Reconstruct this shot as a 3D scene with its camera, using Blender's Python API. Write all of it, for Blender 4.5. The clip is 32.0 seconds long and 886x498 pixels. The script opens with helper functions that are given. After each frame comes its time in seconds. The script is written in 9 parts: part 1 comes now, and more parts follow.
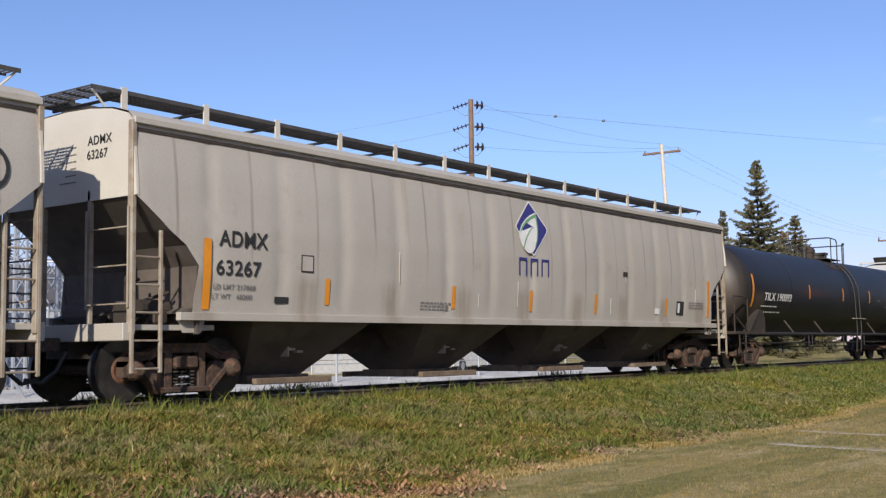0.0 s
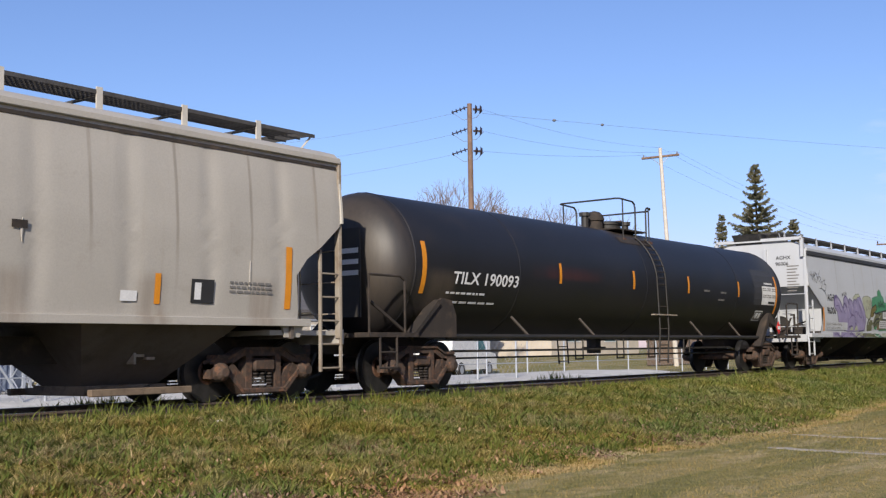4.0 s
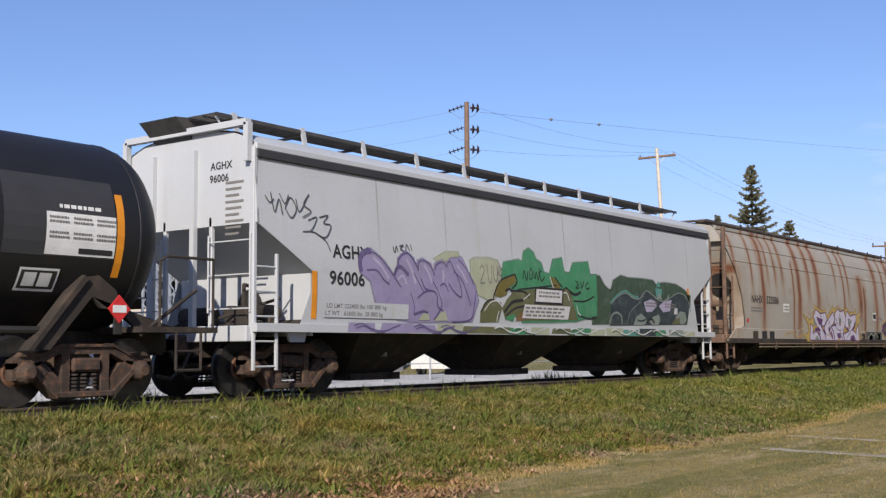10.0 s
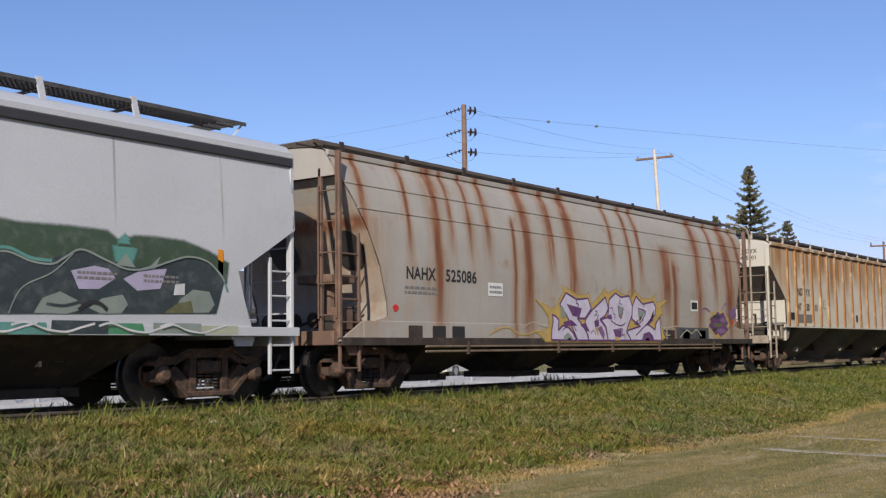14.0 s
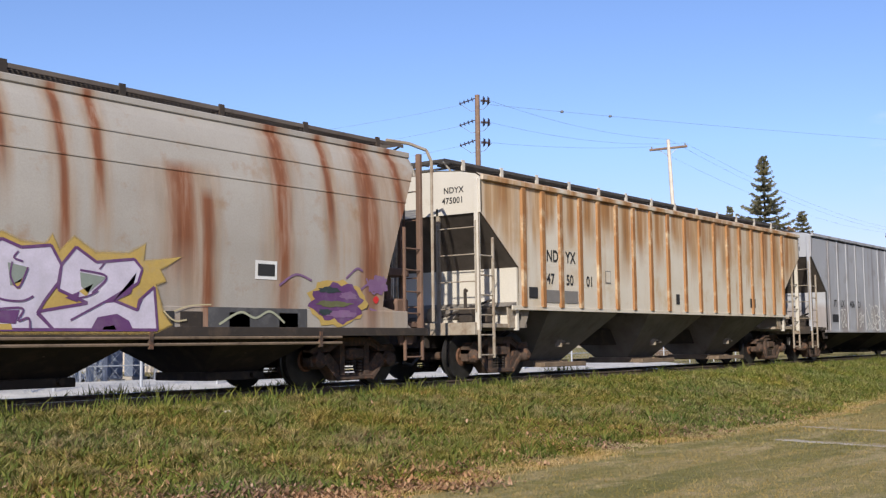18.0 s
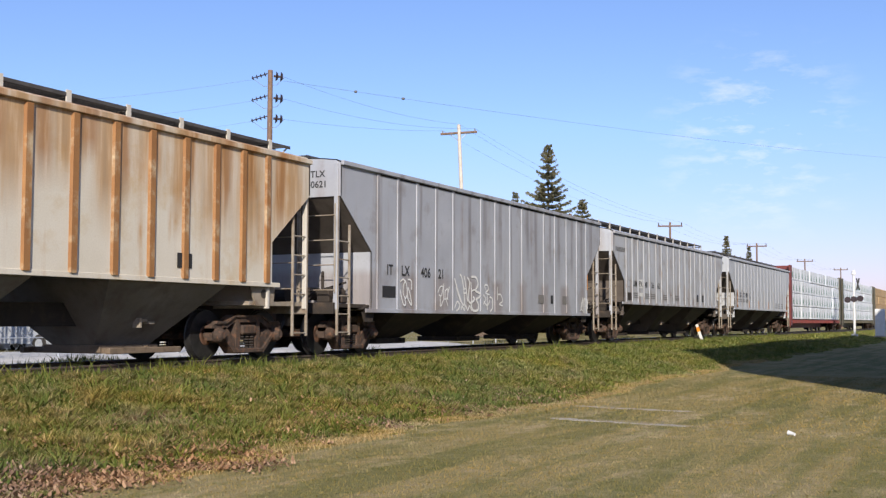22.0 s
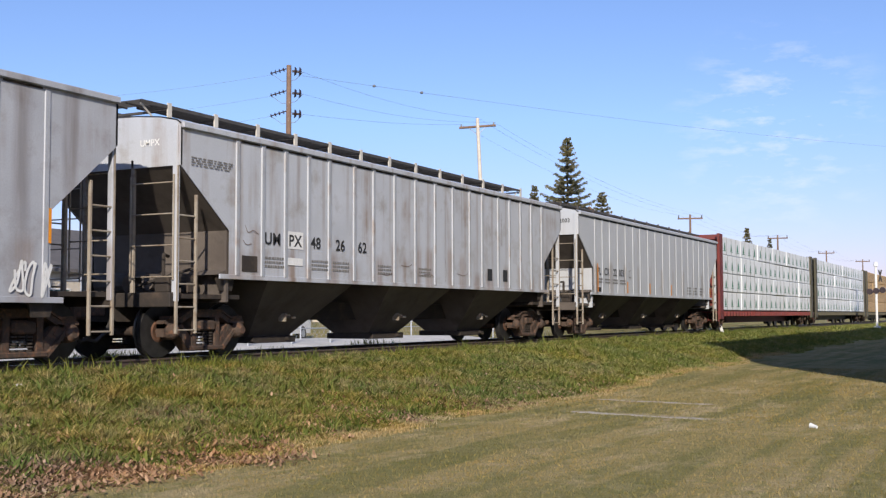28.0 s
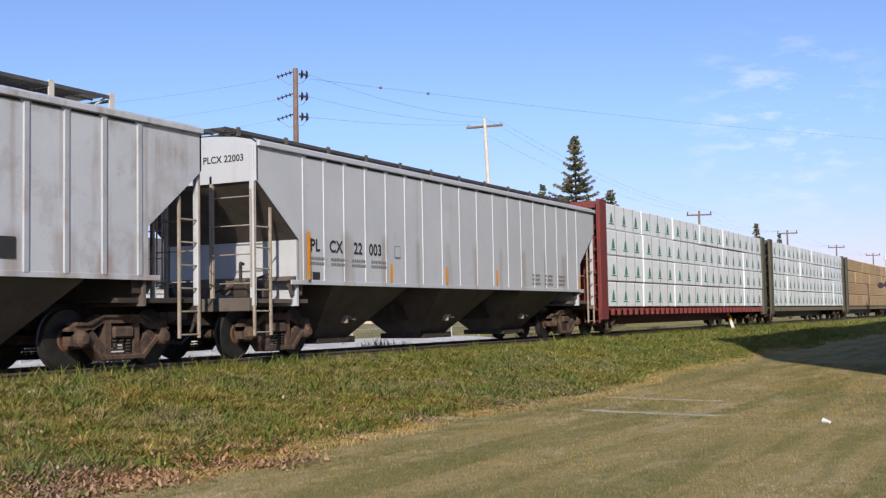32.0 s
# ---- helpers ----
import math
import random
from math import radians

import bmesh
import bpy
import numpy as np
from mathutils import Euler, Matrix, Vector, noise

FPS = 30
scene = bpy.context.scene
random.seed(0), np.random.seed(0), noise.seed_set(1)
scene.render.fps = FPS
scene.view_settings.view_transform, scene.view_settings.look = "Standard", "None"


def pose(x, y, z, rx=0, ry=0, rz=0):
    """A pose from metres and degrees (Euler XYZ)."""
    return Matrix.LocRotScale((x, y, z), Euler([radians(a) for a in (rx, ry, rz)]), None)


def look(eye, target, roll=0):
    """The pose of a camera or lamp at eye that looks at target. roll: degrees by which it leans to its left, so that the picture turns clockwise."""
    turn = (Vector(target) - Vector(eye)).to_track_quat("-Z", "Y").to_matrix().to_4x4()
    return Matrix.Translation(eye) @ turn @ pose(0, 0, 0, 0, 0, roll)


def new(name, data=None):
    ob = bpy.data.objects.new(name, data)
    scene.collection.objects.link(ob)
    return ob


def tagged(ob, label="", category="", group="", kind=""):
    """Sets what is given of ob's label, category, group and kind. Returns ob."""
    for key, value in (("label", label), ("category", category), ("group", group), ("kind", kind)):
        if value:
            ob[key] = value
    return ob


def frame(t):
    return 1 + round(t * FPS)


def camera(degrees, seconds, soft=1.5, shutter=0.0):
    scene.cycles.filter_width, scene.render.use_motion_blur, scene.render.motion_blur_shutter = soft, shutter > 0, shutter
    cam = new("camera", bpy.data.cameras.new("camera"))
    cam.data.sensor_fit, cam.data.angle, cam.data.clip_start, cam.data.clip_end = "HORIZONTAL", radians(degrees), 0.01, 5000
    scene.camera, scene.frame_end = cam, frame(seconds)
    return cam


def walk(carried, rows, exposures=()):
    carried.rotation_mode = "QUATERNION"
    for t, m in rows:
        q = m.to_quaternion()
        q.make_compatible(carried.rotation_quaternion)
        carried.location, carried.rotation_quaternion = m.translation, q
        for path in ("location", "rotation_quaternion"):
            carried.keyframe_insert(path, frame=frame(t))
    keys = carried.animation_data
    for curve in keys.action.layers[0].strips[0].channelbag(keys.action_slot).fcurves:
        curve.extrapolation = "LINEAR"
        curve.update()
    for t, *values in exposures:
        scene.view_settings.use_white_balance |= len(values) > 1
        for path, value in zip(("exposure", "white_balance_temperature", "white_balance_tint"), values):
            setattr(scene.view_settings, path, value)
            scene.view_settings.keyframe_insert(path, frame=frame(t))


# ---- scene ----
cam = camera(42.81, 32.0, soft=1.3)
EYE_Z = 0.71
# seconds, yaw, pitch, roll of the hand-held camera
VIEW = [
    (0, -52.98, 4.99, 0.78), (0.5, -52.97, 4.92, 0.71), (1, -52.94, 4.77, 0.58), (1.5, -52.93, 4.82, 0.58),
    (2, -53.13, 4.86, 0.61), (2.5, -53.17, 4.89, 0.64), (3, -53.14, 5.04, 0.68), (3.5, -53.09, 5.20, 0.79),
    (4, -53.03, 5.20, 0.85), (4.5, -53.02, 5.03, 0.85), (6.5, -53.19, 5.12, 0.53), (7, -53.21, 5.08, 0.63),
    (7.5, -53.20, 5.09, 0.71), (8, -53.15, 5.09, 0.53), (8.5, -53.21, 5.06, 0.56), (9, -53.17, 5.06, 0.55),
    (9.5, -53.19, 5.18, 0.41), (10, -53.28, 5.11, 0.39), (10.5, -53.07, 5.13, 0.67), (11, -52.94, 5.17, 0.49),
    (11.5, -52.86, 5.29, 0.40), (12, -52.89, 5.35, 0.34), (12.5, -52.91, 5.37, 0.16), (13, -53.12, 5.41, 0.33),
    (13.5, -53.25, 5.33, 0.76), (14, -53.33, 5.25, 0.80), (14.5, -53.18, 5.26, 0.70), (16.5, -52.78, 5.08, 1.08),
    (17, -52.66, 4.86, 0.88), (17.5, -52.74, 4.80, 0.89), (18, -52.66, 4.77, 0.73), (18.5, -52.54, 4.81, 0.74),
    (19, -52.57, 4.84, 0.79), (19.5, -52.69, 4.85, 0.75), (20, -54.05, 4.73, 0.54), (20.5, -56.45, 4.49, 0.51),
    (21, -59.59, 4.17, -0.06), (21.5, -62.17, 3.94, -0.05), (22, -63.39, 3.67, -0.10), (22.5, -63.55, 3.53, 0.19),
    (23, -63.64, 3.35, -0.19), (23.5, -63.29, 3.27, -0.15), (24, -62.83, 3.17, -0.04), (24.5, -62.70, 3.21, 0.02),
    (25, -62.64, 3.21, 0.09), (25.5, -62.85, 3.24, 0.10), (27.5, -62.48, 3.29, 0.17), (28, -62.39, 3.36, 0.17),
    (28.5, -62.34, 3.37, 0.45), (29, -62.34, 3.29, 0.58), (29.5, -62.22, 3.20, 0.74), (30, -62.05, 2.98, 0.90),
    (30.5, -61.95, 3.07, 0.90), (31, -61.98, 3.26, 0.73), (31.5, -61.94, 3.36, 0.84), (32, -61.88, 3.39, 1.05),
]
walk(cam, [(t, pose(0, 0, EYE_Z, 90 + pitch, roll, yaw)) for t, yaw, pitch, roll in VIEW],
     exposures=[(0, 0.15), (4, 0.15), (9, 0.10), (11, 0.06), (12, 0.0), (14, 0.0), (17, 0.24), (20, 0.26), (25, 0.27), (29, 0.19), (32, 0.20)])
# seconds and metres the train has rolled to the left
ROLLED = [
    (0, 0.00), (1, 3.91), (2, 7.81), (3, 11.67), (4, 15.60), (4.5, 17.59), (6.5, 25.73), (7, 27.75),
    (8, 31.76), (9, 35.77), (10, 39.73), (11, 43.66), (12, 47.69), (13, 51.69), (14, 55.68), (14.5, 57.66),
    (16.5, 65.53), (17, 67.50), (18, 71.46), (19, 75.38), (20, 79.31), (21, 83.24), (22, 87.12), (23, 91.03),
    (24, 94.95), (25, 98.94), (25.5, 100.90), (27.5, 108.79), (28, 110.80), (29, 114.84), (30, 118.94), (31, 123.10),
    (32, 127.34),
]

# ---- world, sun ----
SUN_EL, SUN_AZ = radians(27), math.atan2(0.47, 0.88)      # the way the light travels, in plan
world = bpy.data.worlds.new("sky")
scene.world = world
world.use_nodes = True
wn, wl = world.node_tree.nodes, world.node_tree.links
sky = wn.new("ShaderNodeTexSky")
sky.sky_type, sky.sun_disc = "NISHITA", False
sky.sun_elevation, sky.sun_rotation = SUN_EL, radians(90) - (SUN_AZ + math.pi)
sky.air_density, sky.dust_density, sky.ozone_density = 1.0, 0.3, 3.0
wn["Background"].inputs[1].default_value = 0.108
tint = wn.new("ShaderNodeMix")
tint.data_type, tint.blend_type = "RGBA", "MULTIPLY"
tint.inputs[0].default_value, tint.inputs[7].default_value = 1.0, (0.965, 0.985, 1.235, 1)
wl.new(sky.outputs[0], tint.inputs[6])
low = wn.new("ShaderNodeSeparateXYZ")
wl.new(wn.new("ShaderNodeTexCoord").outputs["Generated"], low.inputs[0])
low_fac = wn.new("ShaderNodeMapRange")
low_fac.inputs[1].default_value, low_fac.inputs[2].default_value, low_fac.inputs[3].default_value, low_fac.inputs[4].default_value = 0.02, 0.17, 1.0, 0.0
wl.new(low.outputs[2], low_fac.inputs[0])
haze = wn.new("ShaderNodeMix")
haze.data_type, haze.blend_type = "RGBA", "MULTIPLY"
haze.inputs[7].default_value = (0.905, 0.735, 0.855, 1)
wl.new(low_fac.outputs[0], haze.inputs[0]), wl.new(tint.outputs[2], haze.inputs[6])


def wisp_clouds(base):
    """A few thin clouds low in the sky, over the far end of the track."""
    co = wn.new("ShaderNodeTexCoord").outputs["Generated"]
    mp = wn.new("ShaderNodeMapping")
    mp.inputs["Scale"].default_value = (22, 22, 70)
    wl.new(co, mp.inputs[0])
    nz = wn.new("ShaderNodeTexNoise")
    nz.inputs["Scale"].default_value, nz.inputs["Detail"].default_value, nz.inputs["Roughness"].default_value = 1.0, 7.0, 0.6
    wl.new(mp.outputs[0], nz.inputs["Vector"])
    a = wn.new("ShaderNodeMapRange")
    a.inputs[1].default_value, a.inputs[2].default_value, a.inputs[4].default_value = 0.5, 0.78, 0.7
    wl.new(nz.outputs["Fac"], a.inputs[0])
    d = wn.new("ShaderNodeVectorMath")
    d.operation = "DISTANCE"
    az, el = radians(11.0), radians(9.0)
    d.inputs[1].default_value = (math.cos(az) * math.cos(el), math.sin(az) * math.cos(el), math.sin(el))
    wl.new(co, d.inputs[0])
    b = wn.new("ShaderNodeMapRange")
    b.inputs[1].default_value, b.inputs[2].default_value, b.inputs[3].default_value, b.inputs[4].default_value = 0.02, 0.10, 1.0, 0.0
    wl.new(d.outputs["Value"], b.inputs[0])
    k = wn.new("ShaderNodeMath")
    k.operation = "MULTIPLY"
    wl.new(a.outputs[0], k.inputs[0]), wl.new(b.outputs[0], k.inputs[1])
    m = wn.new("ShaderNodeMix")
    m.data_type = "RGBA"
    m.inputs[7].default_value = (8.6, 8.5, 8.8, 1)
    wl.new(k.outputs[0], m.inputs[0]), wl.new(base, m.inputs[6])
    return m.outputs[2]


wl.new(wisp_clouds(haze.outputs[2]), wn["Background"].inputs[0])
sun = new("sun", bpy.data.lights.new("sun", "SUN"))
sun.data.energy, sun.data.angle, sun.data.color = 4.9, radians(0.6), (1.0, 0.91, 0.78)
SUN_WAY = Vector((math.cos(SUN_AZ) * math.cos(SUN_EL), math.sin(SUN_AZ) * math.cos(SUN_EL), -math.sin(SUN_EL)))
sun.matrix_world = look((0, 0, 40), Vector((0, 0, 40)) + SUN_WAY)

# ---- materials ----
TRACK_Y = 14.0


def nodes_of(name):
    m = bpy.data.materials.new(name)
    m.use_nodes = True
    t = m.node_tree
    return m, t, t.nodes, t.links, t.nodes["Principled BSDF"]


def noise_node(t, vec, scale, detail=4.0, rough=0.55, stretch=None):
    n = t.nodes.new("ShaderNodeTexNoise")
    n.inputs["Scale"].default_value, n.inputs["Detail"].default_value, n.inputs["Roughness"].default_value = scale, detail, rough
    if stretch:
        mp = t.nodes.new("ShaderNodeMapping")
        mp.inputs["Scale"].default_value = stretch
        t.links.new(vec, mp.inputs[0])
        vec = mp.outputs[0]
    t.links.new(vec, n.inputs["Vector"])
    return n.outputs["Fac"]


def ramp(t, fac, lo, hi):
    r = t.nodes.new("ShaderNodeMapRange")
    r.inputs[1].default_value, r.inputs[2].default_value = lo, hi
    t.links.new(fac, r.inputs[0])
    return r.outputs[0]


def mix(t, fac, a, b, blend="MIX"):
    m = t.nodes.new("ShaderNodeMix")
    m.data_type, m.blend_type = "RGBA", blend
    for sock, v in ((m.inputs[0], fac), (m.inputs[6], a), (m.inputs[7], b)):
        if isinstance(v, (int, float)):
            sock.default_value = v
        elif isinstance(v, tuple):
            sock.default_value = (*v, 1) if len(v) == 3 else v
        else:
            t.links.new(v, sock)
    return m.outputs[2]


def surf(name, c1, c2, scale=2.0, rough=0.6, metal=0.0, bump=0.06, fine=40.0, grime=None, grime_at=(0.52, 0.72), streak=None,
         streak_at=(0.5, 0.75), streak_size=(3.0, 3.0, 0.22), vary=0.0, spec=0.5, speck=0.88):
    """Painted, rusty or mineral surface: broad and fine variation, blotches of grime, vertical streaks."""
    m, t, n, l, p = nodes_of(name)
    co = n.new("ShaderNodeTexCoord").outputs["Object"]
    broad = ramp(t, noise_node(t, co, scale), 0.3, 0.7)
    col = mix(t, broad, c1, c2)
    small = noise_node(t, co, fine, 3.0)
    col = mix(t, ramp(t, small, 0.35, 0.8), col, mix(t, 1.0, col, (speck, speck, speck), "MULTIPLY"))
    if grime:
        col = mix(t, ramp(t, noise_node(t, co, scale * 1.7, 8.0, 0.65), *grime_at), col, grime)
    if streak:
        a = ramp(t, noise_node(t, co, 1.0, 6.0, 0.6, streak_size), *streak_at)
        b = ramp(t, noise_node(t, co, 2.3, 3.0), 0.3, 0.65)
        k = n.new("ShaderNodeMath")
        k.operation = "MULTIPLY"
        l.new(a, k.inputs[0]), l.new(b, k.inputs[1])
        col = mix(t, k.outputs[0], col, streak)
    if vary:
        inf = n.new("ShaderNodeObjectInfo")
        col = mix(t, ramp(t, inf.outputs["Random"], 0.0, 1.0 / vary), col, mix(t, 1.0, col, (0.6, 0.6, 0.6), "MULTIPLY"))
    l.new(col, p.inputs["Base Color"])
    p.inputs["Roughness"].default_value, p.inputs["Metallic"].default_value = rough, metal
    p.inputs["Specular IOR Level"].default_value = spec
    if bump:
        bp = n.new("ShaderNodeBump")
        bp.inputs["Strength"].default_value, bp.inputs["Distance"].default_value = bump, 0.02
        l.new(small, bp.inputs["Height"])
        l.new(bp.outputs[0], p.inputs["Normal"])
    return m


def add_streaks(m, spots, colour, strength=1.0):
    """Rust runs at given places along the side: (x, half width, z top, z foot)."""
    t = m.node_tree
    n, l, p = t.nodes, t.links, t.nodes["Principled BSDF"]
    co = n.new("ShaderNodeTexCoord").outputs["Object"]
    xyz = n.new("ShaderNodeSeparateXYZ")
    l.new(co, xyz.inputs[0])
    wob = noise_node(t, co, 1.0, 3.0, 0.5, (3.0, 0.0, 0.6))
    edge = noise_node(t, co, 1.0, 6.0, 0.6, (7.0, 7.0, 0.55))
    total = None

    def op(kind, a, b):
        k = n.new("ShaderNodeMath")
        k.operation = kind
        k.use_clamp = False
        for s, v in ((k.inputs[0], a), (k.inputs[1], b)):
            if isinstance(v, (int, float)):
                s.default_value = v
            else:
                l.new(v, s)
        return k.outputs[0]

    for x, w, z1, z0 in spots:
        d = op("ABSOLUTE", op("SUBTRACT", op("ADD", xyz.outputs[0], op("MULTIPLY", op("SUBTRACT", wob, 0.5), w * 1.6)), x), 0)
        a = n.new("ShaderNodeMapRange")
        a.interpolation_type = "SMOOTHSTEP"
        a.inputs[1].default_value, a.inputs[2].default_value, a.inputs[3].default_value, a.inputs[4].default_value = w * 0.25, w * 1.5, 1, 0
        l.new(d, a.inputs[0])
        up = n.new("ShaderNodeMapRange")
        up.inputs[1].default_value, up.inputs[2].default_value = z0, z0 + (z1 - z0) * 0.45
        l.new(xyz.outputs[2], up.inputs[0])
        lid = n.new("ShaderNodeMapRange")
        lid.inputs[1].default_value, lid.inputs[2].default_value, lid.inputs[3].default_value, lid.inputs[4].default_value = z1, z1 + 0.2, 1, 0
        l.new(xyz.outputs[2], lid.inputs[0])
        v = op("MULTIPLY", op("MULTIPLY", a.outputs[0], up.outputs[0]), lid.outputs[0])
        total = v if total is None else op("MAXIMUM", total, v)
    fac = op("MULTIPLY", op("MULTIPLY", total, ramp(t, edge, 0.12, 0.5)), strength)
    old = p.inputs["Base Color"].links[0].from_socket
    l.new(mix(t, fac, old, mix(t, ramp(t, edge, 0.4, 0.7), colour, tuple(c * 0.6 for c in colour))), p.inputs["Base Color"])


def plain(name, c, rough=0.7, metal=0.0):
    return surf(name, c, tuple(v * 0.86 for v in c), 5.0, rough, metal, 0.05)


# rust runs on the round-sided car: place along the car, half width, top, foot
NAHX_RUNS = [(0.59, 0.07, 4.1, 2.6), (1.8, 0.05, 4.1, 2.7), (2.65, 0.14, 4.2, 0.6), (3.09, 0.05, 4.1, 3.0), (3.7, 0.05, 4.1, 2.9), (4.3, 0.06, 4.1, 3.0), (5.2, 0.05, 3.3, 0.7), (5.7, 0.14, 4.2, 0.7), (6.68, 0.10, 4.1, 2.6),
             (7.5, 0.17, 4.2, 1.2), (9.4, 0.05, 4.1, 3.2), (10.24, 0.07, 4.1, 1.4), (10.8, 0.07, 4.1, 2.7), (12.15, 0.26, 3.15, 2.0), (12.6, 0.10, 2.8, 0.8), (14.12, 0.18, 4.2, 0.8), (15.2, 0.08, 4.1, 2.4), (16.15, 0.24, 4.2, 0.6), (17.0, 0.1, 4.1, 2.6)]
NDYX_RUNS = [(0.4, 0.35, 4.0, 2.6), (0.95, 0.35, 4.0, 1.9), (1.45, 0.16, 4.0, 1.0), (2.0, 0.22, 4.0, 2.2), (2.5, 0.2, 4.0, 2.8), (3.3, 0.25, 4.0, 2.6), (4.1, 0.25, 4.0, 2.4), (4.9, 0.3, 4.0, 2.6), (5.75, 0.22, 4.0, 1.8), (6.6, 0.3, 4.0, 2.6),
             (7.5, 0.35, 4.0, 2.2), (8.5, 0.3, 4.0, 2.6), (9.5, 0.3, 4.0, 2.0), (10.5, 0.35, 4.0, 2.5), (11.4, 0.3, 4.0, 1.8), (12.3, 0.35, 4.0, 2.4), (13.1, 0.3, 4.0, 1.9), (14.0, 0.4, 4.0, 1.7), (15.0, 0.4, 4.0, 1.5), (16.2, 0.6, 4.0, 1.9)]
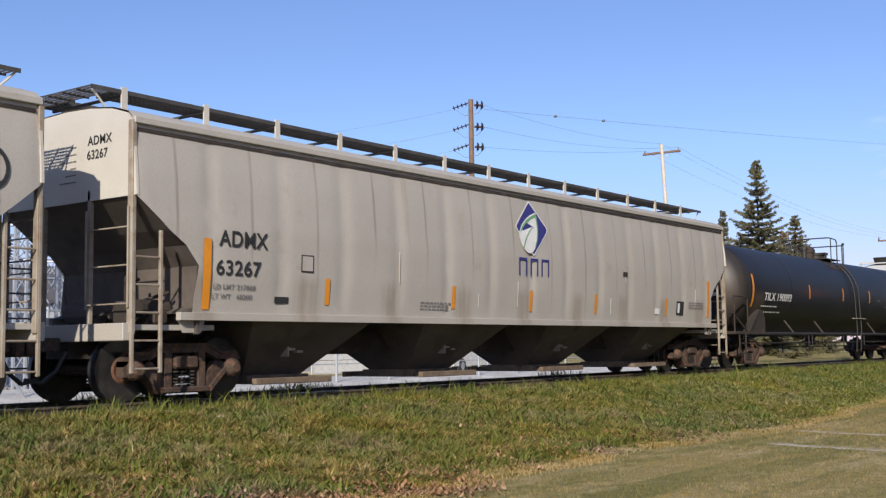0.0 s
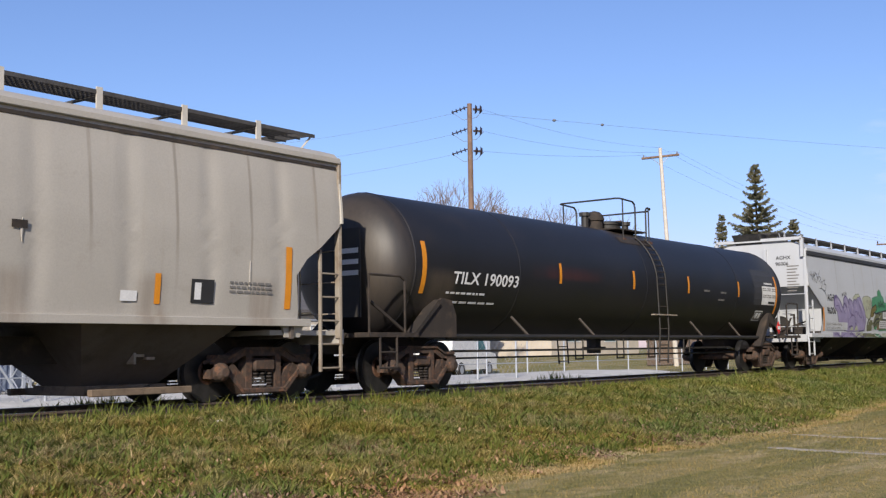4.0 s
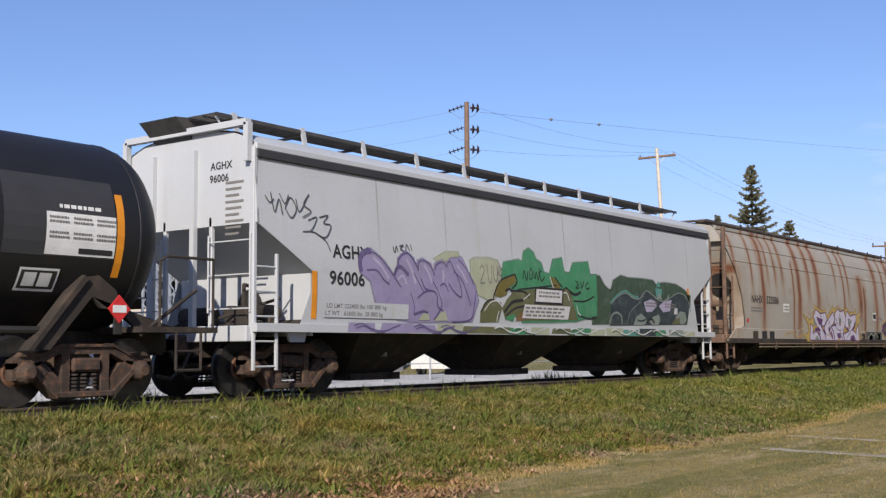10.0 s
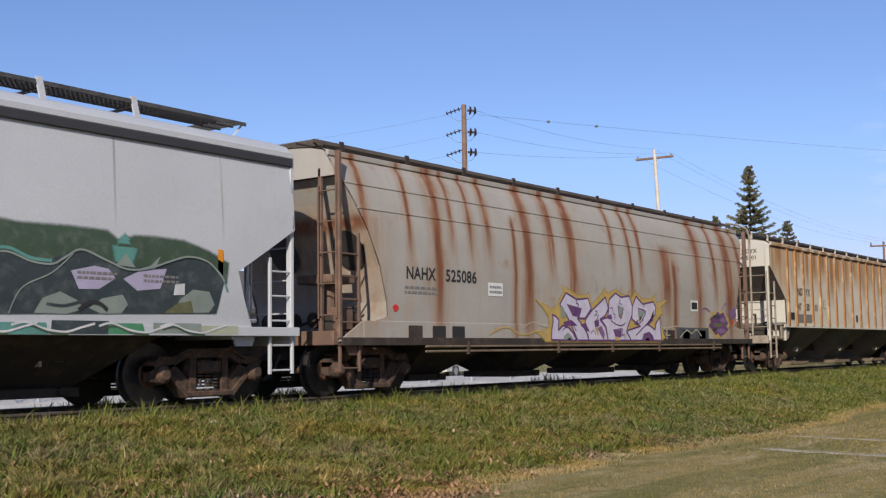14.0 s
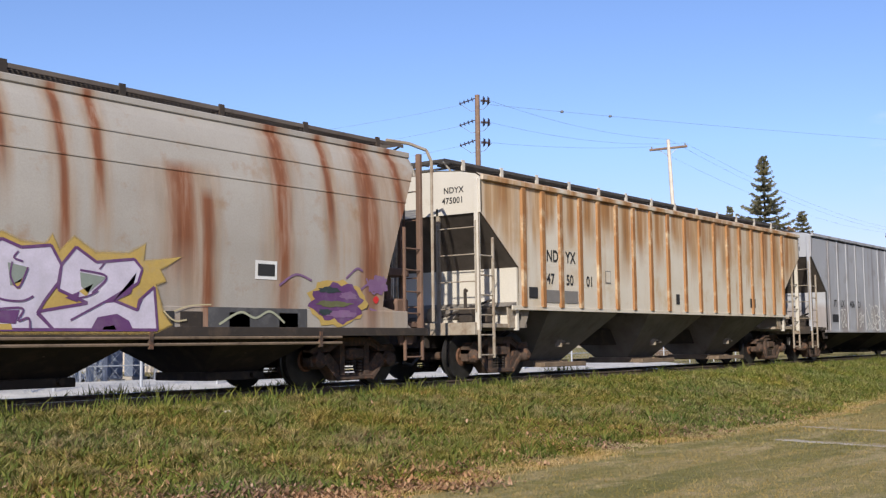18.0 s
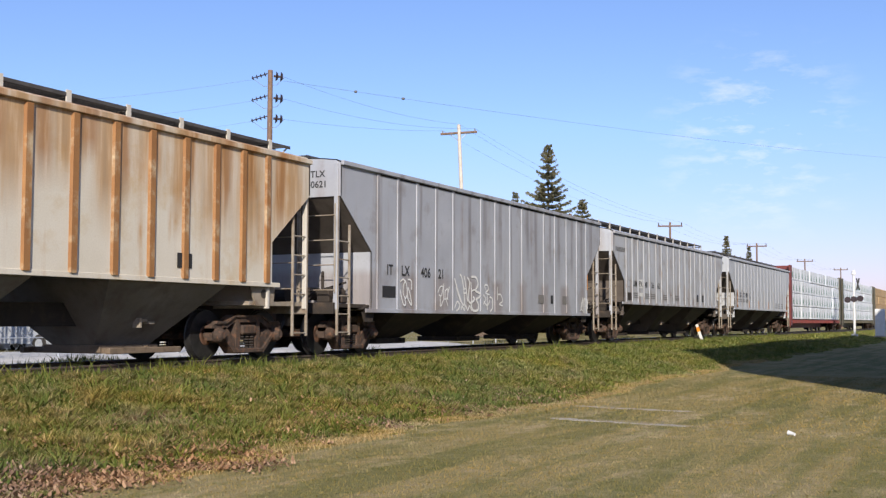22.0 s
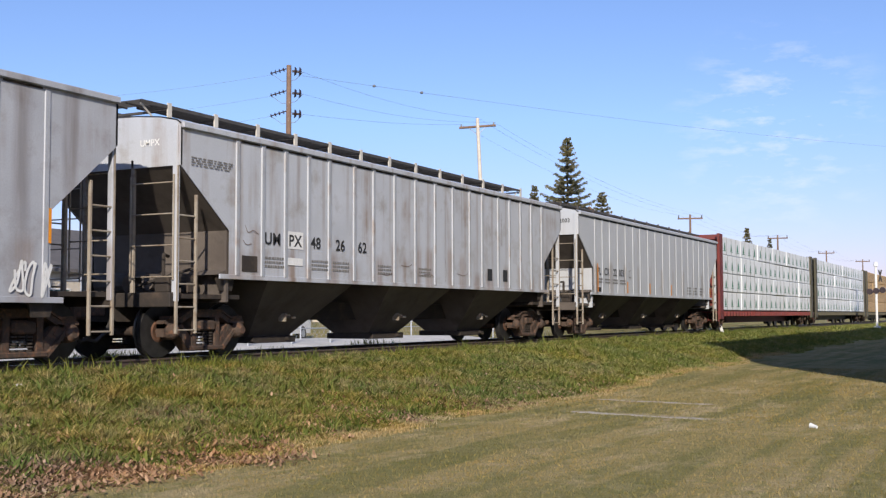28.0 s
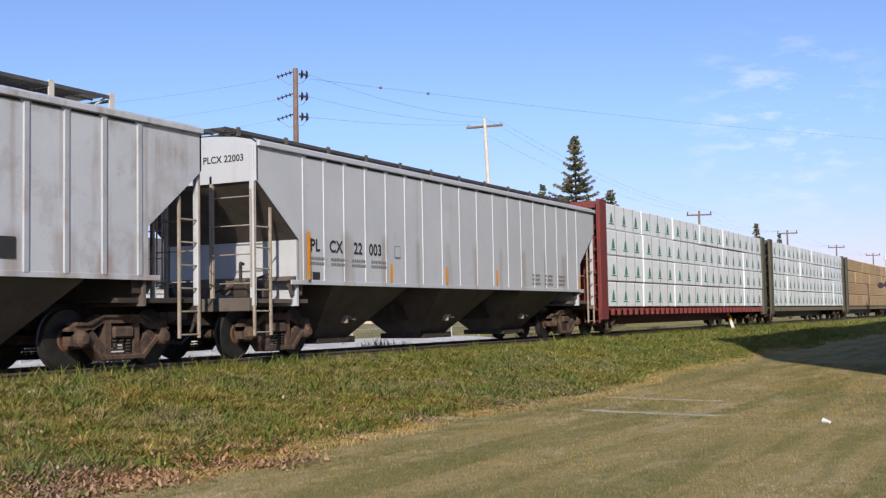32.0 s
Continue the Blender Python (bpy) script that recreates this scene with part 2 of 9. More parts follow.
MAT = dict(
    admx=surf("warm_grey_paint", (0.430, 0.400, 0.355), (0.390, 0.362, 0.320), 0.7, 0.55, grime=(0.27, 0.23, 0.18), grime_at=(0.6, 0.85), streak=(0.30, 0.25, 0.19), streak_at=(0.6, 0.85)),
    admx_end=surf("cream_paint", (0.56, 0.53, 0.47), (0.49, 0.46, 0.405), 0.9, 0.55, grime=(0.36, 0.31, 0.24), grime_at=(0.6, 0.85)),
    aghx=surf("off_white_paint", (0.502, 0.518, 0.542), (0.455, 0.470, 0.492), 0.6, 0.5, grime=(0.38, 0.37, 0.34), grime_at=(0.6, 0.9), streak=(0.40, 0.38, 0.34), streak_at=(0.58, 0.85)),
    nahx=surf("rusting_grey_paint", (0.395, 0.372, 0.338), (0.335, 0.310, 0.278), 0.8, 0.7, grime=(0.28, 0.17, 0.095), grime_at=(0.57, 0.76), streak=(0.36, 0.25, 0.16), streak_at=(0.54, 0.76), streak_size=(2.2, 2.2, 0.12)),
    ndyx=surf("cream_paint_rusted_orange", (0.63, 0.590, 0.51), (0.57, 0.52, 0.43), 0.9, 0.7, grime=(0.46, 0.33, 0.17), grime_at=(0.54, 0.84), streak=(0.40, 0.21, 0.07), streak_at=(0.54, 0.78), streak_size=(3.4, 3.4, 0.3)),
    ndyx_rib=surf("rusted_rib", (0.33, 0.165, 0.060), (0.245, 0.108, 0.036), 1.3, 0.75, grime=(0.47, 0.37, 0.24), grime_at=(0.52, 0.7)),
    itlx=surf("weathered_blue_grey_paint", (0.405, 0.420, 0.460), (0.335, 0.348, 0.386), 0.9, 0.5, grime=(0.20, 0.18, 0.17), grime_at=(0.55, 0.85), streak=(0.23, 0.18, 0.15), streak_at=(0.55, 0.8)),
    umpx=surf("grey_paint_dirty_foot", (0.478, 0.498, 0.540), (0.412, 0.430, 0.466), 0.9, 0.55, grime=(0.25, 0.22, 0.19), grime_at=(0.54, 0.82), streak=(0.24, 0.18, 0.14), streak_at=(0.5, 0.75)),
    umpx_rib=surf("blue_grey_rib_paint", (0.385, 0.402, 0.435), (0.32, 0.337, 0.365), 1.2, 0.5, grime=(0.26, 0.21, 0.18), grime_at=(0.5, 0.75)),
    plcx=surf("light_grey_paint", (0.475, 0.494, 0.527), (0.424, 0.442, 0.472), 0.8, 0.5, grime=(0.33, 0.31, 0.28), grime_at=(0.6, 0.9), streak=(0.32, 0.29, 0.25), streak_at=(0.6, 0.85)),
    tank=surf("matt_black_tank_paint", (0.0145, 0.0138, 0.016), (0.0105, 0.0103, 0.011), 0.6, 0.5, grime=(0.030, 0.024, 0.021), grime_at=(0.55, 0.85), bump=0.06),
    gate=surf("tan_dusty_steel", (0.215, 0.158, 0.108), (0.13, 0.095, 0.066), 3.0, 0.8, grime=(0.07, 0.05, 0.036)),
    rusty_end=surf("rust_brown_steel", (0.17, 0.10, 0.07), (0.11, 0.07, 0.05), 2.5, 0.8, grime=(0.24, 0.15, 0.10), grime_at=(0.55, 0.8)),
    ladder=surf("dirty_cream_steel", (0.34, 0.30, 0.245), (0.25, 0.205, 0.155), 3.0, 0.7, grime=(0.17, 0.11, 0.07), grime_at=(0.5, 0.75)),
    repaint_and_shade=surf("faded_dark_paint", (0.042, 0.042, 0.046), (0.034, 0.034, 0.037), 2.0, 0.6),
    black=surf("black_steel", (0.020, 0.019, 0.018), (0.035, 0.03, 0.026), 3.0, 0.6),
    # under and bay also carry painted shade, below eaves and on recessed ends
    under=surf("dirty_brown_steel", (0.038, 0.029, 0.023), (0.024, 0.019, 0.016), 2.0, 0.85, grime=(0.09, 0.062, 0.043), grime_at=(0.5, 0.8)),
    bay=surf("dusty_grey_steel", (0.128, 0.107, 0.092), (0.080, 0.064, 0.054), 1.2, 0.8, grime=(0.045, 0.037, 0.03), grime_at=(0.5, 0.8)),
    bay_pale=surf("pale_dusty_steel", (0.215, 0.198, 0.178), (0.14, 0.125, 0.108), 1.1, 0.8, grime=(0.09, 0.072, 0.058), grime_at=(0.5, 0.8), streak=(0.12, 0.09, 0.07)),
    truck=surf("rusty_cast_steel", (0.098, 0.064, 0.046), (0.046, 0.031, 0.024), 6.0, 0.85, bump=0.6, fine=55.0, grime=(0.175, 0.082, 0.044), grime_at=(0.5, 0.7), streak=(0.022, 0.017, 0.014), streak_at=(0.5, 0.68), speck=0.7),
    wheel=surf("rusty_wheel", (0.165, 0.086, 0.054), (0.10, 0.055, 0.037), 3.0, 0.8, grime=(0.045, 0.030, 0.024), spec=0.2),
    tread=surf("worn_wheel_rim", (0.06, 0.057, 0.057), (0.03, 0.03, 0.03), 6.0, 0.3, 0.5),
    grate=surf("weathered_grating", (0.080, 0.075, 0.072), (0.045, 0.042, 0.040), 6.0, 0.7, 0.1),
    orange=plain("orange_reflector", (0.75, 0.28, 0.02), 0.45),
    ink=plain("black_lettering", (0.025, 0.025, 0.027)),
    navy=plain("dark_blue_paint", (0.035, 0.035, 0.20)),
    leafgreen=plain("logo_green_paint", (0.15, 0.36, 0.18)),
    white=plain("white_paint", (0.75, 0.75, 0.74)),
    grey_ink=plain("grey_lettering", (0.20, 0.19, 0.18)),
    red=plain("red_sign_paint", (0.62, 0.03, 0.03)),
    maroon=surf("maroon_paint", (0.20, 0.035, 0.03), (0.15, 0.03, 0.027), 1.5, 0.6, grime=(0.10, 0.05, 0.04)),
    olive=surf("olive_brown_paint", (0.10, 0.09, 0.055), (0.075, 0.065, 0.045), 1.5, 0.65),
    wrap=surf("white_plastic_wrap", (0.814, 0.847, 0.870), (0.746, 0.780, 0.814), 3.0, 0.4, bump=0.5, fine=9.0),
    wrapgreen=plain("printed_green", (0.05, 0.24, 0.16)),
    lumber=surf("sawn_lumber", (0.55, 0.38, 0.20), (0.45, 0.29, 0.14), 3.0, 0.8, vary=0.5),
    ballast=surf("ballast_stone", (0.22, 0.20, 0.185), (0.13, 0.12, 0.11), 14.0, 0.95, bump=1.0, fine=30.0),
    rail=surf("rail_steel", (0.09, 0.06, 0.05), (0.07, 0.05, 0.042), 5.0, 0.6),
    railtop=surf("polished_rail_head", (0.30, 0.30, 0.32), (0.22, 0.22, 0.24), 5.0, 0.25, 0.9),
    tie=surf("creosoted_wood", (0.07, 0.055, 0.045), (0.045, 0.037, 0.03), 4.0, 0.9, bump=0.6),
    gravel=surf("pale_gravel", (0.62, 0.60, 0.57), (0.44, 0.43, 0.40), 1.5, 0.95, bump=0.7, fine=25.0),
    pole=surf("weathered_pole_wood", (0.235, 0.150, 0.105), (0.165, 0.105, 0.074), 4.0, 0.85, bump=0.5, grime=(0.42, 0.37, 0.33), grime_at=(0.62, 0.72), streak=(0.12, 0.075, 0.052)),
    pale_pole=surf("bleached_pole_wood", (0.62, 0.57, 0.50), (0.52, 0.47, 0.40), 4.0, 0.85, bump=0.4),
    cable=plain("weathered_cable", (0.17, 0.175, 0.19)),
    porcelain=surf("brown_porcelain", (0.05, 0.035, 0.035), (0.035, 0.025, 0.028), 5.0, 0.3),
    galv=surf("galvanised_steel", (0.50, 0.53, 0.58), (0.42, 0.45, 0.50), 4.0, 0.5, 0.4),
    concrete=surf("old_concrete", (0.42, 0.385, 0.34), (0.32, 0.29, 0.25), 2.0, 0.9, bump=0.5),
    soil=surf("bare_soil", (0.36, 0.27, 0.17), (0.27, 0.22, 0.11), 2.5, 0.95, bump=0.6, grime=(0.24, 0.22, 0.09), grime_at=(0.45, 0.6)),
    twig=surf("bare_twigs", (0.20, 0.155, 0.135), (0.15, 0.115, 0.10), 5.0, 0.95),
    bark=surf("bark", (0.10, 0.075, 0.055), (0.065, 0.05, 0.04), 5.0, 0.95, bump=0.8),
)

add_streaks(MAT["nahx"], [(x, w * 1.9 + 0.06, a, b - 1.0) for x, w, a, b in NAHX_RUNS] + [(0.6, 0.6, 3.0, 0.4), (17.1, 0.8, 3.6, 0.4), (12.4, 0.4, 3.2, 0.4)], (0.33, 0.20, 0.105), 0.6)
add_streaks(MAT["nahx"], [(x, w * 0.95 + 0.01, a, b - 0.5) for x, w, a, b in NAHX_RUNS], (0.225, 0.072, 0.026), 0.92)
add_streaks(MAT["ndyx"], [(x, w * 1.15, a, b + 0.1) for x, w, a, b in NDYX_RUNS], (0.44, 0.235, 0.075), 0.78)
random.seed(11)
add_streaks(MAT["ndyx"], [(0.75 + 0.84 * i + random.uniform(-0.1, 0.1), random.uniform(0.10, 0.24), 4.0, random.uniform(2.3, 3.2)) for i in range(19)], (0.36, 0.165, 0.05), 0.8)
add_streaks(MAT["umpx"], [(1.4 + 0.82 * i + random.uniform(-0.2, 0.2), random.uniform(0.10, 0.3), random.uniform(1.6, 2.2), 0.9) for i in range(18)], (0.29, 0.21, 0.165), 0.6)
add_streaks(MAT["umpx"], [(1.62 + 0.87 * i, 0.05, 4.0, random.uniform(1.2, 2.4)) for i in range(17)], (0.30, 0.25, 0.22), 0.45)
add_streaks(MAT["itlx"], [(1.7 + 0.93 * i + random.uniform(-0.15, 0.15), random.uniform(0.04, 0.16), 4.0, random.uniform(0.6, 2.2)) for i in range(16)], (0.19, 0.165, 0.16), 0.6)
add_streaks(MAT["itlx"], [(1.3 + 1.7 * i, random.uniform(0.2, 0.5), 1.7, 0.4) for i in range(10)], (0.25, 0.185, 0.15), 0.5)
add_streaks(MAT["plcx"], [(1.5 + 1.45 * i, random.uniform(0.05, 0.2), 2.3, 1.0) for i in range(11)], (0.30, 0.25, 0.21), 0.5)
add_streaks(MAT["admx"], [(0.7 + 1.42 * i, 0.03, 3.7, random.uniform(1.0, 2.2)) for i in range(14)], (0.27, 0.235, 0.19), 0.6)
add_streaks(MAT["admx"], [(1.2 + 2.1 * i, 0.25, 1.7, 0.8) for i in range(9)], (0.29, 0.23, 0.175), 0.5)
add_streaks(MAT["aghx"], [(x, 0.02, 3.6, 2.3) for x in (2.86, 4.8, 7.0, 9.1, 11.2, 13.4, 15.3)], (0.36, 0.34, 0.31), 0.8)
add_streaks(MAT["tank"], [(0.4, 0.9, 4.4, 0.3), (20.4, 0.4, 4.4, 0.3), (2.2, 0.5, 2.1, 0.6), (10.8, 0.9, 4.2, 3.2)], (0.075, 0.058, 0.043), 0.8)
add_streaks(MAT["tank"], [(6.9, 1.1, 2.36, 2.2)], (0.075, 0.022, 0.018), 0.6)


def leafy(name, colours, rough=0.75, glow=0.25, scale=0.6, bands=False, wide=False):
    """Blades and leaves: colour by island and by broad patches of the ground."""
    m, t, n, l, p = nodes_of(name)
    geo = n.new("ShaderNodeNewGeometry")
    cr = n.new("ShaderNodeValToRGB")
    el = cr.color_ramp.elements
    for i, c in enumerate(colours):
        e = el[i] if i < 2 else el.new(1)
        e.position, e.color = i / (len(colours) - 1), (*c, 1)
    l.new(geo.outputs["Random Per Island"], cr.inputs[0])
    patch = ramp(t, noise_node(t, geo.outputs["Position"], scale, 4.0), 0.35, 0.68)
    col = mix(t, patch, cr.outputs[0], mix(t, 1.0, cr.outputs[0], (1.25, 1.05, 0.72), "MULTIPLY"))
    if wide:
        col = mix(t, ramp(t, noise_node(t, geo.outputs["Position"], 1.7, 5.0, 0.65), 0.46, 0.66), col, mix(t, 1.0, col, (0.58, 0.78, 0.52), "MULTIPLY"))
        far = n.new("ShaderNodeSeparateXYZ")
        l.new(geo.outputs["Position"], far.inputs[0])
        col = mix(t, ramp(t, far.outputs[0], 15.0, 32.0), col, mix(t, 1.0, col, (0.80, 1.0, 0.78), "MULTIPLY"))
        col = mix(t, ramp(t, noise_node(t, geo.outputs["Position"], 7.0, 4.0, 0.6), 0.5, 0.66), col, mix(t, 1.0, col, (0.55, 0.6, 0.5), "MULTIPLY"))
        col = mix(t, ramp(t, noise_node(t, geo.outputs["Position"], 0.9, 6.0, 0.7), 0.51, 0.72), col, (0.34, 0.275, 0.16))
    if bands:
        col = mix(t, ramp(t, noise_node(t, geo.outputs["Position"], 0.8, 7.0, 0.72, (0.6, 1.5, 1.0)), 0.54, 0.66), col, (0.36, 0.29, 0.165))
        col = mix(t, ramp(t, noise_node(t, geo.outputs["Position"], 1.0, 3.0, 0.5, (0.16, 1.9, 1.0)), 0.46, 0.58), col, mix(t, 1.0, col, (0.72, 0.79, 0.70), "MULTIPLY"))
    l.new(col, p.inputs["Base Color"])
    p.inputs["Roughness"].default_value = rough
    p.inputs["Specular IOR Level"].default_value = 0.2
    p.inputs["Transmission Weight"].default_value = 0.0
    tr = n.new("ShaderNodeBsdfTranslucent")
    l.new(col, tr.inputs[0])
    ms = n.new("ShaderNodeMixShader")
    ms.inputs[0].default_value = glow
    l.new(p.outputs[0], ms.inputs[1]), l.new(tr.outputs[0], ms.inputs[2])
    l.new(ms.outputs[0], n["Material Output"].inputs[0])
    return m


MAT["grass"] = leafy("verge_grass", [(0.145, 0.150, 0.044), (0.255, 0.235, 0.080), (0.345, 0.292, 0.120), (0.175, 0.178, 0.055), (0.55, 0.44, 0.255), (0.31, 0.268, 0.096)], glow=0.3, wide=True)
MAT["turf"] = leafy("lawn_grass", [(0.205, 0.176, 0.074), (0.25, 0.208, 0.090), (0.29, 0.234, 0.112)], glow=0.1, scale=0.35, bands=True)
MAT["dry_leaf"] = leafy("dry_leaves", [(0.28, 0.178, 0.118), (0.21, 0.130, 0.088), (0.43, 0.30, 0.215), (0.145, 0.090, 0.062), (0.33, 0.215, 0.148)], glow=0.15)
MAT["needle"] = leafy("spruce_needles", [(0.105, 0.120, 0.082), (0.165, 0.175, 0.118), (0.25, 0.235, 0.165)], glow=0.35)
MAT["straw"] = leafy("dry_straw", [(0.42, 0.33, 0.18), (0.34, 0.26, 0.13), (0.5, 0.42, 0.26)], glow=0.2)
MAT["weed"] = leafy("weeds", [(0.085, 0.125, 0.03), (0.125, 0.165, 0.042), (0.19, 0.205, 0.058)], glow=0.3)


def ground_material(name, soil, lawn):
    """Soil, mown lawn with mowing bands and worn patches, by place in plan."""
    m, t, n, l, p = nodes_of(name)
    pos = n.new("ShaderNodeNewGeometry").outputs["Position"]
    a = mix(t, ramp(t, noise_node(t, pos, 0.5, 6.0), 0.35, 0.65), lawn[0], lawn[1])
    a = mix(t, ramp(t, noise_node(t, pos, 1.6, 8.0, 0.7), 0.52, 0.7), a, lawn[2])
    bands = noise_node(t, pos, 1.0, 3.0, 0.5, (0.16, 1.9, 1.0))
    a = mix(t, ramp(t, bands, 0.46, 0.58), a, mix(t, 1.0, a, (0.72, 0.79, 0.70), "MULTIPLY"))
    a = mix(t, ramp(t, noise_node(t, pos, 0.8, 7.0, 0.72, (0.6, 1.5, 1.0)), 0.54, 0.66), a, lawn[2])
    a = mix(t, ramp(t, noise_node(t, pos, 5.0, 5.0, 0.7), 0.5, 0.68), a, mix(t, 1.0, a, (0.70, 0.80, 0.62), "MULTIPLY"))
    fine = noise_node(t, pos, 60.0, 4.0)
    a = mix(t, ramp(t, fine, 0.3, 0.75), mix(t, 1.0, a, (0.55, 0.6, 0.5), "MULTIPLY"), a)
    l.new(a, p.inputs["Base Color"])
    p.inputs["Roughness"].default_value = 0.95
    p.inputs["Specular IOR Level"].default_value = 0.1
    bp = n.new("ShaderNodeBump")
    bp.inputs["Strength"].default_value, bp.inputs["Distance"].default_value = 0.8, 0.04
    l.new(fine, bp.inputs["Height"]), l.new(bp.outputs[0], p.inputs["Normal"])
    return m


MAT["ground"] = ground_material("mown_lawn", None, ((0.345, 0.283, 0.132), (0.425, 0.332, 0.17), (0.525, 0.402, 0.24)))


# ---- mesh helpers ----
class M:
    """A growing mesh: boxes, tubes, prisms and sheets joined into one part."""

    def __init__(self):
        self.v, self.f = [], []

    def add(self, verts, faces):
        k = len(self.v)
        self.v += [tuple(q) for q in verts]
        self.f += [tuple(i + k for i in q) for q in faces]
        return self

    def box(self, x0, x1, y0, y1, z0, z1, c=0.0):
        """A box; c chamfers its upright and lengthwise edges."""
        if not c:
            return self.add([(x, y, z) for x in (x0, x1) for y in (y0, y1) for z in (z0, z1)],
                            [(0, 1, 3, 2), (4, 6, 7, 5), (0, 4, 5, 1), (2, 3, 7, 6), (0, 2, 6, 4), (1, 5, 7, 3)])
        ring = [(y0 + c, z0), (y1 - c, z0), (y1, z0 + c), (y1, z1 - c), (y1 - c, z1), (y0 + c, z1), (y0, z1 - c), (y0, z0 + c)]
        vs, n = [], 8
        for x, s in ((x0, c), (x0 + c, 0), (x1 - c, 0), (x1, c)):
            cy, cz = (y0 + y1) / 2, (z0 + z1) / 2
            fy, fz = 1 - 2 * s / max(y1 - y0, 1e-6), 1 - 2 * s / max(z1 - z0, 1e-6)
            vs += [(x, cy + (y - cy) * fy, cz + (z - cz) * fz) for y, z in ring]
        fs = [tuple(range(n))[::-1], tuple(range(3 * n, 4 * n))]
        for r in range(3):
            fs += [(r * n + i, r * n + (i + 1) % n, (r + 1) * n + (i + 1) % n, (r + 1) * n + i) for i in range(n)]
        return self.add(vs, fs)

    def tube(self, p, q, r, seg=6, r2=None):
        p, q = Vector(p), Vector(q)
        d = (q - p).normalized()
        a = d.orthogonal().normalized()
        b = d.cross(a)
        r2 = r if r2 is None else r2
        vs = [e + rr * (math.cos(2 * math.pi * i / seg) * a + math.sin(2 * math.pi * i / seg) * b) for e, rr in ((p, r), (q, r2)) for i in range(seg)]
        fs = [(i, (i + 1) % seg, seg + (i + 1) % seg, seg + i) for i in range(seg)] + [tuple(range(seg))[::-1], tuple(range(seg, 2 * seg))]
        return self.add(vs, fs)

    def path(self, pts, r, seg=6):
        for p, q in zip(pts, pts[1:]):
            self.tube(p, q, r, seg)
        return self

    def prism(self, poly, y0, y1):
        """A polygon in x and z, drawn out along y."""
        n = len(poly)
        vs = [(x, y0, z) for x, z in poly] + [(x, y1, z) for x, z in poly]
        return self.add(vs, [tuple(range(n)), tuple(range(2 * n - 1, n - 1, -1))] + [(i, n + i, n + (i + 1) % n, (i + 1) % n) for i in range(n)])

    def loft(self, rings, close=True, caps=True):
        n = len(rings[0])
        vs = [p for r in rings for p in r]
        fs = []
        for r in range(len(rings) - 1):
            for i in range(n if close else n - 1):
                fs.append((r * n + i, r * n + (i + 1) % n, (r + 1) * n + (i + 1) % n, (r + 1) * n + i))
        if caps:
            fs += [tuple(range(n))[::-1], tuple(range((len(rings) - 1) * n, len(rings) * n))]
        return self.add(vs, fs)

    def sheet(self, rows):
        """A grid of points as an open sheet."""
        return self.loft(rows, close=False, caps=False)

    def lathe(self, prof, axis_y=0.0, seg=24, cx=0.0, cz=0.0):
        """A profile of (radius, y) turned about an axle along y."""
        rings = [[(cx + r * math.cos(2 * math.pi * i / seg), axis_y + y, cz + r * math.sin(2 * math.pi * i / seg)) for i in range(seg)] for r, y in prof]
        return self.loft(rings)

    def mesh(self, name, smooth=False):
        me = bpy.data.meshes.new(name)
        me.from_pydata(self.v, [], self.f)
        bm = bmesh.new()
        bm.from_mesh(me)
        bmesh.ops.recalc_face_normals(bm, faces=bm.faces)
        bm.to_mesh(me)
        bm.free()
        if smooth:
            me.polygons.foreach_set("use_smooth", [True] * len(me.polygons))
            me.set_sharp_from_angle(angle=radians(38))
        return me


def part(name, m, material, parent=None, label="", smooth=False, at=None):
    """One mesh object under a thing or a part."""
    me = m.mesh(name, smooth) if isinstance(m, M) else m
    if material and not me.materials:
        me.materials.append(MAT[material])
    ob = new(name, me)
    if parent:
        ob.parent = parent
    if at is not None:
        ob.matrix_basis = at
    return tagged(ob, label)


def thing(name, at, label, category, group="", kind=""):
    ob = new(name)
    ob.matrix_world = at
    return tagged(ob, label, category, group, kind)


def soup(name, v, tris, material, label="", category="", kind="stuff", parent=None):
    """A large mesh from arrays of corners and triangles."""
    me = bpy.data.meshes.new(name)
    me.vertices.add(len(v))
    me.vertices.foreach_set("co", np.asarray(v, np.float32).ravel())
    tris = np.asarray(tris, np.int32)
    me.loops.add(tris.size)
    me.loops.foreach_set("vertex_index", tris.ravel())
    me.polygons.add(len(tris))
    me.polygons.foreach_set("loop_start", np.arange(0, tris.size, 3, dtype=np.int32))
    me.update()
    me.validate()
    me.materials.append(MAT[material])
    ob = new(name, me)
    if parent:
        ob.parent = parent
    return tagged(ob, label, category, "", kind)


def lettering(text, size, x, z, parent, material="ink", surf_y=None, name="lettering", label="", squeeze=1.0, align="LEFT", lean=0.0, proud=0.009, end=None):
    """Letters in the built-in font, laid on a side or, with end, on the end sheet: x to the right, z up, y from the side's own curve."""
    cu = bpy.data.curves.new("text", "FONT")
    cu.body, cu.size, cu.align_x, cu.fill_mode = text, size / 0.72, align, "FRONT"
    cu.space_character, cu.offset = 1.05, 0.028 * size
    ob = bpy.data.objects.new("text", cu)
    me = bpy.data.meshes.new_from_object(ob)
    bpy.data.objects.remove(ob)
    for v in me.vertices:
        px, pz = x + v.co.x * squeeze + v.co.y * lean, z + v.co.y
        if end is not None:
            v.co = (end - 0.006, -px, pz)
            continue
        v.co = (px, (surf_y(pz) if callable(surf_y) else surf_y) - proud, pz)
    return part(name, me, material, parent, label)


